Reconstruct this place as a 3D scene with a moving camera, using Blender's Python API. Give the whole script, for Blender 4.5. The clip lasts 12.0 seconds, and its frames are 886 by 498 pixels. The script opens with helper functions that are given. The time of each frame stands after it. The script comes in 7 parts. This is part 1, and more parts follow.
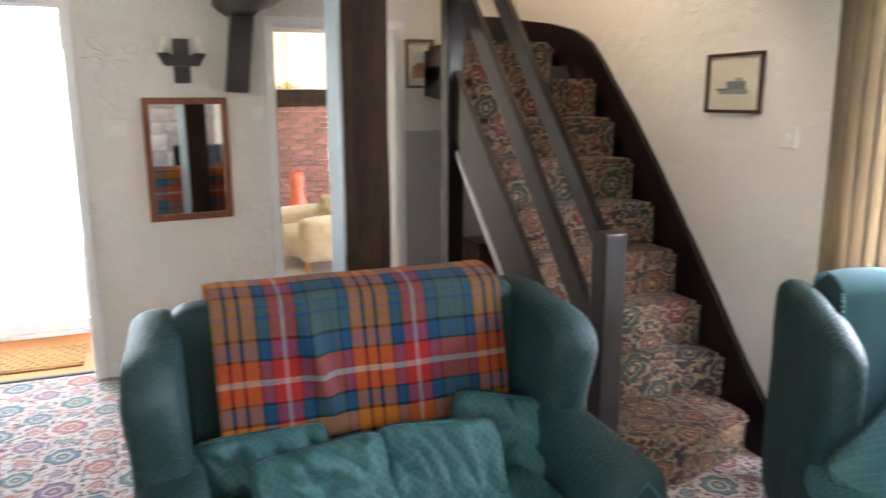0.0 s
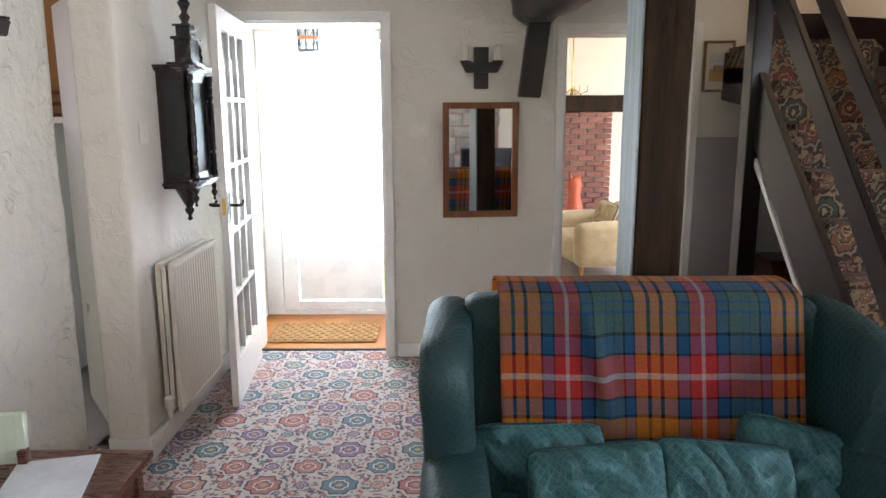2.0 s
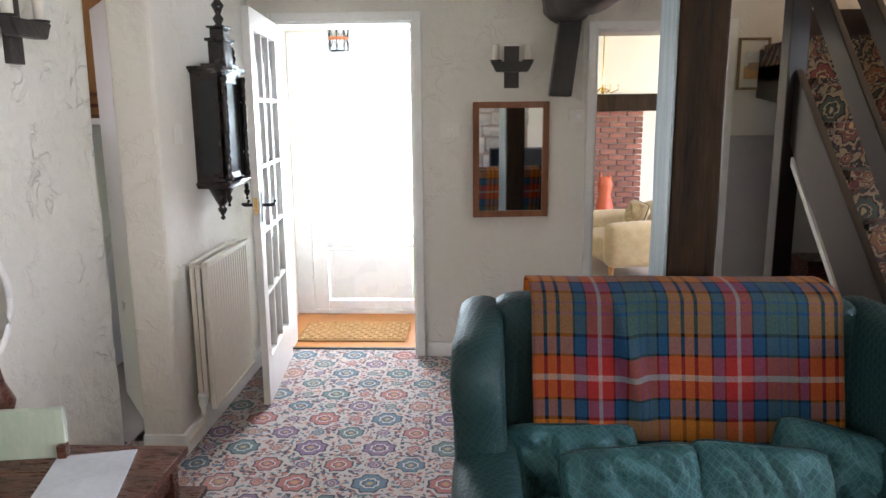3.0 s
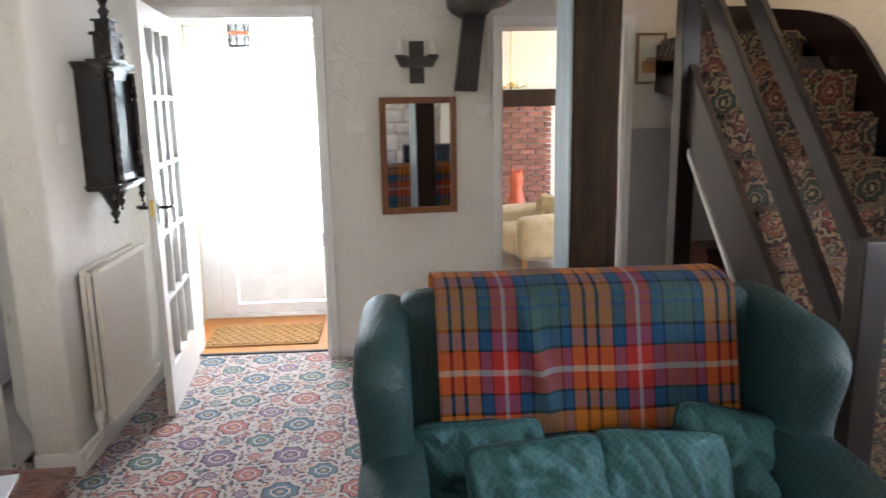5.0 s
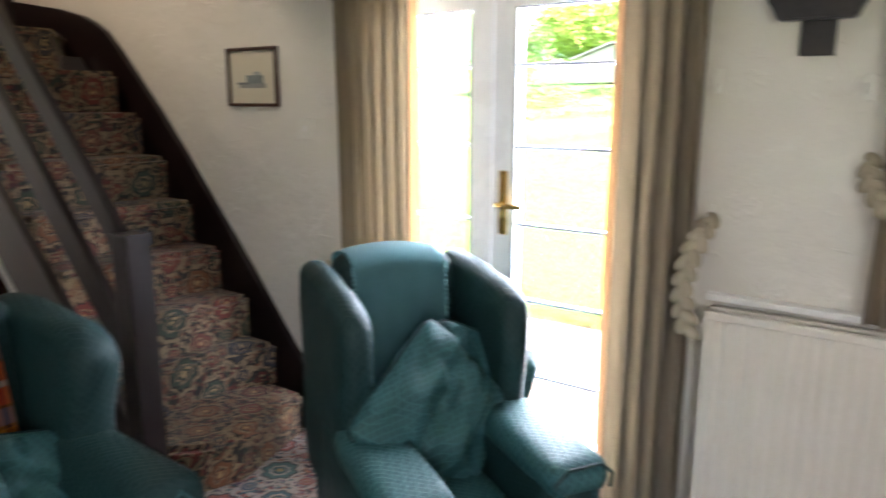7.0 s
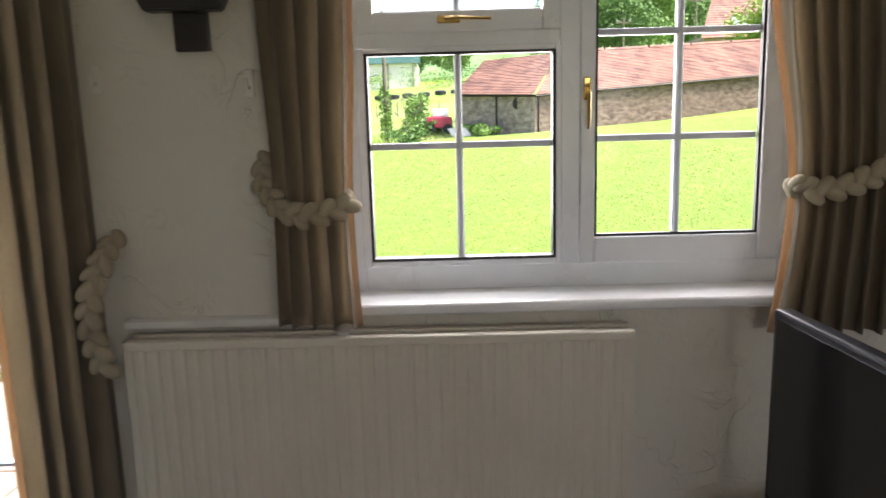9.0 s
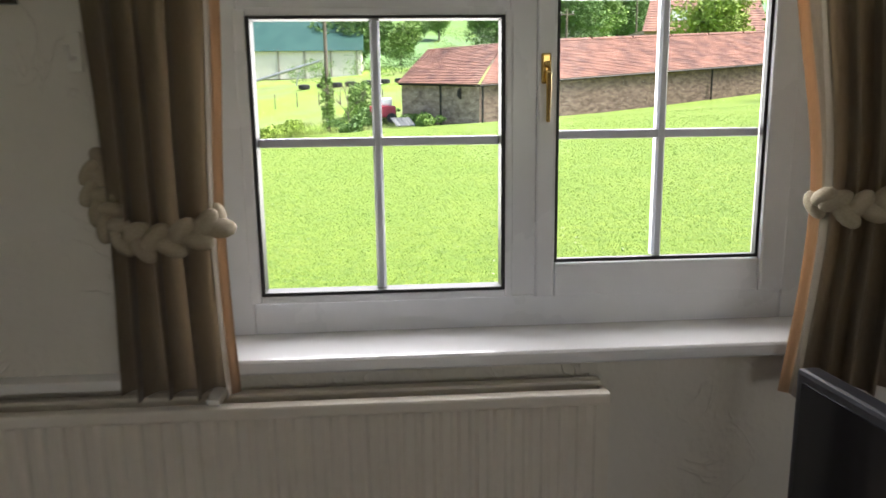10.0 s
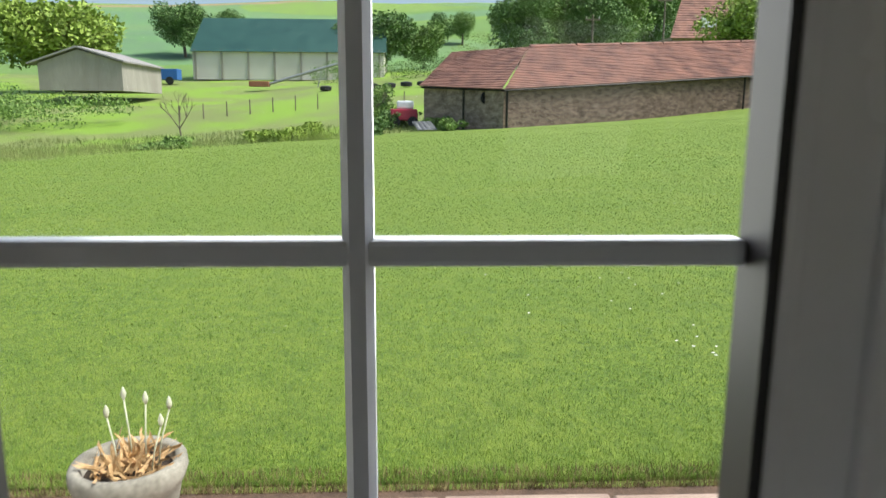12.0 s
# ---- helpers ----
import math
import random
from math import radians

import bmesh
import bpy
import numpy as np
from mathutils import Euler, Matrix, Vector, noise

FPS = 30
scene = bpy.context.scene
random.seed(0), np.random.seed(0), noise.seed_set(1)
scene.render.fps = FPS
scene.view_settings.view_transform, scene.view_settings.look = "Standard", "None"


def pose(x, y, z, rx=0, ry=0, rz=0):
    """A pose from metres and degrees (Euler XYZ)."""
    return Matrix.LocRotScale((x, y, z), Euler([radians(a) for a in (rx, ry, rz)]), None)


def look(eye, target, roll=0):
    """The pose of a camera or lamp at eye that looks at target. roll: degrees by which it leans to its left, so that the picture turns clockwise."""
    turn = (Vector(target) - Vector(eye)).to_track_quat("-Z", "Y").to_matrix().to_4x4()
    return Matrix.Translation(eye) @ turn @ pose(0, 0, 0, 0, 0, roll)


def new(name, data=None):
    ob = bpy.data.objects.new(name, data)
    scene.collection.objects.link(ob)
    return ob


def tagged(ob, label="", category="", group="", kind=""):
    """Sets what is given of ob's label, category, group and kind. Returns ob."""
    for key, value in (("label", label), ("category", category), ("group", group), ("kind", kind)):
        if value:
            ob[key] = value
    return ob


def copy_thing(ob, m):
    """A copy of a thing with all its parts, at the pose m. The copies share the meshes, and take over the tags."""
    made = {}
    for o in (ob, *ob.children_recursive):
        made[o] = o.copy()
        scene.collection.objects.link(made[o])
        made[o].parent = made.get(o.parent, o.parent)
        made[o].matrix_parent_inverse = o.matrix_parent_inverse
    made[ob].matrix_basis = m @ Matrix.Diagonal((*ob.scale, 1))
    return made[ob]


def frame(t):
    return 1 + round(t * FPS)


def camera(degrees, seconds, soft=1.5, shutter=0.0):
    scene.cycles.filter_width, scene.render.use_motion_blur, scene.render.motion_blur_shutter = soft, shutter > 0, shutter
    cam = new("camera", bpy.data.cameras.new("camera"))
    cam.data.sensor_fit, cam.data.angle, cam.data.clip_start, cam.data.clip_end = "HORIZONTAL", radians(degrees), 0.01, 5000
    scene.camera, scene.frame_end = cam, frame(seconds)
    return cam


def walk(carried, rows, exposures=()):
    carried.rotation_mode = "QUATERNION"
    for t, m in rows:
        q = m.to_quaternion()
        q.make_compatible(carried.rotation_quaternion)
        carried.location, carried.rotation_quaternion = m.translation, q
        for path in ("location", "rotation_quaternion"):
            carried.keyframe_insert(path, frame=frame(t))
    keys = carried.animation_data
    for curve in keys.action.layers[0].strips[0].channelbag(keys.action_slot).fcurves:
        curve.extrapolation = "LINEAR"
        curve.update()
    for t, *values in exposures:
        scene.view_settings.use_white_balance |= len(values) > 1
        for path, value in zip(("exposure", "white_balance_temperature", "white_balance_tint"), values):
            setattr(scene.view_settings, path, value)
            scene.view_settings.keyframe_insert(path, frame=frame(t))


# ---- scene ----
cam = camera(63.0, 12.0, shutter=0.4)
PATH = [
    (0, (0.651, 0.26, 1.517), (1.36, 2.085, 1.112), -0.2),
    (0.5, (0.625, 0.243, 1.513), (0.991, 2.166, 1.104), -0.6),
    (1, (0.603, 0.242, 1.507), (0.757, 2.195, 1.106), -0.1),
    (1.5, (0.588, 0.243, 1.504), (0.625, 2.205, 1.117), 0.1),
    (2, (0.585, 0.247, 1.503), (0.581, 2.21, 1.119), -0.2),
    (2.5, (0.582, 0.246, 1.502), (0.564, 2.209, 1.117), -0.4),
    (3, (0.574, 0.248, 1.502), (0.493, 2.209, 1.118), -0.5),
    (5, (0.627, 0.288, 1.495), (0.767, 2.243, 1.1), -1.0),
    (5.5, (0.667, 0.264, 1.501), (1.199, 2.15, 1.1), -0.4),
    (6, (0.725, 0.24, 1.498), (1.621, 1.982, 1.094), -0.3),
    (6.5, (0.773, 0.226, 1.494), (2.028, 1.73, 1.089), -0.3),
    (6.9, (0.807, 0.211, 1.486), (2.339, 1.433, 1.086), 0.3),
    (7, (0.818, 0.202, 1.485), (2.41, 1.344, 1.081), 0.1),
    (7.3, (0.856, 0.158, 1.479), (2.593, 1.066, 1.082), 0.2),
    (7.5, (0.884, 0.119, 1.475), (2.692, 0.875, 1.077), 0.3),
    (7.7, (0.914, 0.079, 1.472), (2.772, 0.705, 1.076), 0.1),
    (9.3, (1.269, -0.096, 1.411), (3.238, -0.138, 1.065), -1.5),
    (9.5, (1.367, -0.116, 1.418), (3.336, -0.18, 1.069), -1.3),
    (10, (1.642, -0.13, 1.413), (3.601, -0.263, 1.033), -0.8),
    (10.5, (1.934, -0.132, 1.436), (3.878, -0.359, 1.028), -0.4),
    (11, (2.218, -0.166, 1.445), (4.17, -0.333, 1.044), 0.4),
    (11.5, (2.468, -0.161, 1.425), (4.428, -0.235, 1.032), 0.6),
    (12, (2.694, -0.136, 1.437), (4.658, -0.219, 1.067), 0.3),
]
EXPOSURES = [(0.0, 4.15, 6150, 22), (0.5, 3.95, 6150, 22), (1.0, 3.72, 6150, 22), (1.6, 3.55, 6150, 22), (3.2, 3.55, 6150, 22), (5.5, 3.78, 6200, 22), (6.0, 4.0, 6150, 20), (6.5, 4.0, 6050, 19), (7.0, 3.4, 6050, 18), (7.5, 2.85, 6000, 16), (8.2, 2.35, 6300, 18), (9.3, 1.7, 6600, 18), (9.6, 1.58, 6600, 17), (10.2, 1.4, 6550, 16), (11.0, 0.82, 6500, 14), (12.0, 0.36, 6450, 12)]
walk(cam, [(t, look(eye, target, roll)) for t, eye, target, roll in PATH], EXPOSURES)

# ---- daylight and fill lamps ----
SKY = bpy.data.worlds.new("sky")
scene.world = SKY
SKY.use_nodes = True
wn = SKY.node_tree
sky_tex = wn.nodes.new("ShaderNodeTexSky")
sky_tex.sky_type = "NISHITA"
sky_tex.sun_disc = False
sky_tex.sun_elevation = radians(57)
sky_tex.sun_rotation = radians(191.3)
sky_tex.dust_density = 3.0
wn.nodes["Background"].inputs["Strength"].default_value = 0.15
wn.links.new(sky_tex.outputs["Color"], wn.nodes["Background"].inputs["Color"])
sun_data = bpy.data.lights.new("sun", "SUN")
sun_data.energy, sun_data.angle, sun_data.color = 4.5, radians(16), (1.0, 0.95, 0.86)
sun = new("sun", sun_data)
sun.matrix_world = look((0, 0, 20), (2.5, 12.5, 0))


def area_lamp(name, x, y, z, target, wide, high, watts, colour=(0.92, 0.96, 1.0)):
    """One area lamp: the sky's light through an opening, or an added fill."""
    data = bpy.data.lights.new(name, "AREA")
    data.shape, data.size, data.size_y, data.energy, data.color = "RECTANGLE", wide, high, watts, colour
    ob = new(name, data)
    ob.matrix_world = look((x, y, z), target)
    return ob


area_lamp("daylight_french_doors", 3.50, 1.60, 1.0, (0, 1.5, 0.5), 1.2, 1.75, 34)
area_lamp("daylight_window", 3.75, -0.40, 1.6, (0, 0.1, 0.5), 1.6, 1.2, 22, (1.0, 0.97, 0.93))
area_lamp("daylight_porch", -0.17, 5.75, 1.2, (-0.17, 0, 0.6), 0.95, 1.7, 11)
area_lamp("daylight_sitting_room", 4.55, 6.8, 1.45, (1.5, 7.2, 1.0), 1.1, 1.05, 7)
# Added warm fill light behind the viewer, set in an invented opening.
area_lamp("daylight_rear_window", -1.08, -1.2, 1.5, (1.5, -2.9, 0.8), 1.15, 1.0, 3.6, (1.0, 0.95, 0.86))
# Added fill lamp inside the kitchen, whose walls have no window.
area_lamp("daylight_kitchen", -3.2, 4.5, 1.5, (-1.0, 3.9, 1.2), 1.0, 1.0, 1.6)
# Added warm fill over the stairs; the landing is closed, without window or fitting.
area_lamp("daylight_landing", 1.4, 3.9, 3.6, (2.8, 3.7, 1.6), 0.7, 0.6, 2.6, (1.0, 0.82, 0.6))

# ---- materials ----
MATS = {}


def nodes_of(name):
    m = bpy.data.materials.new(name)
    m.use_nodes = True
    t = m.node_tree
    return m, t, t.nodes["Principled BSDF"]


def add(t, kind, **values):
    n = t.nodes.new(kind)
    for k, v in values.items():
        if k in n.inputs:
            n.inputs[k].default_value = v
    return n


def math_node(t, op, a, b=None):
    n = t.nodes.new("ShaderNodeMath")
    n.operation = op
    for i, v in enumerate((a, b)):
        if v is None:
            continue
        if isinstance(v, (int, float)):
            n.inputs[i].default_value = v
        else:
            t.links.new(v, n.inputs[i])
    return n.outputs[0]


def mixed(t, fac, a, b, blend="MIX"):
    n = t.nodes.new("ShaderNodeMix")
    n.data_type, n.blend_type = "RGBA", blend
    for sock, v in ((n.inputs[0], fac), (n.inputs[6], a), (n.inputs[7], b)):
        if isinstance(v, (int, float)):
            sock.default_value = v
        elif isinstance(v, tuple):
            sock.default_value = (*v[:3], 1)
        else:
            t.links.new(v, sock)
    return n.outputs[2]


def ramp(t, fac, stops, constant=False):
    n = t.nodes.new("ShaderNodeValToRGB")
    if constant:
        n.color_ramp.interpolation = "CONSTANT"
    els = n.color_ramp.elements
    while len(els) < len(stops):
        els.new(0.5)
    for e, (p, c) in zip(els, stops):
        e.position = p
        e.color = (*c, 1) if len(c) == 3 else c
    t.links.new(fac, n.inputs[0])
    return n.outputs[0]


def coords(t, scale=(1, 1, 1), out="Object"):
    c = t.nodes.new("ShaderNodeTexCoord")
    m = t.nodes.new("ShaderNodeMapping")
    m.inputs["Scale"].default_value = scale
    t.links.new(c.outputs[out], m.inputs["Vector"])
    return m.outputs[0]


def noise_tex(t, vec, scale, detail=4, rough=0.55, distort=0.0):
    n = add(t, "ShaderNodeTexNoise", Scale=scale, Detail=detail, Roughness=rough, Distortion=distort)
    t.links.new(vec, n.inputs["Vector"])
    return n.outputs["Fac"]


def bump(t, b, height, strength, distance=0.01, under=None):
    n = add(t, "ShaderNodeBump", Strength=strength, Distance=distance)
    t.links.new(height, n.inputs["Height"])
    if under is not None:
        t.links.new(under, n.inputs["Normal"])
    t.links.new(n.outputs[0], b.inputs["Normal"])
    return n.outputs[0]


def surface(name, a, b, scale=6.0, fine=60.0, rough=0.6, relief=0.2, metal=0.0, stretch=(1, 1, 1), vary=0.0, gloss_vary=0.15, distance=0.004, sheen=0.0, shine=0.5):
    """Two tones mixed by a broad and a fine grain, with fine relief."""
    if name in MATS:
        return MATS[name]
    m, t, p = nodes_of(name)
    v = coords(t, stretch)
    broad, grain = noise_tex(t, v, scale, 5), noise_tex(t, v, fine, 3)
    fac = math_node(t, "ADD", math_node(t, "MULTIPLY", broad, 0.7), math_node(t, "MULTIPLY", grain, 0.3))
    col = mixed(t, ramp(t, fac, [(0.36, (0, 0, 0)), (0.64, (1, 1, 1))]), a, b)
    if vary:
        info = t.nodes.new("ShaderNodeObjectInfo")
        dark = math_node(t, "ADD", math_node(t, "MULTIPLY", info.outputs["Random"], vary), 1 - vary / 2)
        col = mixed(t, 1.0, col, dark, "MULTIPLY")
    t.links.new(col, p.inputs["Base Color"])
    r = math_node(t, "ADD", math_node(t, "MULTIPLY", broad, gloss_vary * 2), rough - gloss_vary)
    t.links.new(r, p.inputs["Roughness"])
    p.inputs["Metallic"].default_value = metal
    p.inputs["Specular IOR Level"].default_value = shine
    if sheen:
        p.inputs["Sheen Weight"].default_value = sheen
    if relief:
        bump(t, p, fac, relief, distance)
    MATS[name] = m
    return m


def plaster(name, a, b, lumps=1.0):
    """Hand-trowelled rough plaster with ridges."""
    m, t, p = nodes_of(name)
    v = coords(t)
    wide = noise_tex(t, v, 1.3, 4)
    swirl = noise_tex(t, v, 6.0, 3, 0.55, 1.2)
    ridge = math_node(t, "POWER", math_node(t, "SUBTRACT", 1.0, math_node(t, "MULTIPLY", math_node(t, "ABSOLUTE", math_node(t, "SUBTRACT", swirl, 0.5)), 2.6)), 26.0)
    patch = ramp(t, noise_tex(t, v, 4.5, 2), [(0.47, (0, 0, 0)), (0.62, (1, 1, 1))])
    ridge = math_node(t, "MULTIPLY", ridge, patch)
    grain = noise_tex(t, v, 90, 3)
    col = mixed(t, wide, a, b)
    col = mixed(t, ramp(t, noise_tex(t, v, 0.8, 6, 0.7), [(0.55, (0, 0, 0)), (0.8, (0.35, 0.35, 0.35))]), col, tuple(c * 0.82 for c in a))
    t.links.new(col, p.inputs["Base Color"])
    p.inputs["Roughness"].default_value = 0.72
    h = math_node(t, "ADD", math_node(t, "ADD", math_node(t, "MULTIPLY", ridge, 0.15 * lumps), math_node(t, "MULTIPLY", noise_tex(t, v, 7, 4), 0.7 * lumps)), math_node(t, "MULTIPLY", grain, 0.05))
    bump(t, p, h, 0.9, 0.024)
    return m


def wood(name, dark, light, rough=0.45, grain=(1, 1, 14), scale=3.0, relief=0.25, shine=0.3):
    """Long-grained timber; grain runs along the axis with the smallest scale."""
    m, t, p = nodes_of(name)
    v = coords(t, grain)
    rings = noise_tex(t, v, scale, 6, 0.65, 0.6)
    fine = noise_tex(t, v, scale * 9, 3)
    fac = math_node(t, "ADD", math_node(t, "MULTIPLY", rings, 0.65), math_node(t, "MULTIPLY", fine, 0.35))
    t.links.new(mixed(t, ramp(t, fac, [(0.33, (0, 0, 0)), (0.68, (1, 1, 1))]), dark, light), p.inputs["Base Color"])
    t.links.new(math_node(t, "ADD", math_node(t, "MULTIPLY", fine, 0.25), rough - 0.12), p.inputs["Roughness"])
    p.inputs["Specular IOR Level"].default_value = shine
    bump(t, p, fac, relief, 0.003)
    return m


def carpet_material(name, ground, hues, big, small, wobble, dark):
    """Wool carpet with staggered rosettes and small flowers between them; ground: the colours between, dark: its outlines."""
    m, t, p = nodes_of(name)
    v = coords(t)
    wob = add(t, "ShaderNodeTexNoise", Scale=38.0, Detail=1.0)
    t.links.new(v, wob.inputs["Vector"])
    sep0 = t.nodes.new("ShaderNodeSeparateXYZ")
    t.links.new(v, sep0.inputs[0])
    sepn = t.nodes.new("ShaderNodeSeparateColor")
    t.links.new(wob.outputs["Color"], sepn.inputs[0])
    wx = math_node(t, "ADD", sep0.outputs[0], math_node(t, "MULTIPLY", math_node(t, "SUBTRACT", sepn.outputs[0], 0.5), wobble))
    wy = math_node(t, "ADD", math_node(t, "ADD", sep0.outputs[1], math_node(t, "MULTIPLY", sep0.outputs[2], 0.93)), math_node(t, "MULTIPLY", math_node(t, "SUBTRACT", sepn.outputs[1], 0.5), wobble))
    speck = add(t, "ShaderNodeTexVoronoi", Scale=72.0)
    cv = t.nodes.new("ShaderNodeCombineXYZ")
    t.links.new(wx, cv.inputs[0])
    t.links.new(wy, cv.inputs[1])
    t.links.new(cv.outputs[0], speck.inputs["Vector"])
    sp = t.nodes.new("ShaderNodeSeparateColor")
    t.links.new(speck.outputs["Color"], sp.inputs[0])
    dots = ramp(t, sp.outputs[0], ground, True)
    col = dots

    def lattice(base, sx, sy, ox, oy, radius, rings, hues):
        u = math_node(t, "ADD", math_node(t, "DIVIDE", wx, sx), ox)
        w = math_node(t, "ADD", math_node(t, "DIVIDE", wy, sy), oy)
        iu, iw = math_node(t, "FLOOR", u), math_node(t, "FLOOR", w)
        fu = math_node(t, "MULTIPLY", math_node(t, "SUBTRACT", math_node(t, "SUBTRACT", u, iu), 0.5), sx)
        fw = math_node(t, "MULTIPLY", math_node(t, "SUBTRACT", math_node(t, "SUBTRACT", w, iw), 0.5), sy)
        au, aw = math_node(t, "ABSOLUTE", fu), math_node(t, "ABSOLUTE", fw)
        euclid = math_node(t, "SQRT", math_node(t, "ADD", math_node(t, "MULTIPLY", fu, fu), math_node(t, "MULTIPLY", fw, fw)))
        ang = math_node(t, "ARCTAN2", fu, fw)
        lobes = math_node(t, "MULTIPLY", math_node(t, "COSINE", math_node(t, "MULTIPLY", ang, 8.0)), 0.09)
        diamond = math_node(t, "MULTIPLY", math_node(t, "ADD", au, aw), 0.78)
        d = math_node(t, "DIVIDE", math_node(t, "MULTIPLY", math_node(t, "ADD", math_node(t, "MULTIPLY", euclid, 0.6), math_node(t, "MULTIPLY", diamond, 0.4)), math_node(t, "ADD", lobes, 1.0)), radius)
        cell = t.nodes.new("ShaderNodeTexWhiteNoise")
        cell.noise_dimensions = "2D"
        cc = t.nodes.new("ShaderNodeCombineXYZ")
        t.links.new(iu, cc.inputs[0])
        t.links.new(iw, cc.inputs[1])
        t.links.new(cc.outputs[0], cell.inputs["Vector"])
        tint = ramp(t, cell.outputs["Value"], hues, True)
        body = ramp(t, d, rings, True)
        both = mixed(t, ramp(t, d, [(0.0, (0.1, 0.1, 0.1)), (0.16, (1, 1, 1)), (0.30, (0, 0, 0)), (0.46, (0.95, 0.95, 0.95)), (0.74, (0, 0, 0))], True), body, tint)
        inside = math_node(t, "LESS_THAN", d, 1.0)
        return mixed(t, inside, base, both)

    cream = ground[0][1]
    rings = [(0.0, (0.42, 0.28, 0.13)), (0.16, cream), (0.30, dark), (0.36, tuple(c * 1.15 for c in cream)), (0.74, dark), (0.84, cream)]
    col = lattice(col, big / 2, big / 2, 0.5, 0.5, small * 0.5, rings, hues)
    col = lattice(col, big, big, 0.0, 0.0, small * 1.2, rings, hues)
    col = lattice(col, big, big, 0.5, 0.5, small, rings, hues[2:] and [(p, c) for (p, _), (_, c) in zip(hues, hues[::-1])])
    fuzz = noise_tex(t, v, 420, 2)
    worn = noise_tex(t, v, 1.7, 4)
    col = mixed(t, 1.0, col, ramp(t, fuzz, [(0.3, (0.72, 0.72, 0.72)), (0.7, (1.12, 1.12, 1.12))]), "MULTIPLY")
    col = mixed(t, math_node(t, "MULTIPLY", worn, 0.16), col, (0.28, 0.25, 0.22))
    t.links.new(col, p.inputs["Base Color"])
    p.inputs["Roughness"].default_value = 0.8
    p.inputs["Specular IOR Level"].default_value = 0.2
    p.inputs["Sheen Weight"].default_value = 0.1
    p.inputs["Sheen Roughness"].default_value = 0.4
    bump(t, p, fuzz, 0.6, 0.004)
    return m


def tartan_material():
    """Woven check in orange, red, blue and grey-green with dark lines, laid out on the blanket's own width and length."""
    m, t, p = nodes_of("tartan_wool")
    uv = t.nodes.new("ShaderNodeTexCoord")
    sep = t.nodes.new("ShaderNodeSeparateXYZ")
    t.links.new(uv.outputs["UV"], sep.inputs[0])
    O, R, B, G, K, Wt = (0.47, 0.155, 0.018), (0.43, 0.032, 0.026), (0.018, 0.08, 0.17), (0.06, 0.11, 0.092), (0.006, 0.006, 0.010), (0.42, 0.37, 0.35)
    # one repeat of the sett, from the middle of an orange stripe to the next; warp and weft share it
    sett = [(0.0, O), (0.035, K), (0.06, O), (0.155, K), (0.17, B), (0.245, K), (0.255, R), (0.335, Wt), (0.36, R), (0.445, K), (0.455, B), (0.535, K), (0.55, G), (0.635, B), (0.65, G), (0.69, B), (0.705, G), (0.765, K), (0.78, B), (0.84, K), (0.855, O), (0.94, K), (0.965, O)]
    wide = ramp(t, math_node(t, "FRACT", math_node(t, "ADD", math_node(t, "DIVIDE", math_node(t, "SUBTRACT", sep.outputs[0], 0.065), 0.445), 2.0)), sett, True)
    deep = ramp(t, math_node(t, "FRACT", math_node(t, "ADD", math_node(t, "DIVIDE", math_node(t, "SUBTRACT", math_node(t, "MULTIPLY", sep.outputs[1], 1.10), -0.025), 0.62), 2.0)), sett, True)
    twill = math_node(t, "FRACT", math_node(t, "MULTIPLY", math_node(t, "ADD", sep.outputs[0], sep.outputs[1]), 210.0))
    fac = math_node(t, "ADD", math_node(t, "MULTIPLY", math_node(t, "GREATER_THAN", twill, 0.5), 0.3), 0.36)
    col = mixed(t, fac, wide, deep)
    v = coords(t)
    fuzz = noise_tex(t, v, 260, 3)
    col = mixed(t, 1.0, col, ramp(t, fuzz, [(0.25, (0.72, 0.72, 0.72)), (0.75, (1.3, 1.3, 1.3))]), "MULTIPLY")
    t.links.new(col, p.inputs["Base Color"])
    p.inputs["Roughness"].default_value = 0.95
    p.inputs["Specular IOR Level"].default_value = 0.15
    p.inputs["Sheen Weight"].default_value = 0.08
    bump(t, p, fuzz, 0.5, 0.003)
    return m


def damask(name, a, b, cell=0.024, lines=1.15):
    """Upholstery cloth with a small raised diamond lattice."""
    m, t, p = nodes_of(name)
    v = coords(t)
    turn = add(t, "ShaderNodeMapping", Rotation=(radians(45), radians(35), radians(45)), Scale=(1.0, 1.0, 0.8))
    t.links.new(v, turn.inputs["Vector"])
    vor = add(t, "ShaderNodeTexVoronoi", Scale=1 / cell, Randomness=0.06)
    vor.feature = "DISTANCE_TO_EDGE"
    t.links.new(turn.outputs[0], vor.inputs["Vector"])
    edge = ramp(t, vor.outputs["Distance"], [(0.03, (1, 1, 1)), (0.12, (0, 0, 0))])
    soft = noise_tex(t, v, 5, 4)
    thread = noise_tex(t, v, 500, 2)
    col = mixed(t, edge, mixed(t, soft, a, b), tuple(c * lines for c in b))
    t.links.new(col, p.inputs["Base Color"])
    t.links.new(math_node(t, "SUBTRACT", 0.62, math_node(t, "MULTIPLY", edge, 0.18)), p.inputs["Roughness"])
    p.inputs["Specular IOR Level"].default_value = 0.3
    bump(t, p, math_node(t, "ADD", edge, math_node(t, "MULTIPLY", thread, 0.5)), 0.45, 0.002)
    return m


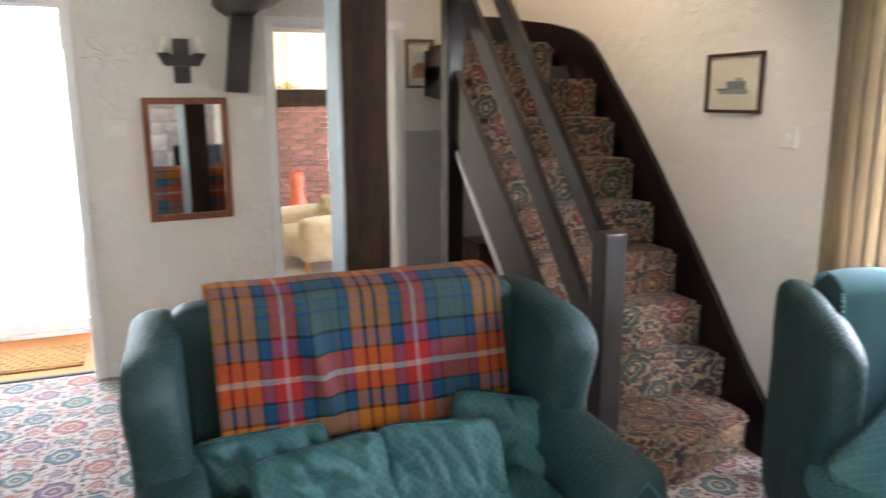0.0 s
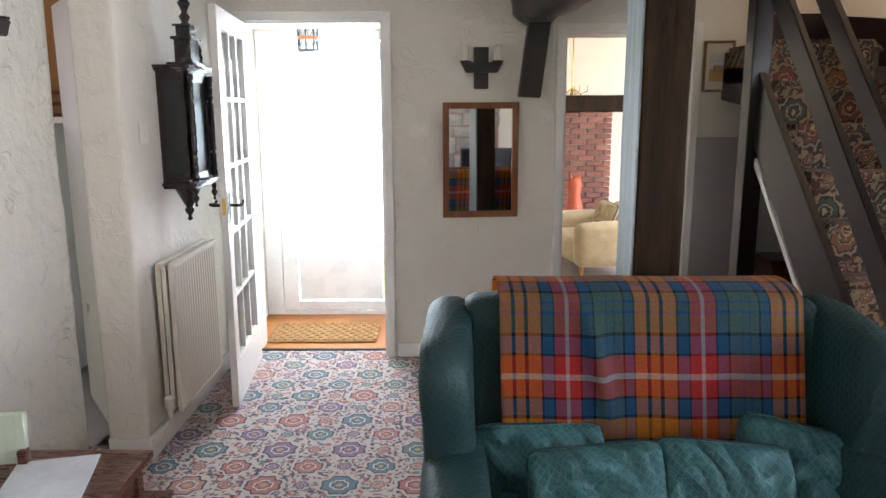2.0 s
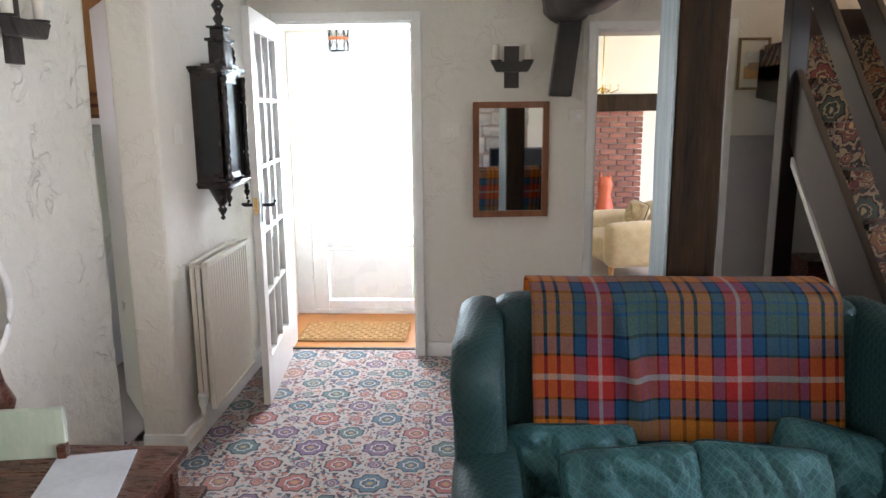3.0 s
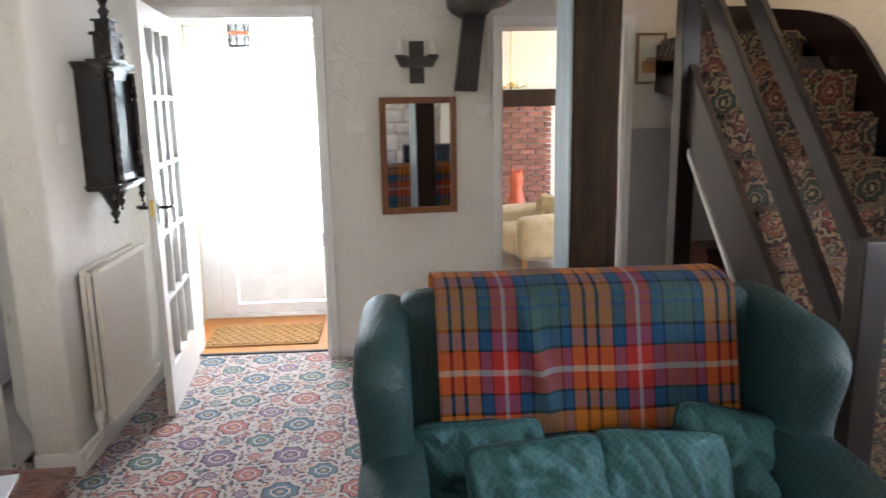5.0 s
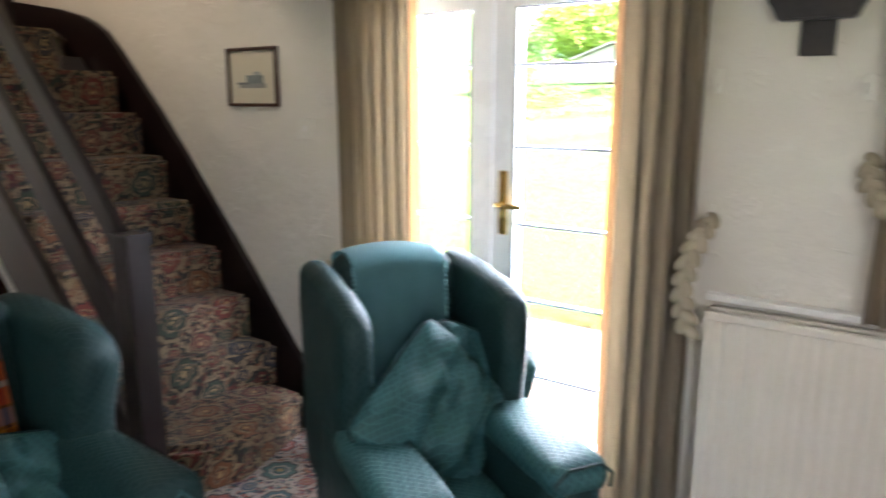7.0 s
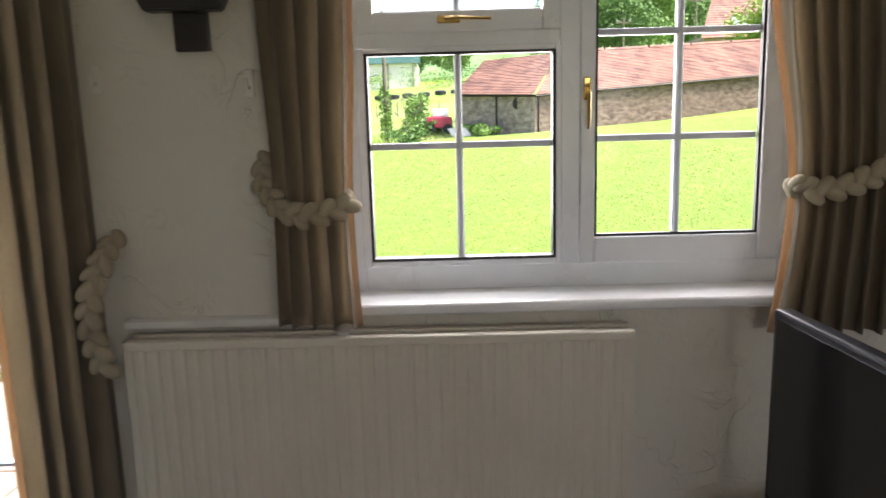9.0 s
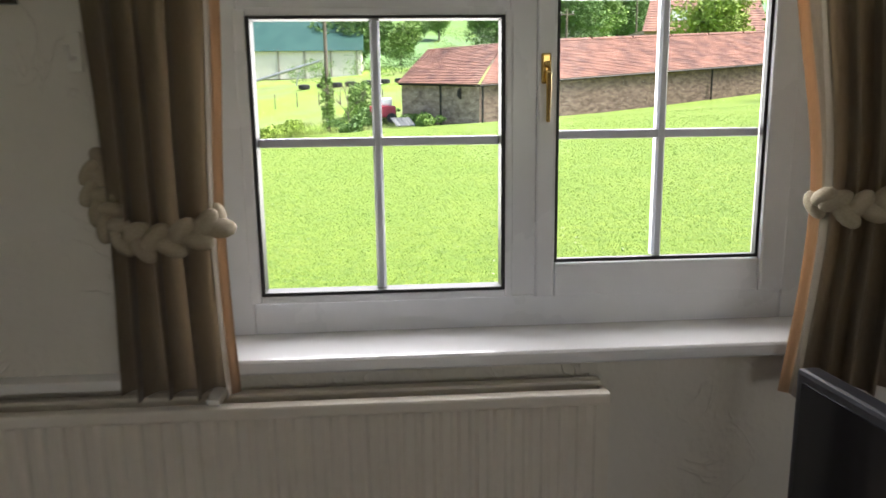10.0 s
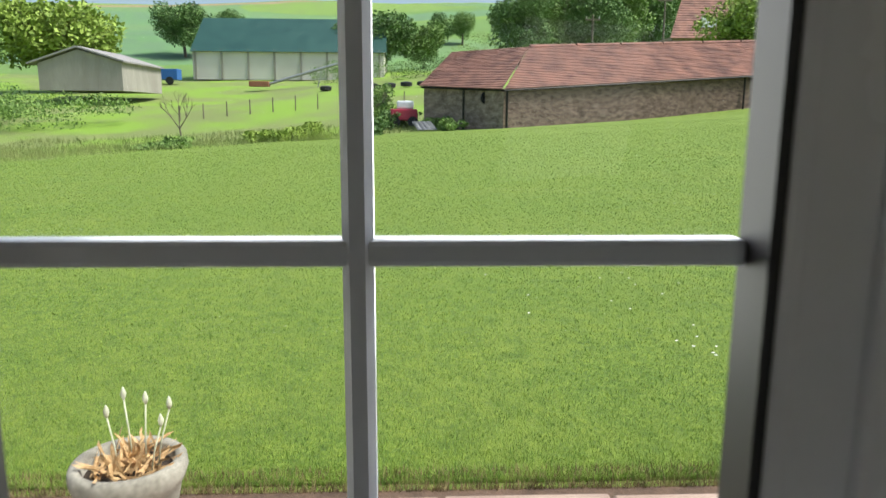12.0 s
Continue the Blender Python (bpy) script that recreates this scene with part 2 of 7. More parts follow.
def glass_material(name, rough=0.0, tint=(0.96, 0.98, 0.98), milky=0.0):
    m, t, p = nodes_of(name)
    t.nodes.remove(p)
    out = t.nodes["Material Output"]
    clear = t.nodes.new("ShaderNodeBsdfTransparent")
    clear.inputs[0].default_value = (*tint, 1)
    gloss = t.nodes.new("ShaderNodeBsdfGlossy")
    gloss.inputs["Roughness"].default_value = rough
    fres = t.nodes.new("ShaderNodeFresnel")
    fres.inputs[0].default_value = 1.45
    mix = t.nodes.new("ShaderNodeMixShader")
    t.links.new(math_node(t, "MULTIPLY", fres.outputs[0], 0.3), mix.inputs[0])
    t.links.new(clear.outputs[0], mix.inputs[1])
    t.links.new(gloss.outputs[0], mix.inputs[2])
    last = mix
    if milky:
        scatter = t.nodes.new("ShaderNodeBsdfTranslucent")
        scatter.inputs[0].default_value = (0.9, 0.93, 0.92, 1)
        last = t.nodes.new("ShaderNodeMixShader")
        drops = noise_tex(t, coords(t), 26, 4)
        t.links.new(math_node(t, "ADD", math_node(t, "MULTIPLY", drops, 0.4), milky - 0.2), last.inputs[0])
        t.links.new(mix.outputs[0], last.inputs[1])
        t.links.new(scatter.outputs[0], last.inputs[2])
    t.links.new(last.outputs[0], out.inputs[0])
    return m


def plain(name, colour, rough=0.5, metal=0.0, **more):
    m, t, p = nodes_of(name)
    p.inputs["Base Color"].default_value = (*colour, 1)
    p.inputs["Roughness"].default_value = rough
    p.inputs["Metallic"].default_value = metal
    for k, v in more.items():
        p.inputs[k.replace("_", " ")].default_value = v
    return m


WALL = plaster("cream_rough_plaster", (0.66, 0.62, 0.53), (0.74, 0.70, 0.62))
WALL_LEFT = plaster("cream_very_rough_plaster", (0.66, 0.64, 0.56), (0.74, 0.72, 0.64), 3.0)
SMOOTH = surface("cream_wall_paint", (0.68, 0.63, 0.54), (0.73, 0.69, 0.60), 2.0, 60, 0.7, 0.12)
CEILING = surface("white_ceiling_paint", (0.74, 0.72, 0.67), (0.79, 0.77, 0.73), 2.0, 30, 0.8, 0.2)
GREY_PANEL = surface("grey_painted_board", (0.36, 0.34, 0.32), (0.40, 0.38, 0.36), 2.0, 40, 0.6, 0.05)
GLOSS_WHITE = surface("white_gloss_paint", (0.74, 0.72, 0.67), (0.80, 0.78, 0.74), 3.0, 40, 0.32, 0.06)
UPVC = surface("white_upvc", (0.78, 0.80, 0.84), (0.84, 0.86, 0.89), 2.0, 20, 0.28, 0.02)
SEAL = plain("black_rubber_seal", (0.015, 0.015, 0.017), 0.55)
BAR_GREY = surface("grey_glazing_bar", (0.60, 0.64, 0.72), (0.68, 0.72, 0.79), 3.0, 30, 0.35, 0.02)
BEAM = wood("dark_oak_beam", (0.005, 0.0027, 0.0015), (0.042, 0.022, 0.010), 0.6, (9, 9, 0.7), 2.2, 0.7, 0.12)
BEAM_BLACK = surface("black_tarred_oak", (0.010, 0.008, 0.007), (0.035, 0.026, 0.021), 5.0, 50, 0.34, 0.6, distance=0.01, shine=0.5)
STAIR_WOOD = surface("dark_stained_stair_timber", (0.008, 0.004, 0.0038), (0.015, 0.0075, 0.0068), 3.0, 40, 0.3, 0.03, stretch=(9, 0.6, 0.6), gloss_vary=0.04, shine=0.45)
MAHOGANY = wood("dark_mahogany", (0.035, 0.014, 0.009), (0.12, 0.045, 0.025), 0.28, (1.0, 7, 7), 3.0, 0.1)
MIRROR_WOOD = wood("red_brown_frame_wood", (0.14, 0.05, 0.02), (0.28, 0.11, 0.045), 0.4, (6, 6, 1), 3.0, 0.1)
PINE = wood("orange_pine", (0.42, 0.19, 0.06), (0.62, 0.32, 0.12), 0.45, (8, 8, 0.8), 2.5, 0.1)
EBONY = surface("black_clock_wood", (0.008, 0.006, 0.005), (0.03, 0.022, 0.018), 8.0, 60, 0.22, 0.15)
IRON = surface("black_iron", (0.012, 0.011, 0.011), (0.03, 0.028, 0.027), 12.0, 80, 0.45, 0.2, metal=0.6)
BRASS = surface("polished_brass", (0.62, 0.42, 0.13), (0.72, 0.52, 0.20), 10.0, 60, 0.24, 0.03, metal=1.0, gloss_vary=0.06)
RADIATOR = surface("cream_radiator_enamel", (0.66, 0.60, 0.50), (0.71, 0.65, 0.55), 3.0, 60, 0.42, 0.03)
CARPET = carpet_material(
    "patterned_wool_carpet",
    [(0.0, (0.47, 0.40, 0.355)), (0.30, (0.035, 0.035, 0.055)), (0.44, (0.30, 0.08, 0.07)), (0.54, (0.47, 0.40, 0.355)), (0.78, (0.07, 0.15, 0.17)), (0.87, (0.40, 0.20, 0.13)), (0.94, (0.13, 0.08, 0.15))],
    [(0.0, (0.36, 0.10, 0.085)), (0.25, (0.05, 0.13, 0.18)), (0.5, (0.38, 0.17, 0.13)), (0.68, (0.06, 0.15, 0.15)), (0.84, (0.17, 0.09, 0.18))],
    0.31, 0.072, 0.014, (0.022, 0.024, 0.045))
STAIR_CARPET = carpet_material(
    "patterned_wool_stair_carpet",
    [(0.0, (0.25, 0.175, 0.10)), (0.20, (0.012, 0.010, 0.011)), (0.50, (0.11, 0.016, 0.014)), (0.64, (0.22, 0.15, 0.085)), (0.74, (0.020, 0.034, 0.022)), (0.86, (0.15, 0.05, 0.02)), (0.94, (0.012, 0.010, 0.011))],
    [(0.0, (0.15, 0.018, 0.015)), (0.3, (0.022, 0.045, 0.034)), (0.5, (0.17, 0.06, 0.022)), (0.68, (0.016, 0.022, 0.038)), (0.84, (0.12, 0.028, 0.02))],
    0.26, 0.062, 0.03, (0.010, 0.008, 0.009))
TARTAN = tartan_material()
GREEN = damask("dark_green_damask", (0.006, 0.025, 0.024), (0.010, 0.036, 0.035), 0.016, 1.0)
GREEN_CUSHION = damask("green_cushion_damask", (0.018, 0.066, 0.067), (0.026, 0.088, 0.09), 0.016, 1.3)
CURTAIN = surface("oatmeal_curtain_cloth", (0.29, 0.24, 0.17), (0.37, 0.31, 0.225), 4.0, 300, 0.9, 0.25, stretch=(1, 1, 0.25), sheen=0.2)
LINING = surface("apricot_curtain_edge", (0.47, 0.31, 0.18), (0.55, 0.38, 0.24), 4.0, 300, 0.9, 0.2, stretch=(1, 1, 0.25))
BRAID = surface("oatmeal_braid_cloth", (0.33, 0.275, 0.19), (0.41, 0.35, 0.25), 6.0, 300, 0.9, 0.3)
GLASS = glass_material("window_glass")
FROSTED = glass_material("patterned_door_glass", 0.2, (0.85, 0.93, 0.92), 0.5)
MIRROR = plain("silvered_mirror", (0.86, 0.88, 0.88), 0.02, 1.0)
SWITCH = surface("ivory_switch_plastic", (0.70, 0.67, 0.58), (0.75, 0.72, 0.64), 6.0, 40, 0.35, 0.02)
CANDLE = surface("ivory_candle_sleeve", (0.70, 0.66, 0.55), (0.78, 0.74, 0.64), 6.0, 60, 0.5, 0.05)
SCREEN = plain("black_glass_screen", (0.006, 0.006, 0.008), 0.12)
BLACK_PLASTIC = surface("black_plastic", (0.012, 0.012, 0.015), (0.02, 0.02, 0.024), 8.0, 90, 0.38, 0.05)

# ---- mesh helpers ----


def part(name, bm, material, parent=None, label="", smooth=False):
    me = bpy.data.meshes.new(name)
    bm.normal_update()
    bm.to_mesh(me)
    bm.free()
    me.materials.append(material)
    if smooth:
        me.shade_smooth()
    ob = new(name, me)
    if parent is not None:
        ob.parent = parent
    if label:
        ob["label"] = label
    return ob


def thing(name, loc, rz=0, label="", category="", group="", kind=""):
    ob = new(name)
    ob.empty_display_size = 0.1
    ob.matrix_world = pose(*loc, 0, 0, rz)
    return tagged(ob, label, category, group, kind)


def structure(name, bm, material, label, category="", smooth=False):
    ob = part(name, bm, material, None, "", smooth)
    return tagged(ob, label, category or name.split("_")[0], "", "structure")


def box(x0, x1, y0, y1, z0, z1, bevel=0.0, bm=None, seg=2):
    b = bm or bmesh.new()
    made = bmesh.ops.create_cube(b, size=1, matrix=Matrix.LocRotScale(((x0 + x1) / 2, (y0 + y1) / 2, (z0 + z1) / 2), None, (x1 - x0, y1 - y0, z1 - z0)))
    if bevel:
        es = list({e for v in made["verts"] for e in v.link_edges})
        bmesh.ops.bevel(b, geom=es, offset=bevel, segments=seg, affect="EDGES", profile=0.6)
    return b


def boxes(list_of, bevel=0.0):
    b = bmesh.new()
    for c in list_of:
        box(*c, bevel, b)
    return b


def prism(points, depth, axis="x", at=0.0, bevel=0.0):
    """A flat outline pushed out along one axis from at to at + depth."""
    b = bmesh.new()
    put = {"x": lambda u, v, w: (w, u, v), "y": lambda u, v, w: (u, w, v), "z": lambda u, v, w: (u, v, w)}[axis]
    lo = [b.verts.new(put(u, v, at)) for u, v in points]
    hi = [b.verts.new(put(u, v, at + depth)) for u, v in points]
    n = len(points)
    b.faces.new(lo)
    b.faces.new(hi[::-1])
    for i in range(n):
        b.faces.new((lo[i], hi[i], hi[(i + 1) % n], lo[(i + 1) % n]))
    bmesh.ops.recalc_face_normals(b, faces=b.faces)
    if bevel:
        bmesh.ops.bevel(b, geom=list(b.edges), offset=bevel, segments=2, affect="EDGES")
    return b


def lathe(profile, n=16, at=(0, 0, 0), bm=None):
    """A turned shape from (radius, height) pairs."""
    b = bm or bmesh.new()
    rings = []
    for r, z in profile:
        rings.append([b.verts.new((at[0] + r * math.cos(2 * math.pi * i / n), at[1] + r * math.sin(2 * math.pi * i / n), at[2] + z)) for i in range(n)])
    for a, c in zip(rings, rings[1:]):
        for i in range(n):
            b.faces.new((a[i], a[(i + 1) % n], c[(i + 1) % n], c[i]))
    b.faces.new(rings[0][::-1])
    b.faces.new(rings[-1])
    return b


def tube(points, radius, n=8, bm=None):
    """A round bar along a line of points; radius may be a number or one for each point."""
    b = bm or bmesh.new()
    pts = [Vector(p) for p in points]
    rs = radius if isinstance(radius, (list, tuple)) else [radius] * len(pts)
    rings = []
    for i, p in enumerate(pts):
        d = (pts[min(i + 1, len(pts) - 1)] - pts[max(i - 1, 0)]).normalized()
        side = d.cross(Vector((0, 0, 1)) if abs(d.z) < 0.9 else Vector((1, 0, 0))).normalized()
        up = side.cross(d)
        rings.append([b.verts.new(p + rs[i] * (math.cos(2 * math.pi * k / n) * side + math.sin(2 * math.pi * k / n) * up)) for k in range(n)])
    for a, c in zip(rings, rings[1:]):
        for k in range(n):
            b.faces.new((a[k], a[(k + 1) % n], c[(k + 1) % n], c[k]))
    b.faces.new(rings[0][::-1])
    b.faces.new(rings[-1])
    return b


def grid_sheet(nu, nv, f, thick=0.0):
    """A sheet of nu by nv quads whose points come from f(u, v), with its uv map; thick gives it a back."""
    b = bmesh.new()
    uvl = b.loops.layers.uv.new("UVMap")
    vs = [[b.verts.new(f(i / nu, j / nv)) for j in range(nv + 1)] for i in range(nu + 1)]
    for i in range(nu):
        for j in range(nv):
            face = b.faces.new((vs[i][j], vs[i + 1][j], vs[i + 1][j + 1], vs[i][j + 1]))
            for loop, (a, c) in zip(face.loops, ((i, j), (i + 1, j), (i + 1, j + 1), (i, j + 1))):
                loop[uvl].uv = (a / nu, c / nv)
    if thick:
        bmesh.ops.solidify(b, geom=list(b.faces), thickness=thick)
    return b


def roughen(bm, amount, scale, seed=0):
    for v in bm.verts:
        v.co += amount * noise.noise_vector(v.co * scale + Vector((seed, seed * 2, 0)))
    return bm


def soft_block(x0, x1, y0, y1, z0, z1, r, cuts=3, puff=0.0, wrinkle=0.0, seed=0):
    """An upholstered block with rounded edges, slightly puffed."""
    b = box(x0, x1, y0, y1, z0, z1, r, None, 4)
    bmesh.ops.subdivide_edges(b, edges=[e for e in b.edges if e.calc_length() > 0.12], cuts=cuts, use_grid_fill=True)
    c, h = Vector(((x0 + x1) / 2, (y0 + y1) / 2, (z0 + z1) / 2)), Vector((x1 - x0, y1 - y0, z1 - z0)) / 2
    for v in b.verts:
        q = v.co - c
        n = [q[i] / h[i] for i in range(3)]
        for i in range(3):
            others = [1 - min(1, abs(n[j])) ** 2 for j in range(3) if j != i]
            v.co[i] += puff * n[i] * others[0] * others[1]
        if wrinkle:
            v.co += wrinkle * noise.noise_vector(v.co * 9 + Vector((seed, 0, seed)))
    return b


def pillow(w, h, t, n=18, wrinkle=0.012, seed=0):
    """A stuffed cushion, lying in its own x-z plane, with pinched corners and creases."""
    b = bmesh.new()
    for side in (1, -1):
        vs = []
        for i in range(n + 1):
            row = []
            for j in range(n + 1):
                u, v = 2 * i / n - 1, 2 * j / n - 1
                full = (max(0, 1 - u**4) * max(0, 1 - v**4)) ** 0.55
                pinch = 1 - 0.06 * (1 - v * v) * abs(u) ** 3, 1 - 0.06 * (1 - u * u) * abs(v) ** 3
                round_off = 1 - 0.11 * (u * v) ** 4
                p = Vector((u * w / 2 * pinch[0] * round_off, -side * t / 2 * full, v * h / 2 * pinch[1] * round_off))
                p.y += wrinkle * full * noise.noise(Vector((u * 2.6 + seed, v * 2.2, seed + side)))
                r = abs(noise.noise(Vector((u * 3.2 + v * 1.4 + seed * 3, (v - u) * 0.9, 7.0))))
                p.y += side * 0.8 * wrinkle * full * (1 - min(1, r * 4))
                row.append(b.verts.new(p))
            vs.append(row)
        for i in range(n):
            for j in range(n):
                q = (vs[i][j], vs[i + 1][j], vs[i + 1][j + 1], vs[i][j + 1])
                b.faces.new(q if side > 0 else q[::-1])
    bmesh.ops.remove_doubles(b, verts=b.verts, dist=0.0005)
    return b


def pillow_piping(w, h, n=64):
    pts = []
    for k in range(n + 1):
        a = 4 * k / n
        s, f = int(a) % 4, a - int(a)
        u, v = [(-1 + 2 * f, -1), (1, -1 + 2 * f), (1 - 2 * f, 1), (-1, 1 - 2 * f)][s]
        k = 1 - 0.11 * (u * v) ** 4
        pts.append((k * u * w / 2 * (1 - 0.06 * (1 - v * v)), 0, k * v * h / 2 * (1 - 0.06 * (1 - u * u))))
    return tube(pts, 0.005, 6)


def smooth_outline(points, n=6):
    """A closed curve through the points."""
    out, k = [], len(points)
    for i in range(k):
        p0, p1, p2, p3 = (Vector(points[(i + d) % k]) for d in (-1, 0, 1, 2))
        for j in range(n):
            s = j / n
            q = 0.5 * (2 * p1 + (p2 - p0) * s + (2 * p0 - 5 * p1 + 4 * p2 - p3) * s * s + (3 * p1 - p0 - 3 * p2 + p3) * s**3)
            out.append((q.x, q.y))
    return out


def puffy(points, thick, edge, layers=8):
    """An upholstered slab: an outline in y and z with thickness along x, its rim rounded by edge metres."""
    pts = smooth_outline(points)
    cy, cz = sum(p[0] for p in pts) / len(pts), sum(p[1] for p in pts) / len(pts)
    bm = bmesh.new()
    rings = []
    for i in range(layers + 1):
        a = math.pi * i / layers - math.pi / 2
        x, inset = thick / 2 * math.sin(a), edge * (1 - math.cos(a))
        ring = []
        for y, z in pts:
            d = math.hypot(y - cy, z - cz)
            k = max(0.05, 1 - inset / d)
            ring.append(bm.verts.new((x, cy + (y - cy) * k, cz + (z - cz) * k)))
        rings.append(ring)
    n = len(pts)
    for a, b in zip(rings, rings[1:]):
        for i in range(n):
            bm.faces.new((a[i], a[(i + 1) % n], b[(i + 1) % n], b[i]))
    for ring, s in ((rings[0], -1), (rings[-1], 1)):
        prev = ring
        for k in (0.7, 0.4, 0.12):
            cur = [bm.verts.new((v.co.x + s * 0.004, cy + (v.co.y - cy) * k, cz + (v.co.z - cz) * k)) for v in ring]
            for i in range(n):
                bm.faces.new((prev[i], prev[(i + 1) % n], cur[(i + 1) % n], cur[i]))
            prev = cur
        bm.faces.new(prev)
    bmesh.ops.recalc_face_normals(bm, faces=bm.faces)
    return bm

# ---- the house ----
floor_bm = boxes([(-1.0, 3.0, -2.6, 4.5, -0.1, 0.0), (-0.58, 0.235, 4.5, 4.62, -0.1, 0.0), (-1.6, -1.0, 3.12, 3.3, -0.1, 0.0)])
structure("floor", floor_bm, CARPET, "cream patterned wool carpet with rosettes over the whole floor")

east = boxes([
    (3.0, 3.2, -2.75, -1.03, 0, 4.4), (3.2, 3.35, -2.75, -1.15, 0, 4.4), (3.2, 3.35, -1.15, -1.03, 0, 0.93), (3.2, 3.35, -1.15, -1.03, 1.97, 4.4),
    (3.0, 3.35, -1.03, 0.24, 0, 0.93), (3.0, 3.35, -1.03, 0.24, 1.97, 4.4),
    (3.0, 3.2, 0.24, 0.98, 0, 4.4), (3.2, 3.35, 0.36, 0.98, 0, 4.4), (3.2, 3.35, 0.24, 0.36, 0, 0.93), (3.2, 3.35, 0.24, 0.36, 1.97, 4.4),
    (3.0, 3.35, 0.98, 2.23, 1.92, 4.4), (3.0, 3.35, 2.23, 4.9, 0, 4.4)])
structure("wall_east", east, WALL, "cream rough plaster wall with window and garden doors")
north = boxes([
    (-0.70, -0.585, 4.5, 4.78, 0, 2.3), (-0.585, 0.235, 4.5, 4.78, 1.985, 2.3), (0.235, 1.275, 4.5, 4.78, 0, 2.3),
    (1.275, 2.005, 4.5, 4.78, 1.925, 2.3), (2.005, 2.34, 4.5, 4.78, 0, 2.3)])
structure("wall_north", north, WALL, "cream rough plaster wall with three doorways")
pier = box(-0.88, -0.70, 3.17, 4.5, 0, 2.3, 0.025, None, 4)
structure("wall_hall", pier, WALL, "cream plaster pier with a rounded corner")
# Includes an unseen opening, added for the rear fill lamp.
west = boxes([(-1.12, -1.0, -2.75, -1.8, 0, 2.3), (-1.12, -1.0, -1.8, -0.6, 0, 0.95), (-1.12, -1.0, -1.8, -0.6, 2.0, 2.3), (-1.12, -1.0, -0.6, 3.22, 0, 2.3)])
edge = lathe([(0.06, 0), (0.06, 2.3)], 14, (-1.06, 3.22, 0), west)
bmesh.ops.subdivide_edges(edge, edges=[e for e in edge.edges if e.calc_length() > 0.5], cuts=12, use_grid_fill=True)
roughen(edge, 0.012, 3.5, 3)
structure("wall_west", edge, WALL_LEFT, "cream very rough plaster wall with trowel marks", smooth=False)
structure("wall_south", box(-1.12, 3.35, -2.95, -2.6, 0, 2.3), SMOOTH, "wall behind the stone facing")
ceil = boxes([(-1.12, 2.2, -2.75, 4.78, 2.3, 2.42), (2.2, 3.0, -2.75, 2.9, 2.3, 2.42), (1.0, 3.35, 2.7, 5.1, 4.4, 4.5), (-0.9, 0.6, 4.78, 5.6, 2.15, 2.25), (0.7, 4.6, 4.78, 9.3, 2.3, 2.4), (-3.3, -0.88, 3.17, 5.7, 2.3, 2.4)])
structure("ceiling", ceil, CEILING, "white painted plaster ceiling")
structure("wall_landing", boxes([(1.0, 3.0, 4.9, 5.05, 2.42, 4.4), (2.34, 3.0, 4.9, 5.05, 0, 2.42), (0.95, 1.0, 2.8, 5.05, 2.42, 4.4), (1.0, 3.0, 2.75, 2.85, 2.42, 4.4), (2.34, 2.45, 4.55, 4.9, 0, 2.0)]), WALL, "cream plaster wall at the head of the stairs")
structure("baseboard_north", boxes([(0.30, 1.22, 4.484, 4.5, 0, 0.09), (-0.70, -0.60, 4.484, 4.5, 0, 0.09)], 0.003), GLOSS_WHITE, "white painted skirting board", "baseboard")
structure("baseboard_hall", boxes([(-0.70, -0.682, 3.17, 4.48, 0, 0.10), (-0.87, -0.682, 3.152, 3.17, 0, 0.10)], 0.003), GLOSS_WHITE, "cream painted skirting board", "baseboard")
structure("baseboard_west", box(-1.0, -0.985, -2.6, 3.0, 0, 0.1, 0.003), GLOSS_WHITE, "cream painted skirting board", "baseboard")


def architrave(name, x0, x1, z1, w, y=4.5, mat=None, label="white gloss painted door frame"):
    """Lining and face boards of a doorway in the north wall."""
    ob = thing(name, (0, 0, 0), 0, label, "door frame", "", "structure")
    m = mat or GLOSS_WHITE
    part("jamb", box(x0 - w, x0, y - 0.018, y + 0.0, 0, z1 + w, 0.004), m, ob)
    part("jamb", box(x1, x1 + w, y - 0.018, y, 0, z1 + w, 0.004), m, ob)
    part("head", box(x0, x1, y - 0.016, y, z1, z1 + w, 0.004), m, ob)
    part("lining", boxes([(x0, x0 + 0.012, y, y + 0.27, 0, z1), (x1 - 0.012, x1, y, y + 0.27, 0, z1), (x0 + 0.012, x1 - 0.012, y, y + 0.27, z1 - 0.012, z1)]), m, ob)
    return ob


architrave("door_frame_1", -0.585, 0.235, 1.985, 0.05)
# Pale teal colour stands for light caught by the oak post's left side.
POST_LIT_SIDE = surface("pale_teal_lit_side", (0.17, 0.24, 0.25), (0.34, 0.40, 0.40), 4.0, 50, 0.5, 0.25, stretch=(8, 8, 0.6))
architrave("door_frame_2", 1.275, 2.005, 1.925, 0.045)

# grey boarding below the plaster beside the stairs
structure("wall_panel", boxes([(2.045, 2.95, 4.478, 4.5, 0, 1.33)], 0.002), GREY_PANEL, "smooth grey painted board below rough plaster", "wall panel")


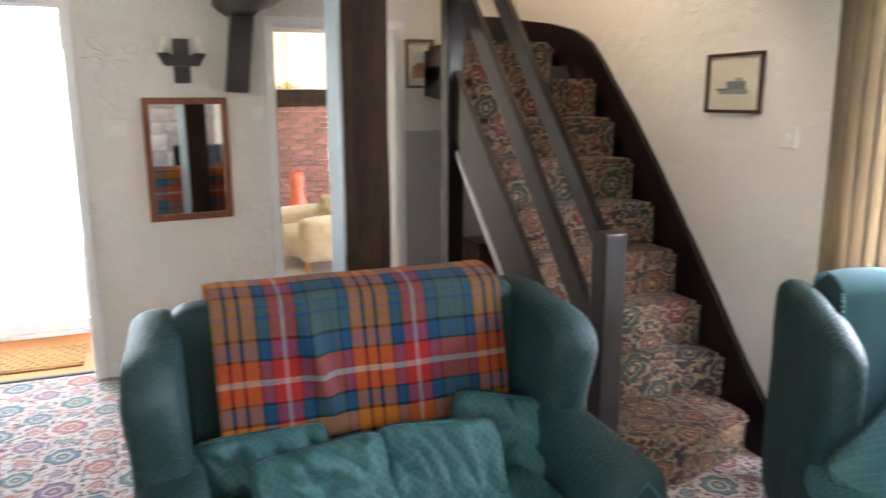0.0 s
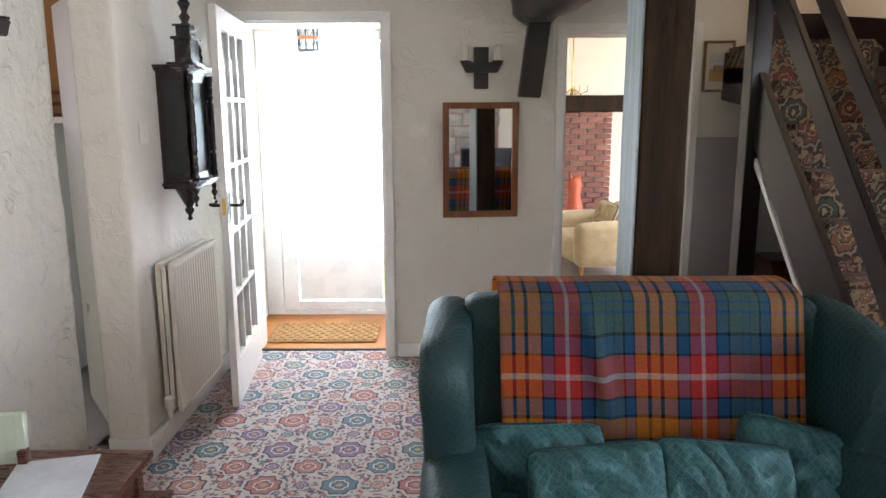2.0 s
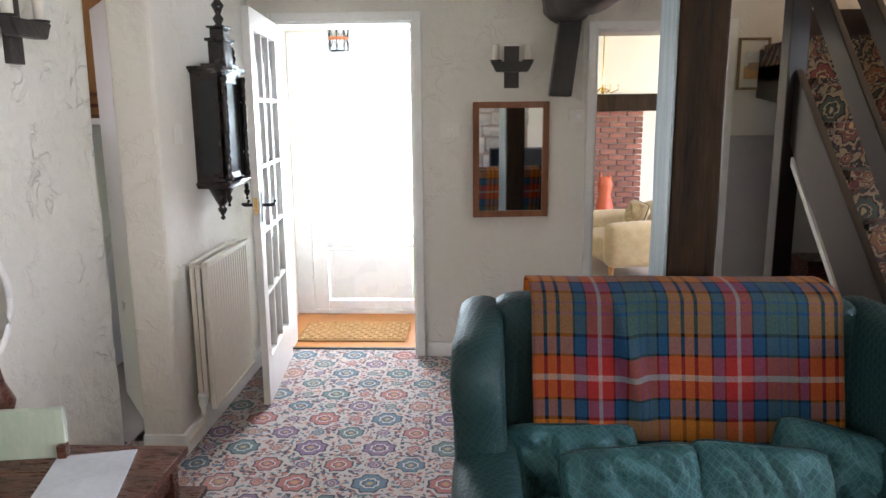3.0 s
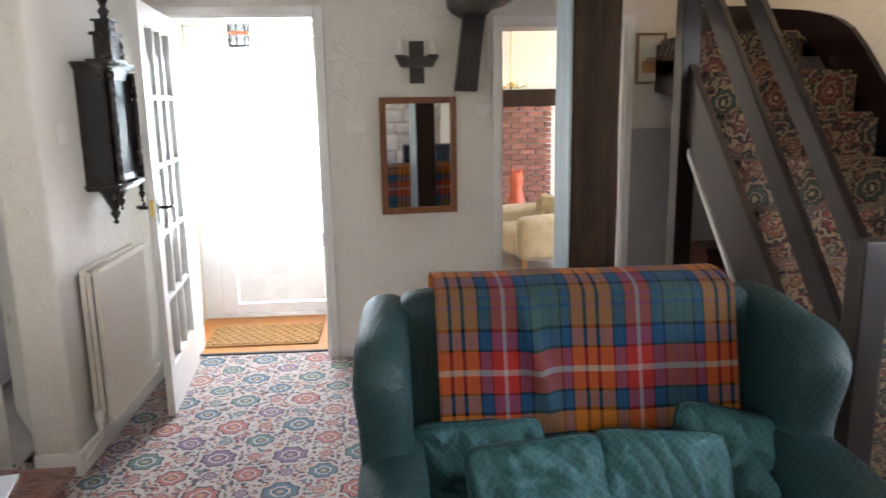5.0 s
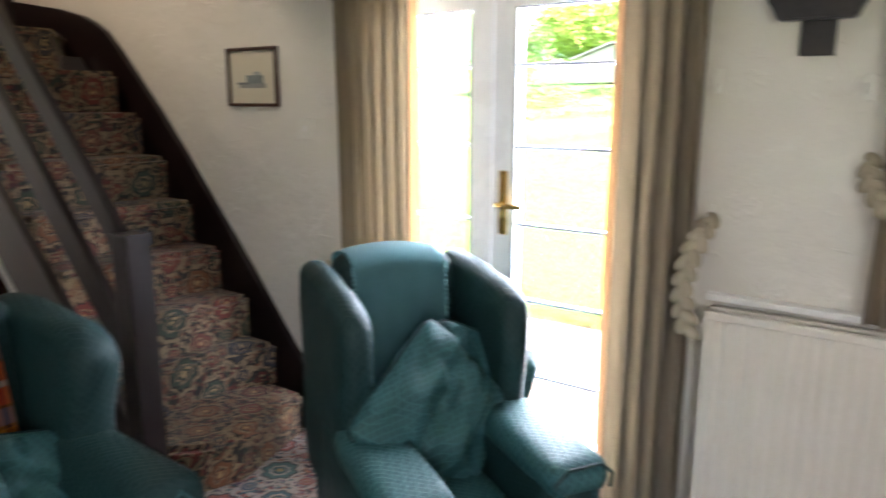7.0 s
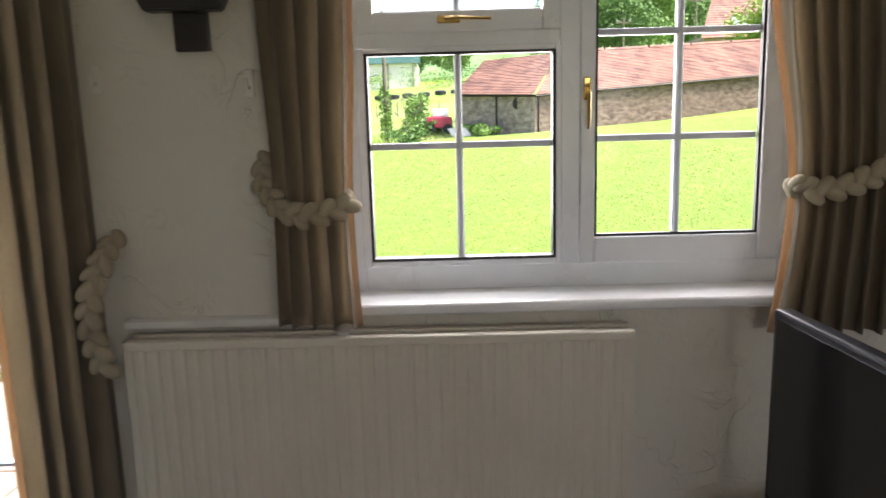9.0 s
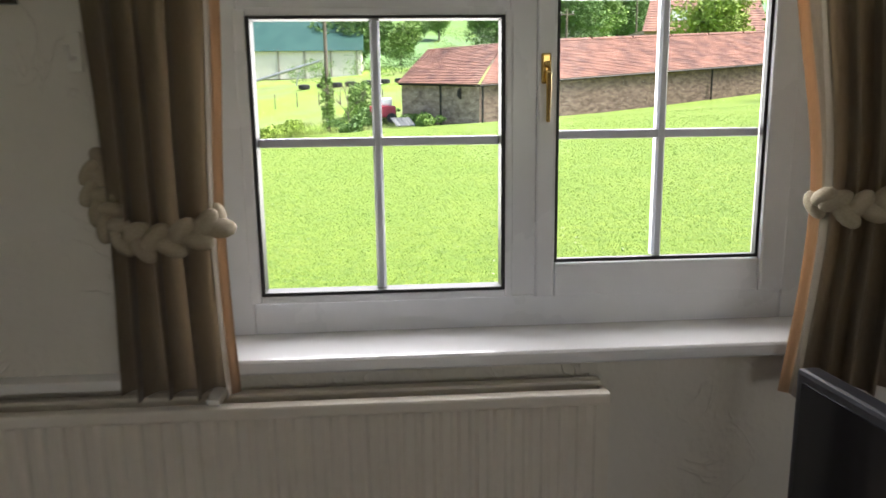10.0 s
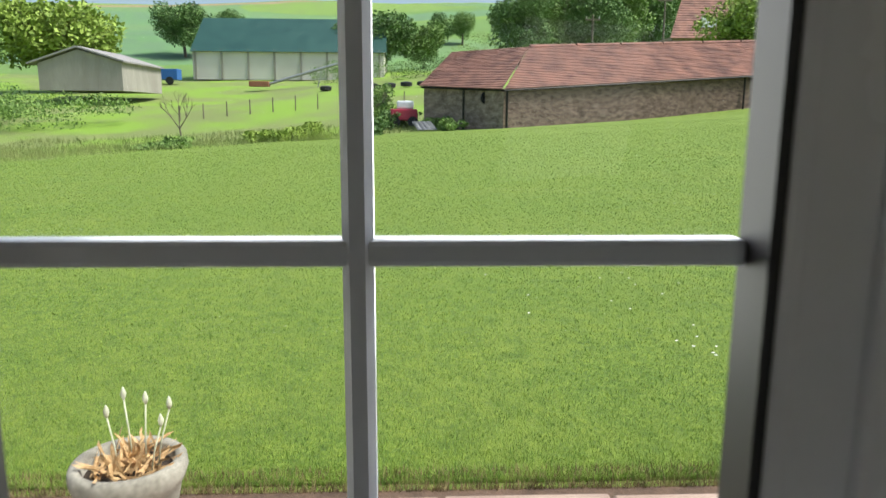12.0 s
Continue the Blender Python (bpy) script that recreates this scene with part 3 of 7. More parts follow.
def oak_post():
    ob = thing("oak_post", (1.292, 2.705, 0), 0, "dark brown weathered oak post with long grain behind the sofa", "post")
    b = box(-0.076, 0.077, -0.105, 0.105, 0, 2.3, 0.008)
    bmesh.ops.subdivide_edges(b, edges=[e for e in b.edges if e.calc_length() > 0.5], cuts=24, use_grid_fill=True)
    part("shaft", roughen(b, 0.005, 3.0, 1), BEAM, ob)
    # Thin strip over the left face, coloured as that face looks lit.
    b = box(-0.086, -0.077, -0.098, 0.10, 0, 2.28, 0.002)
    bmesh.ops.subdivide_edges(b, edges=[e for e in b.edges if e.calc_length() > 0.5], cuts=24, use_grid_fill=True)
    part("side_board", roughen(b, 0.004, 3.0, 1), POST_LIT_SIDE, ob, "pale teal weathered strip for the lit left face of the post")
    return ob


def ceiling_beam():
    ob = thing("ceiling_beam", (1.08, 4.5, 2.11), 0, "black tarred oak beam, gnarled underneath", "beam")
    n = 60
    bm = bmesh.new()
    rings = []
    for i in range(n + 1):
        y = -7.0 * i / n
        ring = []
        for j in range(18):
            a = 2 * math.pi * j / 18
            cx, cz = math.cos(a), math.sin(a)
            p = Vector((-0.115 * y + 0.125 * (abs(cx) ** 0.7) * (1 if cx > 0 else -1), y, 0.155 * (abs(cz) ** 0.7) * (1 if cz > 0 else -1) - 0.02 * y * 0.3))
            p += 0.022 * noise.noise_vector(p * 6) + 0.014 * noise.noise_vector(p * 17)
            ring.append(bm.verts.new(p))
        rings.append(ring)
    for a, c in zip(rings, rings[1:]):
        for j in range(18):
            bm.faces.new((a[j], a[(j + 1) % 18], c[(j + 1) % 18], c[j]))
    bm.faces.new(rings[0][::-1])
    bm.faces.new(rings[-1])
    bmesh.ops.recalc_face_normals(bm, faces=bm.faces)
    part("log", bm, BEAM_BLACK, ob, "", True)
    b = prism([(-0.02, -0.10), (0.10, -0.10), (0.045, -0.555), (-0.075, -0.55)], 0.11, "y", -0.13, 0.004)
    part("brace", b, BEAM_BLACK, ob, "black oak brace cut off below")
    return ob


oak_post()
ceiling_beam()

# ---- stairs ----
RISE, RUN, Y3 = 0.203, 0.188, 2.79


def nosing(k):
    return Y3 + RUN * (k - 3)


def staircase():
    ob = thing("staircase", (2.15, 2.2, 0), 0, "steep carpeted stairs with dark stained timber strings", "staircase", "", "structure")
    ox, oy = 2.15, 2.2

    def tread(points, z, name="step"):
        """One carpeted step over an outline, with a rounded nosing."""
        foot = z - min(z, RISE)
        b = prism([(x - ox, y - oy) for x, y in points], 0.062, "z", z - 0.062)
        bmesh.ops.bevel(b, geom=list(b.edges), offset=0.026, segments=4, affect="EDGES")
        back = max(y for _, y in points)
        riser = prism([(x - ox, y - oy + (0.0 if y == back else 0.034)) for x, y in points], z - 0.03 - foot, "z", foot)
        spare = bpy.data.meshes.new("riser")
        riser.to_mesh(spare)
        riser.free()
        b.from_mesh(spare)
        bpy.data.meshes.remove(spare)
        return part(name, b, STAIR_CARPET, ob)

    tread([(2.22, 2.52), (2.34, 2.40), (2.50, 2.35), (2.68, 2.40), (2.86, 2.455), (2.93, 2.47), (2.93, 3.0), (2.22, 3.0)], RISE)
    tread([(2.18, 2.78), (2.50, 2.77), (2.74, 2.73), (2.93, 2.63), (2.93, 3.1), (2.18, 3.1)], 2 * RISE)
    for k in range(3, 9):
        y = nosing(k)
        tread([(2.18, y + 0.06), (2.45, y + 0.045), (2.92, y), (2.92, y + RUN + 0.12), (2.18, y + RUN + 0.12)], k * RISE)
    y = nosing(9)
    tread([(2.18, y - 0.02), (2.72, y), (2.95, y + 0.35), (2.95, 4.86), (2.18, 4.86)], 9 * RISE)
    # solid carcass under the steps
    body = [(2.80, 0.0), (2.86, 0.2), (3.0, 0.45), (4.12, 9 * RISE - 0.12), (4.88, 9 * RISE - 0.12), (4.88, 1.58), (4.10, 1.50), (2.87, 0.0)]
    part("carcass", prism([(y - oy, z) for y, z in body], 0.76, "x", 0.03), STAIR_WOOD, ob)
    # wall string with a curved shoulder
    top = [(2.41, 0.19), (2.60, 0.40), (2.95, 0.825), (3.30, 1.225), (3.50, 1.44), (3.67, 1.605), (3.80, 1.735), (3.92, 1.835), (4.02, 1.885), (4.12, 1.92), (4.37, 1.975), (4.88, 2.05)]
    pts = [(2.38, 0.0)] + top + [(4.88, 1.5), (3.3, 0.0)]
    part("wall_string", prism([(y - oy, z) for y, z in pts], 0.03, "x", 2.965 - ox), STAIR_WOOD, ob, "dark stained wall string")
    # landing skirting
    part("landing_skirting", box(0.2, 0.82, 2.66, 2.69, 9 * RISE - 0.02, 10 * RISE + 0.03, 0.003), STAIR_WOOD, ob)
    # outer string
    st = [(2.42, 0.33), (3.80, 1.665), (3.80, 1.315), (2.45, 0.0), (2.42, 0.0)]
    part("outer_string", prism([(y - oy, z) for y, z in st], 0.035, "x", -0.06, 0.003), STAIR_WOOD, ob, "dark stained outer string board")
    return ob


def banister():
    ob = thing("banister", (2.105, 2.38, 0), 0, "dark stained plank banister with a square newel post", "banister")
    b = box(-0.045, 0.045, -0.045, 0.045, 0, 1.06, 0.006)
    part("newel_post", b, STAIR_WOOD, ob, "grey-brown worn square newel")

    def plank(z0, y1, h, name):
        f = lambda yy: z0 + 1.10 * yy
        return part(name, prism([(0.0, f(0)), (y1, f(y1)), (y1, f(y1) - h), (0.0, f(0) - h)], 0.032, "x", -0.016, 0.004), STAIR_WOOD, ob)

    plank(1.03, 2.05, 0.135, "handrail")
    plank(0.67, 2.05, 0.175, "middle_rail")
    part("top_post", box(-0.05, 0.04, 1.42, 1.52, 0, 2.29, 0.006), STAIR_WOOD, ob, "dark stained post at the stair head")
    pale = prism([(1.40, 1.255), (1.40, 1.215), (0.13, 0.0), (0.09, 0.0)], 0.014, "x", -0.012)
    part("cover_strip", pale, GLOSS_WHITE, ob, "thin white strip below the outer string")
    return ob


staircase()
banister()
store = thing("storage_box", (2.52, 4.26, 0), 0, "brown wooden box standing under the stairs", "box")
part("body", box(-0.13, 0.13, -0.12, 0.12, 0, 0.64, 0.004), MAHOGANY, store)
part("lid", box(-0.137, 0.137, -0.127, 0.127, 0.64, 0.67, 0.004), MAHOGANY, store)

# ---- garden doors ----


def french_doors():
    ob = thing("door_garden", (3.11, 1.605, 0), 0, "white glazed garden doors with brass lever handle", "door", "", "structure")
    part("door_frame", boxes([(-0.035, 0.035, -0.625, -0.585, 0, 1.92), (-0.035, 0.035, 0.585, 0.625, 0, 1.92), (-0.035, 0.035, -0.585, 0.585, 1.87, 1.92), (-0.035, 0.035, -0.585, 0.585, 0, 0.05)], 0.004), UPVC, ob)
    for s in (-1, 1):
        y0, y1 = (-0.583, -0.003) if s < 0 else (0.003, 0.583)
        leaf = part("door_leaf", boxes([(-0.03, 0.03, y0, y0 + 0.09, 0.052, 1.868), (-0.03, 0.03, y1 - 0.09, y1, 0.052, 1.868), (-0.03, 0.03, y0 + 0.09, y1 - 0.09, 1.80, 1.868), (-0.03, 0.03, y0 + 0.09, y1 - 0.09, 0.052, 0.25)], 0.004), UPVC, ob)
        g = part("pane", box(-0.006, 0.006, y0 + 0.088, y1 - 0.088, 0.248, 1.802), GLASS, leaf)
        g.visible_shadow = False
        part("seal", boxes([(-0.033, -0.029, y0 + 0.09, y0 + 0.096, 0.25, 1.80), (-0.033, -0.029, y1 - 0.096, y1 - 0.09, 0.25, 1.80), (-0.033, -0.029, y0 + 0.096, y1 - 0.096, 1.794, 1.80)]), SEAL, leaf)
        for z in (0.47, 0.756, 1.039, 1.32, 1.606):
            part("glazing_bar", box(-0.014, 0.014, y0 + 0.09, y1 - 0.09, z - 0.006, z + 0.006, 0.003), BAR_GREY, leaf)
    part("handle_plate", box(-0.042, -0.031, -0.072, -0.036, 1.0, 1.235, 0.004), BRASS, ob, "long brass handle plate")
    part("lever", tube([(-0.04, -0.054, 1.115), (-0.085, -0.054, 1.115), (-0.09, -0.075, 1.115), (-0.088, -0.165, 1.112)], 0.009), BRASS, ob, "brass lever handle")
    return ob


french_doors()

# ---- casement window ----


def window_east():
    ob = thing("window_1", (3.162, 0, 0), 0, "white plastic casement window with grey glazing bars", "window", "", "structure")
    fr = boxes([(-0.035, 0.012, 0.165, 0.24, 0.932, 1.97), (-0.035, 0.012, -1.03, -0.972, 0.932, 1.97), (-0.035, 0.012, -0.972, 0.165, 0.932, 1.02), (-0.035, 0.012, -0.972, 0.165, 1.93, 1.97), (-0.035, 0.012, -0.428, -0.372, 1.02, 1.93), (-0.035, 0.012, -0.372, 0.165, 1.605, 1.655)], 0.004)
    part("window_frame", fr, UPVC, ob)
    part("bead", boxes([(-0.048, -0.036, 0.147, 0.17, 1.02, 1.605), (-0.048, -0.036, -0.376, -0.36, 1.02, 1.605), (-0.048, -0.036, -0.36, 0.147, 1.02, 1.036), (-0.048, -0.036, -0.36, 0.147, 1.594, 1.61)], 0.004), UPVC, ob)
    part("seal", boxes([(-0.046, -0.004, 0.139, 0.147, 1.036, 1.594), (-0.046, -0.004, -0.36, -0.352, 1.036, 1.594), (-0.046, -0.004, -0.352, 0.139, 1.036, 1.043), (-0.046, -0.004, -0.352, 0.139, 1.588, 1.594)]), SEAL, ob)
    g = part("pane", box(-0.004, 0.008, -0.37, 0.16, 1.022, 1.603), GLASS, ob)
    g.visible_shadow = False

    def bars(owner, y0, y1, z0, z1, ys, zs):
        for y in ys:
            part("glazing_bar", prism([(y - 0.010, -0.014), (y - 0.005, -0.020), (y + 0.005, -0.020), (y + 0.010, -0.014), (y + 0.010, 0.002), (y - 0.010, 0.002)], z1 - z0, "z", z0), BAR_GREY, owner).matrix_basis = Matrix(((0, 1, 0, 0), (1, 0, 0, 0), (0, 0, 1, 0), (0, 0, 0, 1)))
        for z in zs:
            part("glazing_bar", box(-0.018, 0.002, y0, y1, z - 0.009, z + 0.009, 0.004), BAR_GREY, owner)

    bars(ob, -0.352, 0.139, 1.043, 1.588, (-0.101,), (1.349,))
    # the opening casement
    sash = part("casement", boxes([(-0.045, 0.0, -0.466, -0.425, 1.016, 1.945), (-0.045, 0.0, -0.972, -0.914, 1.016, 1.945), (-0.045, 0.0, -0.914, -0.466, 1.016, 1.09), (-0.045, 0.0, -0.914, -0.466, 1.89, 1.945)], 0.006), UPVC, ob)
    part("seal", boxes([(-0.035, -0.02, -0.473, -0.466, 1.09, 1.89), (-0.035, -0.02, -0.914, -0.907, 1.09, 1.89), (-0.035, -0.02, -0.907, -0.473, 1.09, 1.097)]), SEAL, sash)
    g = part("pane", box(-0.012, -0.002, -0.92, -0.460, 1.084, 1.896), GLASS, sash)
    g.visible_shadow = False
    bars(sash, -0.907, -0.473, 1.097, 1.89, (-0.695,), (1.357, 1.636))
    part("handle_base", box(-0.054, -0.045, -0.452, -0.432, 1.46, 1.52, 0.004), BRASS, sash, "brass window handle base")
    part("handle", tube([(-0.05, -0.442, 1.50), (-0.068, -0.442, 1.499), (-0.072, -0.443, 1.48), (-0.068, -0.444, 1.44), (-0.064, -0.444, 1.385)], [0.005, 0.006, 0.006, 0.005, 0.004]), BRASS, sash, "brass window handle")
    # the top light
    vent = part("top_light", boxes([(-0.045, 0.0, 0.118, 0.168, 1.645, 1.945), (-0.045, 0.0, -0.375, -0.325, 1.645, 1.945), (-0.045, 0.0, -0.325, 0.118, 1.645, 1.70), (-0.045, 0.0, -0.325, 0.118, 1.90, 1.945)], 0.006), UPVC, ob)
    g = part("pane", box(-0.012, -0.002, -0.33, 0.122, 1.695, 1.905), GLASS, vent)
    g.visible_shadow = False
    bars(vent, -0.32, 0.113, 1.70, 1.90, (-0.101,), ())
    part("handle_base", box(-0.054, -0.045, -0.11, -0.05, 1.666, 1.686, 0.003), BRASS, vent, "brass window handle base")
    part("handle", tube([(-0.05, -0.07, 1.676), (-0.066, -0.072, 1.676), (-0.069, -0.10, 1.677), (-0.063, -0.19, 1.674)], [0.005, 0.006, 0.005, 0.004]), BRASS, vent, "brass window handle")
    return ob


window_east()
sill = box(2.95, 3.127, -1.06, 0.27, 0.925, 0.955, 0.012, None, 3)
structure("window_sill", sill, plain("white_gloss_sill", (0.78, 0.78, 0.78), 0.16), "glossy white window sill", "window sill")

# ---- upholstery ----


def wing_seat(name, half, label, category, cushions, top=0.62, flare=0.09, wing_thick=0.135):
    """A wing-backed seat that faces -y: its base, seat cushions, back, two wings and two scrolled arms."""
    ob = thing(name, (0, 0, 0), 0, label, category)
    w = half
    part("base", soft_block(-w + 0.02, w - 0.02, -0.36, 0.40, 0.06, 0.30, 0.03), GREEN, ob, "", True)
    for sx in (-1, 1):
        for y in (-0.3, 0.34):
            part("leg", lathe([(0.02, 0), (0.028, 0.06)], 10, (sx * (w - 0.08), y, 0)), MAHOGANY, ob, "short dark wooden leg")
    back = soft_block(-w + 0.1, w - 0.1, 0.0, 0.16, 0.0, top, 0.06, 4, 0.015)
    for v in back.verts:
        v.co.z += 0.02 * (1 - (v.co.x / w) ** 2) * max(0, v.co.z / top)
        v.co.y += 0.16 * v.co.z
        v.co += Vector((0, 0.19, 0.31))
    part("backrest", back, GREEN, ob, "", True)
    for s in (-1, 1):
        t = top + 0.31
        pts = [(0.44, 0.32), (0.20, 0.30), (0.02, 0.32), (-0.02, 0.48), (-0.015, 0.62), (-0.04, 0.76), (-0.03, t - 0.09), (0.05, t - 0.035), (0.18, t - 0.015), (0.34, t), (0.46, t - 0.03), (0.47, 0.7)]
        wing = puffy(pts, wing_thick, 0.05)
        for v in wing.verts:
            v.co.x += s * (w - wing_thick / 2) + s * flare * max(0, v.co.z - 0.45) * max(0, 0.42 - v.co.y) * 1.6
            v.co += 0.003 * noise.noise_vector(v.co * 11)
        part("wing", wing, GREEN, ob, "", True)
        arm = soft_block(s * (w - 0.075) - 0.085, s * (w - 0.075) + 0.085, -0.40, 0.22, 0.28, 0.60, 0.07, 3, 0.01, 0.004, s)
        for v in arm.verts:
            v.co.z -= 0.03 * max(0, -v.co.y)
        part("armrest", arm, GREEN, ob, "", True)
        part("piping", tube([(s * (w - 0.03), -0.40 + 0.0, 0.33), (s * (w - 0.035), -0.402, 0.52), (s * (w - 0.08), -0.404, 0.575), (s * (w - 0.135), -0.402, 0.52), (s * (w - 0.14), -0.40, 0.33)], 0.006), GREEN_CUSHION, ob)
    n = cushions
    span = 2 * (w - 0.17) / n
    for i in range(n):
        x0 = -w + 0.17 + span * i
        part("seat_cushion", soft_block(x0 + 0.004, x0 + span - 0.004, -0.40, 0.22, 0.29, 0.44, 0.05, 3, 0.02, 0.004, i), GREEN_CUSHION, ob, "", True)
    return ob


sofa = wing_seat("sofa", 0.635, "dark green damask two-seater wing sofa", "sofa", 2)
sofa.matrix_world = pose(1.172, 2.02, 0)


def throw_blanket():
    ob = thing("tartan_blanket", (1.175, 2.385, 0.928), 0, "tartan wool blanket in orange, red and blue over the sofa back", "blanket")

    def f(u, v):
        # v runs from the front hem up over the back and down behind
        s = 0.07 + v * 1.10
        if s < 0.47:
            p = Vector((0, -0.128 - 0.17 * (0.47 - s), -0.47 + s + 0.02))
        elif s < 0.72:
            a = (s - 0.47) / 0.25 * math.pi
            p = Vector((0, -0.125 * math.cos(a) - 0.003, 0.02 + 0.045 * math.sin(a)))
        else:
            p = Vector((0, 0.122 - 0.10 * (s - 0.72), 0.02 - (s - 0.72)))
        x = (u - 0.5) * 0.86 + 0.03 * (0.5 - v) + 0.02 * (1 - v) * (u - 0.5)
        wave = noise.noise(Vector((u * 5, v * 3, 1.3)))
        fold = math.exp(-((u - 0.30 - 0.25 * (0.3 - v)) / 0.03) ** 2) * max(0, 1 - abs(v - 0.2) / 0.22)
        p.x = x
        p.y += -0.012 * wave - 0.035 * fold * (1 if s < 0.5 else 0)
        p.z += 0.006 * noise.noise(Vector((u * 4, v * 2, 5)))
        return p

    part("cloth", grid_sheet(60, 70, f, 0.007), TARTAN, ob, "", True)
    return ob


throw_blanket()


def cushion(name, loc, rx, ry, rz, w, h, t, seed, label):
    ob = new(name)
    ob.matrix_world = pose(*loc, rx, ry, rz)
    tagged(ob, label, "cushion", "green cushions")
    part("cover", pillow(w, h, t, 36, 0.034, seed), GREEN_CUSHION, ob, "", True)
    part("piping", pillow_piping(w, h), GREEN, ob, "", True)
    return ob


cushion("cushion", (0.855, 2.15, 0.455), -16, 0, 4, 0.40, 0.34, 0.16, 1, "plump green damask cushion leaning on the sofa back")
cushion("cushion", (0.995, 1.96, 0.475), -34, -3, 4, 0.39, 0.35, 0.18, 2, "creased green damask cushion lying on the sofa seat")
cushion("cushion", (1.32, 1.98, 0.475), -34, 3, -4, 0.38, 0.35, 0.18, 3, "creased green damask cushion lying on the sofa seat")
cushion("cushion", (1.575, 2.10, 0.465), -24, 10, -14, 0.39, 0.35, 0.17, 4, "green damask cushion tilted into the sofa corner")

armchair = wing_seat("armchair", 0.29, "dark green damask wing armchair beside the garden doors", "armchair", 1, 0.68, 0.0, 0.095)
armchair.matrix_world = pose(2.385, 1.34, 0, 0, 0, -30)


def chair_throw():
    ob = new("chair_cover")
    ob.matrix_world = pose(2.385, 1.34, 0, 0, 0, -30)
    tagged(ob, "light green cloth cover draped over the armchair back", "cover")

    def f(u, v):
        s = v * 0.85
        if s < 0.36:
            p = Vector((0, 0.272 - 0.17 * (0.36 - s), 0.61 + s + 0.02))
        elif s < 0.62:
            a = (s - 0.36) / 0.26 * math.pi
            p = Vector((0, 0.385 - 0.113 * math.cos(a), 0.99 + 0.045 * math.sin(a)))
        else:
            p = Vector((0, 0.498, 0.99 - (s - 0.62)))
        p.x = (u - 0.5) * (0.29 + 0.03 * v) - 0.01
        p.y += 0.004 * noise.noise(Vector((u * 5, v * 4, 2)))
        p.z += -0.02 * (2 * u - 1) ** 2 * (1 if 0.3 < s < 0.7 else 0.3)
        return p

    cover_cloth = surface("light_green_cover_cloth", (0.085, 0.20, 0.215), (0.11, 0.245, 0.26), 5.0, 260, 0.85, 0.2, sheen=0.15, shine=0.2)
    hem = bmesh.new()
    for k in range(28):
        for u, v in ((0.0, k / 60), (1.0, k / 60)):
            p = f(u, v)
            bmesh.ops.create_uvsphere(hem, u_segments=8, v_segments=5, radius=0.006, matrix=Matrix.Translation(p))
    tagged(part("scalloped_edge", hem, cover_cloth, ob, "small scallops along the cover's edge", True), "", "", "", "stuff")
    part("cloth", grid_sheet(30, 44, f, 0.006), cover_cloth, ob, "", True)
    return ob


chair_throw()
for sx in (-1, 1):
    pad = new("arm_cover")
    pad.matrix_world = pose(2.385, 1.34, 0, 0, 0, -30)
    tagged(pad, "green damask cover on the armchair's arm", "cover", "arm covers")
    b = soft_block(sx * 0.215 - 0.089, sx * 0.215 + 0.089, -0.408, 0.05, 0.515, 0.606, 0.045, 3, 0.008, 0.004, 4 + sx)
    for v in b.verts:
        v.co.z -= 0.03 * max(0, -v.co.y)
    part("cloth", b, GREEN_CUSHION, pad, "", True)
    x0, x1 = sx * 0.215 - 0.088, sx * 0.215 + 0.088
    part("piping", tube([(x0, -0.40, 0.515), (x0 + 0.004, -0.412, 0.56), (x0 + 0.04, -0.414, 0.592), (x1 - 0.04, -0.414, 0.592), (x1 - 0.004, -0.412, 0.56), (x1, -0.40, 0.515)], 0.005), GREEN, pad, "darker green piped hem")
cushion("cushion", (2.36, 1.335, 0.60), -24, 50, -36, 0.44, 0.44, 0.17, 5, "green damask cushion standing on its corner in the armchair")
cushion("cushion", (2.575, 1.335, 0.635), -20, 24, -43, 0.38, 0.32, 0.12, 6, "green damask cushion behind another in the armchair")

# ---- curtains ----


def curtain(name, y0, y1, z0, z1, x, tie=None, pull=0.0, edge=None, seed=0, label="", turn=0.034):
    """A lined pleated curtain in the east wall's plane; tie: the height at which it is gathered; pull: how far its free edge moves there."""
    ob = thing(name, (x, (y0 + y1) / 2, z0), 0, label, "curtain")
    w = y1 - y0

    def f(u, v):
        z = (z1 - z0) * v
        g = 1.0
        shift = 0.0
        if tie is not None:
            d = z + z0 - tie
            k = math.exp(-((d / (0.34 if d > 0 else 0.45)) ** 2))
            g = 1 - 0.16 * k
            shift = pull * k
        ph = u * 2 * math.pi * max(4.0, w / 0.056) + 0.8 * math.sin(3 * u + seed) + 0.25 * math.sin(v * 5 + seed)
        y = (u - 0.5) * w * g + shift + 0.012 * math.cos(ph) + 0.01 * noise.noise(Vector((u * 4, v * 2, seed)))
        xx = -0.032 * (0.6 + 0.4 * g) * math.sin(ph) - 0.012 * noise.noise(Vector((u * 6, v * 1.5, seed + 3))) - (0.03 * (1 - g))
        return Vector((xx, y, z))

    part("cloth", grid_sheet(110, 40, f, 0.004), CURTAIN, ob, "", True)
    if edge:
        u0 = 1.0 if edge > 0 else 0.0
        part("lining", grid_sheet(3, 40, lambda a, v: f(u0, v) + Vector((-0.002 + 0.014 * a, edge * turn * a, 0)), 0.004), LINING, ob, "apricot curtain lining turned to the light", True)
    return ob


curtain("curtain", 1.85, 2.20, 0.02, 1.88, 2.93, None, 0, -1, 1, "oatmeal floor-length curtain with apricot edge, drawn open")
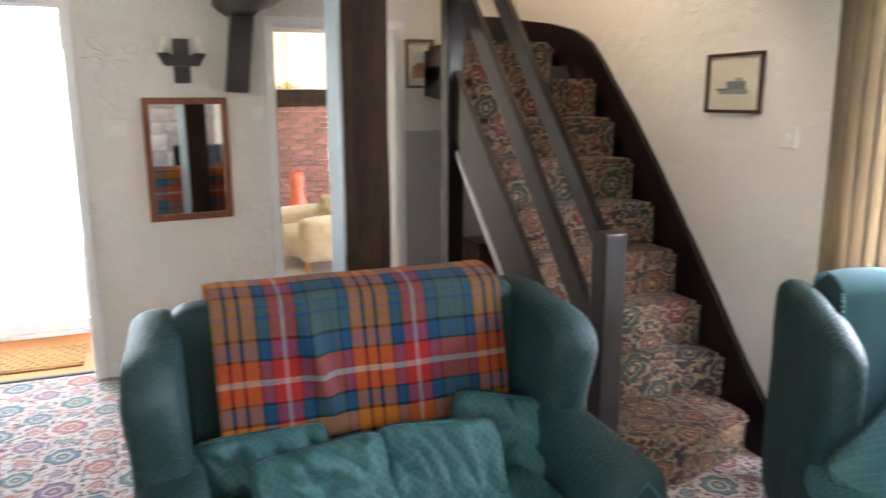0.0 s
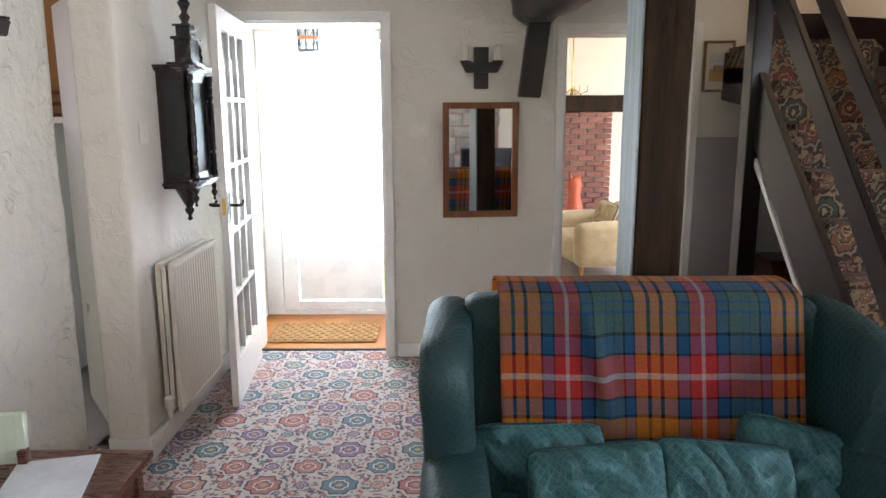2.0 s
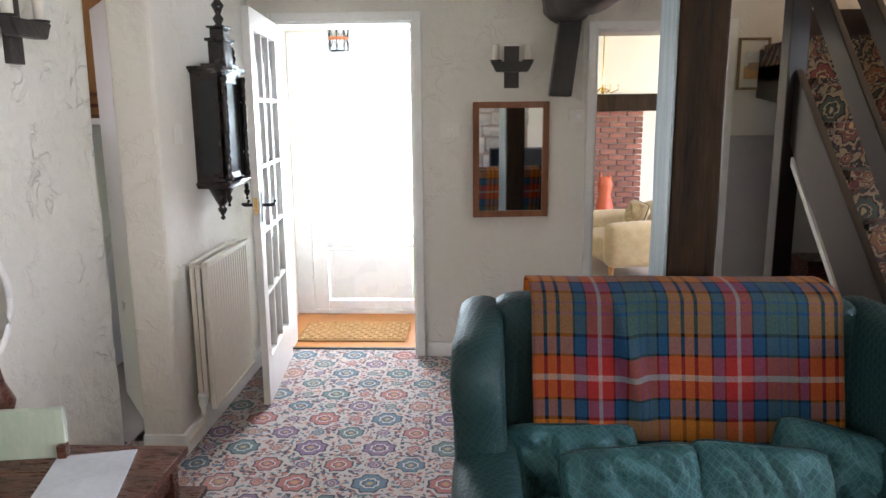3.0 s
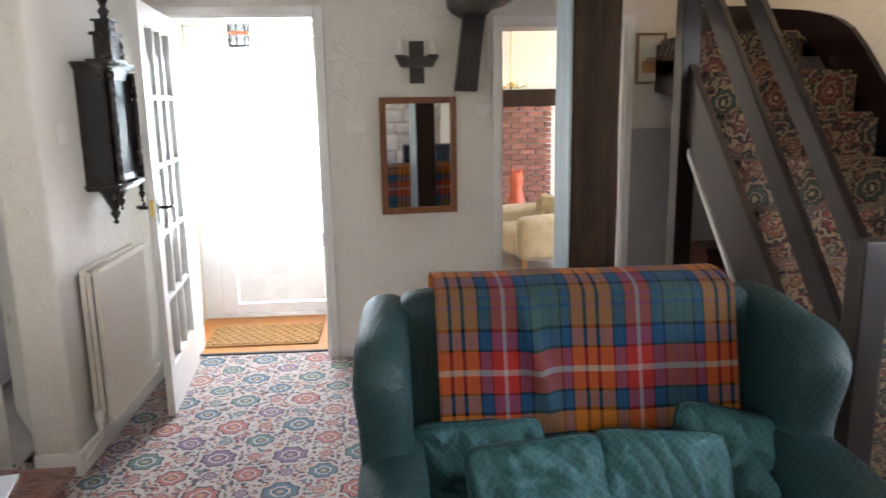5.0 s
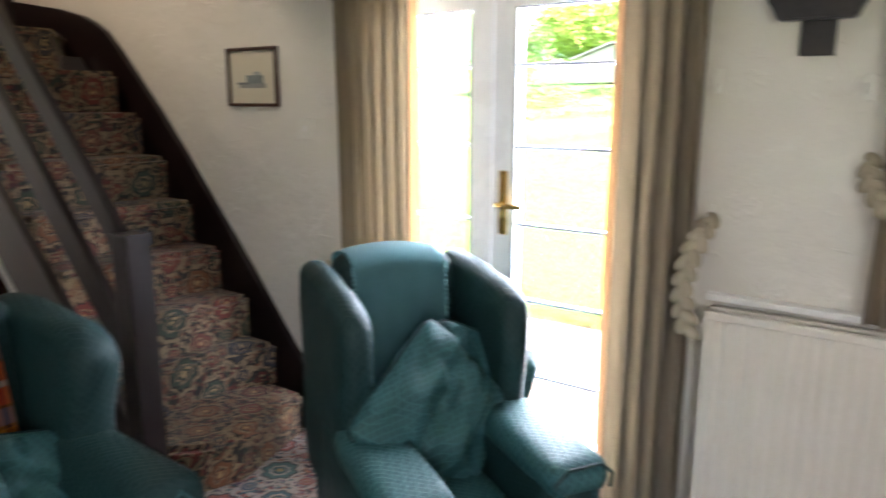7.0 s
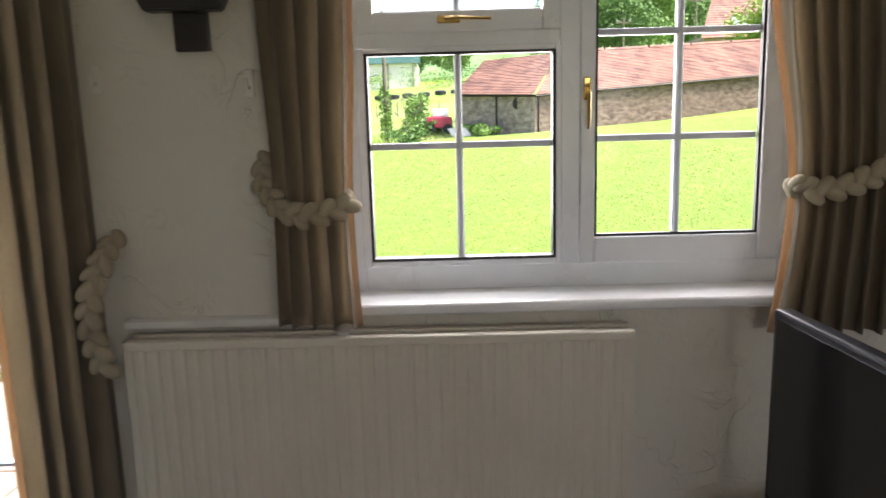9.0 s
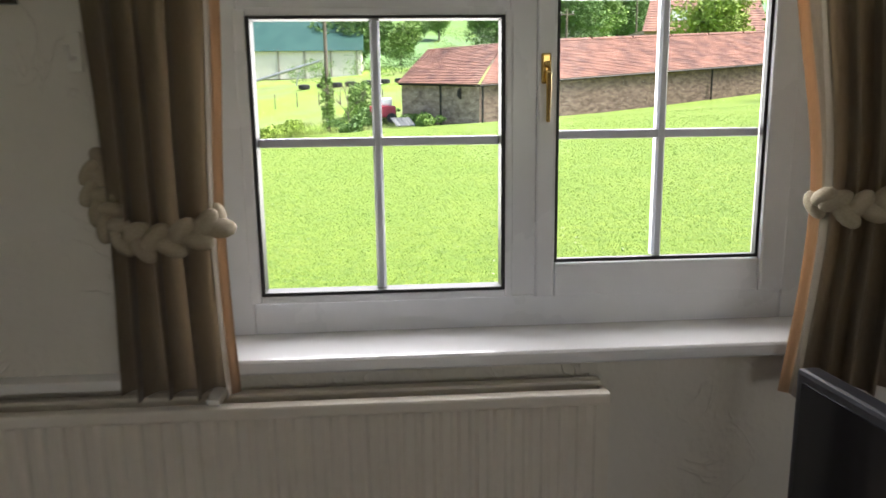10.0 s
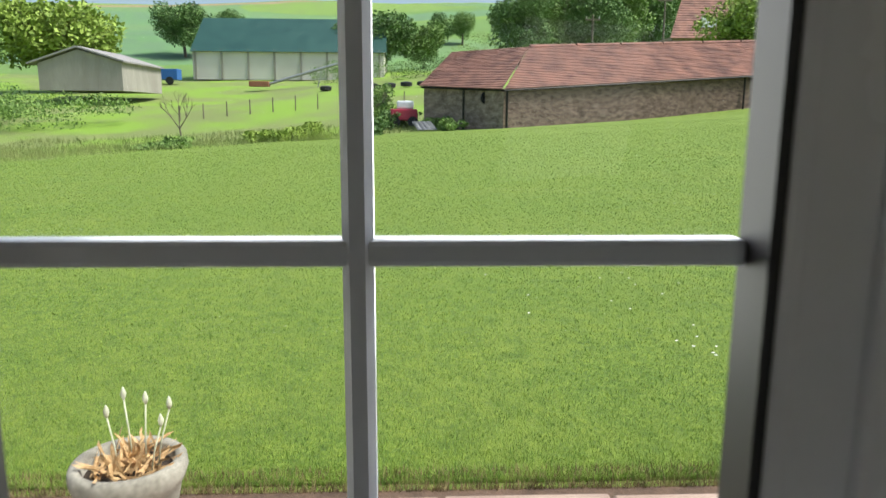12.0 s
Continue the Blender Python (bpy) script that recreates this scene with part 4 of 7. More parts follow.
curtain("curtain", 0.80, 1.05, 0.02, 1.88, 2.92, None, 0, 1, 2, "oatmeal floor-length curtain with apricot edge, drawn open")
curtain("curtain", 0.145, 0.365, 0.915, 2.1, 2.90, 1.22, 0.0, -1, 3, "oatmeal curtain held back by a braided tie", 0.014)
curtain("curtain", -1.36, -0.83, 0.87, 2.1, 2.90, 1.24, -0.02, 1, 4, "oatmeal curtain held back by a braided tie", 0.014)


def pelmet():
    ob = thing("pelmet", (2.93, 1.5, 1.87), 0, "oatmeal cloth covered pelmet over the garden doors", "pelmet")
    part("board", boxes([(-0.1, -0.08, -0.82, 0.82, 0, 0.2), (-0.08, 0.07, -0.82, 0.82, 0.18, 0.2), (-0.08, 0.07, -0.82, -0.80, 0.0, 0.18), (-0.08, 0.07, 0.80, 0.82, 0, 0.18)], 0.004), CURTAIN, ob)
    return ob


pelmet()


def braid(name, pts, label, r=0.024):
    """A plaited cloth band along a line of points."""
    ob = new(name)
    ob.matrix_world = pose(*pts[0])
    tagged(ob, label, "tieback", "curtain tiebacks")
    path = [Vector(p) - Vector(pts[0]) for p in pts]
    seg = [(b - a).length for a, b in zip(path, path[1:])]
    total = sum(seg)

    def along(s):
        for a, b, L in zip(path, path[1:], seg):
            if s <= L or b is path[-1]:
                return a.lerp(b, min(1, s / L)), (b - a).normalized()
            s -= L

    n = max(4, int(total / (r * 0.95)))
    lobe = bmesh.new()
    bmesh.ops.create_uvsphere(lobe, u_segments=14, v_segments=9, radius=1)
    shape = bpy.data.meshes.new("strand")
    lobe.to_mesh(shape)
    lobe.free()
    shape.materials.append(BRAID)
    shape.shade_smooth()
    for i in range(n):
        p, d = along(total * (i + 0.5) / n)
        side = d.cross(Vector((-1, 0, 0))).normalized() if abs(d.x) < 0.95 else Vector((0, 0, 1))
        out = side.cross(d).normalized()
        k = 1 if i % 2 else -1
        along_lobe = (d + k * 0.75 * side).normalized()
        across = out.cross(along_lobe).normalized()
        m = Matrix((along_lobe, across, out)).transposed().to_4x4()
        m.translation = p + k * r * 0.45 * side
        st = new("strand", shape)
        st.parent = ob
        st.matrix_basis = m @ Matrix.Diagonal((r * 1.4, r * 0.8, r * 0.8, 1))
    return ob


braid("curtain_tieback", [(2.99, 0.40, 1.34), (2.94, 0.385, 1.27), (2.875, 0.335, 1.215), (2.848, 0.27, 1.20), (2.852, 0.215, 1.21), (2.87, 0.175, 1.222), (2.91, 0.165, 1.235)], "plaited oatmeal cloth tieback round the curtain", 0.022)
braid("curtain_tieback", [(2.91, -0.895, 1.245), (2.87, -0.90, 1.236), (2.85, -0.94, 1.228), (2.845, -1.0, 1.24), (2.85, -1.08, 1.27), (2.90, -1.18, 1.32), (2.99, -1.26, 1.38)], "plaited oatmeal cloth tieback round the curtain", 0.022)
braid("curtain_tieback", [(2.975, 0.785, 1.15), (2.90, 0.79, 1.10), (2.865, 0.81, 1.03), (2.86, 0.82, 0.95), (2.865, 0.81, 0.88), (2.87, 0.795, 0.815)], "plaited oatmeal cloth tieback hanging loose from its hook", 0.024)

# ---- radiators ----


def radiator(name, length, high, label, deep=0.10):
    """A double panel radiator, along its own x, its back towards +y."""
    ob = thing(name, (0, 0, 0), 0, label, "radiator")
    n = int(length / 0.034)
    for tag, y in (("front_panel", 0.0), ("back_panel", deep - 0.035)):
        pts = [(0.0, y + 0.022), (0.0, y + 0.001)]
        for i in range(n):
            a = 0.02 + (length - 0.04) * i / n
            s = (length - 0.04) / n
            pts += [(a, y + 0.001), (a + s * 0.22, y - 0.004), (a + s * 0.62, y - 0.004), (a + s * 0.84, y + 0.001)]
        pts += [(length, y + 0.001), (length, y + 0.022)]
        part(tag, prism(pts, high - 0.05, "z", 0.025), RADIATOR, ob)
        part("rim", box(0, length, y - 0.006, y + 0.022, high - 0.025, high, 0.006), RADIATOR, ob)
        part("rim", box(0, length, y - 0.006, y + 0.022, 0, 0.025, 0.006), RADIATOR, ob)
    part("end_cap", box(-0.004, 0.006, 0.03, deep - 0.04, 0.06, high - 0.012, 0.002), RADIATOR, ob)
    part("end_cap", box(length - 0.006, length + 0.004, 0.03, deep - 0.04, 0.06, high - 0.012, 0.002), RADIATOR, ob)
    part("top_grille", boxes([(0.01 + i * 0.03, 0.022 + i * 0.03, 0.022, deep - 0.04, high - 0.03, high - 0.024) for i in range(int(length / 0.03) - 1)]), RADIATOR, ob)
    return ob


r1 = radiator("radiator", 1.285, 0.69, "long cream enamelled panel radiator under the window", 0.10)
r1.matrix_world = Matrix(((0, 1, 0, 2.893), (-1, 0, 0, 0.76), (0, 0, 1, 0.20), (0, 0, 0, 1)))
part("bracket", box(0.54, 0.565, 0.012, 0.1, 0.685, 0.70, 0.002), GLOSS_WHITE, r1, "white bracket")
r2 = radiator("radiator", 0.60, 0.69, "cream enamelled double panel radiator in the hall", 0.09)
r2.matrix_world = Matrix(((0, -1, 0, -0.60), (1, 0, 0, 3.32), (0, 0, 1, 0.15), (0, 0, 0, 1)))
part("valve", lathe([(0.012, -0.06), (0.012, -0.02), (0.02, -0.018), (0.022, 0.03), (0.014, 0.036)], 12, (-0.02, 0.05, 0.05)), GLOSS_WHITE, r2, "white radiator valve")
part("pipe", tube([(-0.02, 0.05, 0.03), (-0.02, 0.05, -0.04), (-0.04, 0.075, -0.08), (-0.13, 0.085, -0.10)], 0.008), RADIATOR, r2)

# ---- hall door ----


def glazed_door():
    """An inner door, standing open into the room, with fifteen small panes."""
    ob = thing("door_hall", (-0.578, 4.475, 0), 0, "white glazed inner door standing open, black iron handles", "door", "", "structure")
    ob.matrix_world = pose(-0.570, 4.476, 0.008, 0, 0, -84.5)
    W, H, T = 0.775, 1.965, 0.035
    sx = [0.095 + (W - 0.19) * i / 3 for i in range(4)]
    zs = [0.23 + (H - 0.10 - 0.23) * i / 5 for i in range(6)]
    fr = boxes([(0, 0.095, 0, T, 0, H), (W - 0.095, W, 0, T, 0, H), (0.095, W - 0.095, 0, T, 0, 0.23), (0.095, W - 0.095, 0, T, H - 0.10, H)], 0.003)
    leaf = part("leaf", fr, GLOSS_WHITE, ob)
    for x in sx[1:-1]:
        part("glazing_bar", box(x - 0.01, x + 0.01, 0.004, T - 0.004, 0.23, H - 0.10, 0.003), GLOSS_WHITE, leaf)
    for z in zs[1:-1]:
        part("glazing_bar", box(0.095, W - 0.095, 0.005, T - 0.005, z - 0.01, z + 0.01, 0.003), GLOSS_WHITE, leaf)
    for i in range(3):
        for j in range(5):
            g = part("pane", box(sx[i] + 0.008, sx[i + 1] - 0.008, 0.015, 0.019, zs[j] + 0.008, zs[j + 1] - 0.008), GLASS, leaf)
            g.visible_shadow = False
    part("latch_plate", box(W, W + 0.002, 0.008, T - 0.008, 0.99, 1.07), BRASS, leaf, "steel latch plate")
    for s, y in ((-1, -0.003), (1, T + 0.003)):
        part("handle_plate", box(W - 0.06, W - 0.03, min(y, y + s * 0.004), max(y, y + s * 0.004), 0.94, 1.10, 0.002), IRON, leaf, "black iron handle plate")
        part("lever", tube([(W - 0.045, y, 1.03), (W - 0.045, y + s * 0.045, 1.03), (W - 0.06, y + s * 0.055, 1.032), (W - 0.14, y + s * 0.05, 1.025), (W - 0.155, y + s * 0.045, 1.04)], [0.008, 0.008, 0.008, 0.006, 0.007]), IRON, leaf, "black iron lever")
    part("hanging_bell", lathe([(0.004, 0), (0.022, 0.01), (0.027, 0.03), (0.018, 0.055), (0.006, 0.075), (0.004, 0.24)], 12, (0.42, -0.025, 1.30)), IRON, leaf, "black spoon-shaped ornament on a cord")
    return ob


glazed_door()

# ---- porch ----
structure("floor_porch", boxes([(-0.9, 0.6, 4.78, 5.6, -0.1, 0.0), (-0.585, 0.235, 4.62, 4.78, -0.1, 0.0)]), wood("orange_wood_floor", (0.34, 0.12, 0.025), (0.48, 0.20, 0.05), 0.4, (0.6, 8, 8), 3.0, 0.1), "orange varnished wooden porch floor", "floor")
structure("threshold", box(-0.585, 0.235, 4.60, 4.63, 0, 0.008, 0.002), IRON, "dark metal threshold strip", "threshold")
structure("wall_porch", boxes([(-0.98, -0.72, 4.78, 5.6, 0, 2.15), (0.42, 0.68, 4.78, 5.6, 0, 2.15), (-0.72, 0.42, 5.42, 5.5, 2.02, 2.15)]), SMOOTH, "white porch walls", "wall")


def porch_door():
    ob = thing("door_porch", (-0.17, 5.45, 0), 0, "white plastic outer door with frosted glass and letter flap", "door", "", "structure")
    part("door_frame", boxes([(-0.55, -0.43, -0.035, 0.035, 0, 2.02), (0.42, 0.59, -0.035, 0.035, 0, 2.02), (-0.43, 0.42, -0.035, 0.035, 1.96, 2.02), (-0.43, 0.42, -0.035, 0.035, 0, 0.03)], 0.004), UPVC, ob)
    leaf = part("door_leaf", boxes([(-0.428, -0.32, -0.03, 0.03, 0.035, 1.955), (0.31, 0.418, -0.03, 0.03, 0.035, 1.955), (-0.32, 0.31, -0.03, 0.03, 1.83, 1.955), (-0.32, 0.31, -0.03, 0.03, 0.035, 0.1), (-0.32, 0.31, -0.03, 0.03, 0.5, 0.6)], 0.004), UPVC, ob)
    part("panel", box(-0.31, 0.30, -0.018, 0.018, 0.11, 0.49, 0.006), UPVC, leaf)
    g = part("pane", box(-0.322, 0.312, -0.006, 0.006, 0.598, 1.832), FROSTED, leaf)
    g.visible_shadow = False
    part("letter_flap", box(0.325, 0.405, -0.038, -0.031, 0.535, 0.56, 0.003), BRASS, leaf, "metal letter flap")
    part("handle_plate", box(0.348, 0.378, -0.04, -0.03, 0.82, 1.02, 0.003), BRASS, leaf, "brass handle plate")
    part("lever", tube([(0.363, -0.04, 0.94), (0.363, -0.075, 0.94), (0.27, -0.078, 0.938)], 0.008), BRASS, leaf, "brass lever")
    return ob


porch_door()


def coir_mat():
    ob = thing("doormat", (-0.225, 4.95, 0), 0, "coir doormat with a raised basket weave on the porch floor", "doormat")
    part("backing", box(-0.36, 0.36, -0.2, 0.2, 0.0, 0.012, 0.003), surface("coir_backing", (0.26, 0.13, 0.045), (0.34, 0.18, 0.06), 12, 200, 0.95, 0.6), ob)
    strands = bmesh.new()
    for i in range(22):
        for j in range(9):
            x, y = -0.345 + 0.0325 * i, -0.185 + 0.0435 * j
            box(x + 0.002, x + 0.028, y + 0.003, y + 0.035, 0.012, 0.02 + 0.004 * ((i + j) % 2), 0.004, strands, 1)
    tagged(part("weave", strands, surface("coir_fibre", (0.34, 0.19, 0.07), (0.46, 0.28, 0.12), 40, 300, 0.95, 0.8, distance=0.006), ob), "", "", "", "stuff")
    return ob


coir_mat()


def lantern():
    ob = thing("porch_lantern", (-0.30, 5.12, 1.86), 0, "small hanging lantern with leaded glass and metal cap", "lantern")
    part("cap", lathe([(0.066, 0.155), (0.07, 0.16), (0.05, 0.18), (0.02, 0.195), (0.012, 0.29)], 8), IRON, ob)
    part("base", lathe([(0.05, 0.0), (0.064, 0.008), (0.064, 0.016)], 8), IRON, ob)
    cage = bmesh.new()
    for k in range(8):
        a = 2 * math.pi * k / 8
        b = 2 * math.pi * (k + 1) / 8
        tube([(0.062 * math.cos(a), 0.062 * math.sin(a), 0.015), (0.066 * math.cos(a), 0.066 * math.sin(a), 0.158)], 0.004, 6, cage)
        tube([(0.062 * math.cos(a), 0.062 * math.sin(a), 0.03), (0.066 * math.cos(b), 0.066 * math.sin(b), 0.145)], 0.002, 5, cage)
        tube([(0.066 * math.cos(a), 0.066 * math.sin(a), 0.145), (0.062 * math.cos(b), 0.062 * math.sin(b), 0.03)], 0.002, 5, cage)
    part("cage", cage, IRON, ob)
    part("ring", lathe([(0.066, 0.08), (0.068, 0.085), (0.068, 0.095), (0.066, 0.10)], 16), surface("copper_band", (0.45, 0.16, 0.08), (0.55, 0.22, 0.11), 10, 60, 0.35, 0.05, metal=0.9), ob, "copper band")
    g = part("glass", lathe([(0.056, 0.016), (0.06, 0.155)], 16), FROSTED, ob)
    g.visible_shadow = False
    return ob


lantern()

# ---- wall clock ----


def wall_clock():
    """A carved wall clock, its front towards +x, along the hall wall."""
    ob = thing("wall_clock", (-0.70, 3.70, 1.0), 0, "black carved wooden wall clock with turned columns and glazed door", "clock")
    H0, H1 = 0.17, 0.68
    part("case", boxes([(0, 0.012, -0.15, 0.15, H0, H1), (0.012, 0.125, -0.15, -0.13, H0, H1), (0.012, 0.125, 0.13, 0.15, H0, H1), (0.012, 0.125, -0.13, 0.13, H0, H0 + 0.02), (0.012, 0.125, -0.13, 0.13, H1 - 0.02, H1)], 0.002), EBONY, ob)
    g = part("side_glass", boxes([(0.03, 0.11, -0.1515, -0.1495, H0 + 0.04, H1 - 0.05)]), plain("dark_clock_glass", (0.02, 0.022, 0.022), 0.06), ob)
    part("door", boxes([(0.125, 0.14, -0.125, -0.095, H0 + 0.01, H1 - 0.01), (0.125, 0.14, 0.095, 0.125, H0 + 0.01, H1 - 0.01), (0.125, 0.14, -0.095, 0.095, H0 + 0.01, H0 + 0.04), (0.125, 0.14, -0.095, 0.095, H1 - 0.06, H1 - 0.01)], 0.003), EBONY, ob)
    part("door_glass", box(0.128, 0.131, -0.096, 0.096, H0 + 0.038, H1 - 0.058), plain("clock_door_glass", (0.02, 0.022, 0.022), 0.3, Specular_IOR_Level=0.15), ob)
    part("dial", lathe([(0.08, 0), (0.082, 0.003), (0.075, 0.006)], 24), CANDLE, ob, "pale round clock dial").matrix_basis = pose(0.118, 0, 0.53, 0, 90, 0)
    part("pendulum", lathe([(0.002, -0.16), (0.028, -0.14), (0.03, -0.135), (0.004, -0.13), (0.004, 0.1)], 12), BRASS, ob, "brass pendulum").matrix_basis = pose(0.10, 0, 0.38)
    part("cornice", boxes([(0, 0.165, -0.185, 0.185, H1, H1 + 0.014), (0, 0.15, -0.17, 0.17, H1 - 0.014, H1)], 0.003), EBONY, ob)
    part("base_shelf", boxes([(0, 0.16, -0.17, 0.17, H0 - 0.016, H0), (0, 0.145, -0.155, 0.155, H0 - 0.03, H0 - 0.016)], 0.003), EBONY, ob)
    turned = []
    for i in range(29):
        z = H0 + 0.005 + (H1 - 0.02 - H0 - 0.01) * i / 28
        turned.append((0.009 + 0.007 * abs(math.sin(i * 1.35)) + (0.006 if i in (0, 1, 14, 27, 28) else 0), z))
    for s in (-1, 1):
        part("column", lathe(turned, 10, (0.148, s * 0.135, 0)), EBONY, ob, "", True)
        part("drop_finial", lathe([(0.002, -0.085), (0.008, -0.078), (0.004, -0.068), (0.014, -0.05), (0.016, -0.04), (0.008, -0.03), (0.012, -0.022), (0.013, 0)], 10, (0.14, s * 0.135, H0 - 0.03)), EBONY, ob, "", True)
    part("bracket", lathe([(0.003, -0.165), (0.014, -0.155), (0.006, -0.143), (0.02, -0.12), (0.022, -0.11), (0.014, -0.1), (0.03, -0.07), (0.055, -0.02), (0.07, 0)], 14, (0.065, -0.02, H0 - 0.03)), EBONY, ob, "", True)
    crown = boxes([(0.03, 0.15, -0.09, 0.09, H1 + 0.014, H1 + 0.03), (0.06, 0.135, -0.06, 0.06, H1 + 0.03, H1 + 0.13), (0.05, 0.145, -0.075, 0.075, H1 + 0.13, H1 + 0.145), (0.065, 0.13, -0.04, 0.04, H1 + 0.145, H1 + 0.19), (0.055, 0.14, -0.055, 0.055, H1 + 0.19, H1 + 0.2)], 0.003)
    part("crown", crown, EBONY, ob)
    part("crown_finial", lathe([(0.03, 0.2), (0.014, 0.21), (0.026, 0.235), (0.012, 0.255), (0.02, 0.275), (0.03, 0.295), (0.012, 0.32), (0.018, 0.34), (0.008, 0.365), (0.012, 0.385), (0.003, 0.41)], 12, (0.097, 0, H1)), EBONY, ob, "", True)
    for s in (-1, 1):
        part("corner_finial", lathe([(0.016, 0), (0.008, 0.012), (0.014, 0.03), (0.006, 0.045), (0.011, 0.06), (0.002, 0.085)], 10, (0.13, s * 0.08, H1 + 0.03)), EBONY, ob, "", True)
    return ob


wall_clock()

# ---- lamps, switches and pictures ----


def wall_sconce(label="dark wooden wall lamp with two candle sleeves"):
    """Seen from its front, which looks towards -y; its back on y = 0."""
    ob = thing("wall_lamp", (0, 0, 0), 0, label, "wall lamp", "wall lamps")
    part("back_board", box(-0.042, 0.042, -0.022, 0, 0, 0.232, 0.004), BEAM_BLACK, ob)
    part("arm", prism([(-0.108, 0.125), (-0.118, 0.135), (-0.118, 0.145), (0.118, 0.145), (0.118, 0.135), (0.108, 0.125), (0.09, 0.088), (-0.09, 0.088)], 0.05, "y", -0.085, 0.004), BEAM_BLACK, ob)
    part("link", box(-0.03, 0.03, -0.04, -0.02, 0.095, 0.14), BEAM_BLACK, ob)
    for s in (-1, 1):
        part("drip_tray", lathe([(0.03, 0.145), (0.034, 0.15), (0.034, 0.154)], 14, (s * 0.09, -0.06, 0)), BEAM_BLACK, ob)
        part("candle_sleeve", lathe([(0.019, 0.154), (0.019, 0.235), (0.012, 0.24)], 14, (s * 0.09, -0.06, 0)), CANDLE, ob, "ivory candle sleeve", True)
    return ob


sc = wall_sconce()
sc.matrix_world = pose(0.797, 4.5, 1.607)
copy_thing(sc, pose(3.0, 0.55, 1.60, 0, 0, -90))
copy_thing(sc, pose(-1.0, 2.74, 1.66, 0, 0, 90))


def wall_mirror():
    ob = thing("wall_mirror", (0.795, 4.473, 0.87), 6.2, "rectangular wall mirror in a red-brown wooden frame", "mirror")
    w, h, f = 0.22, 0.662, 0.036
    part("frame", boxes([(-w, -w + f, -0.025, 0, 0, h), (w - f, w, -0.025, 0, 0, h), (-w + f, w - f, -0.025, 0, 0, f), (-w + f, w - f, -0.025, 0, h - f, h)], 0.004), MIRROR_WOOD, ob)
    part("glass", box(-w + f - 0.004, w - f + 0.004, -0.010, -0.004, f - 0.004, h - f + 0.004), MIRROR, ob, "silvered mirror glass")
    return ob


wall_mirror()


def framed_picture(w, h, frame_mat, label, art, mount=(0.70, 0.66, 0.55), f=0.014):
    """Its front looks towards -y; its back on y = 0; art: colour bars of the print, as (x0, x1, z0, z1, colour)."""
    ob = thing("framed_picture", (0, 0, 0), 0, label, "picture")
    part("frame", boxes([(-w, -w + f, -0.018, 0, 0, h), (w - f, w, -0.018, 0, 0, h), (-w + f, w - f, -0.018, 0, 0, f), (-w + f, w - f, -0.018, 0, h - f, h)], 0.003), frame_mat, ob)
    part("mount", box(-w + f, w - f, -0.006, -0.002, f, h - f), surface("picture_mount_%d" % int(1000 * h), mount, tuple(c * 1.05 for c in mount), 8, 200, 0.6, 0.02), ob)
    for i, (x0, x1, z0, z1, c) in enumerate(art):
        part("print", roughen(box(x0, x1, -0.0085 - 0.0004 * i, -0.006, z0, z1), 0.0, 1), surface("print_ink_%d_%d" % (int(1000 * h), i), c, tuple(v * 1.3 for v in c), 40, 120, 0.7, 0.0), ob)
    return ob


p1 = framed_picture(0.165, 0.255, surface("dark_brown_frame_wood", (0.035, 0.014, 0.008), (0.07, 0.03, 0.016), 20, 90, 0.4, 0.1), "pale pencil drawing in a thin dark brown frame", [(-0.085, 0.085, 0.08, 0.10, (0.22, 0.22, 0.20)), (-0.04, 0.07, 0.10, 0.135, (0.16, 0.18, 0.17)), (-0.10, -0.02, 0.095, 0.105, (0.14, 0.15, 0.14)), (0.01, 0.05, 0.135, 0.15, (0.28, 0.29, 0.27))], (0.60, 0.55, 0.42))
p1.matrix_world = pose(3.0, 2.80, 1.455, 0, 0, -90)
p2 = framed_picture(0.088, 0.285, surface("tarnished_gilt_frame", (0.16, 0.10, 0.05), (0.30, 0.20, 0.09), 30, 200, 0.45, 0.3), "small landscape print in a tarnished gilt frame", [(-0.05, 0.05, 0.06, 0.13, (0.50, 0.28, 0.13)), (-0.05, 0.05, 0.13, 0.21, (0.52, 0.54, 0.50)), (-0.03, 0.04, 0.11, 0.15, (0.35, 0.24, 0.14))])
p2.matrix_world = pose(2.15, 4.5, 1.585)


def switch_plate(loc, rz, label, gang=1, w=0.086):
    ob = thing("light_switch", loc, rz, label, "switch")
    part("plate", box(-w / 2, w / 2, -0.009, 0, -0.043, 0.043, 0.003), SWITCH, ob)
    for i in range(gang):
        x = (i - (gang - 1) / 2) * 0.022
        part("rocker", box(x - 0.008, x + 0.008, -0.013, -0.009, -0.012, 0.012, 0.002), GLOSS_WHITE, ob)
    return ob


switch_plate((0.449, 4.5, 1.378), 0, "ivory double light switch on rough plaster", 2, 0.11)
switch_plate((3.0, 2.48, 1.365), -90, "ivory light switch on the stair wall", 1)
switch_plate((-0.70, 3.36, 1.40), 90, "ivory light switch in the hall", 1)
th = thing("thermostat", (1.172, 4.5, 1.45), 0, "white room thermostat with a round dial", "thermostat")
part("body", box(-0.042, 0.042, -0.03, 0, -0.042, 0.042, 0.006), SWITCH, th)
part("dial", lathe([(0.022, 0), (0.022, 0.008), (0.017, 0.012)], 20), GLOSS_WHITE, th).matrix_basis = pose(0.008, -0.03, 0, 90, 0, 0)
part("cable_cover", box(0.028, 0.04, -0.012, 0, 0.043, 0.75, 0.003), SWITCH, th, "cable trunking up the wall")
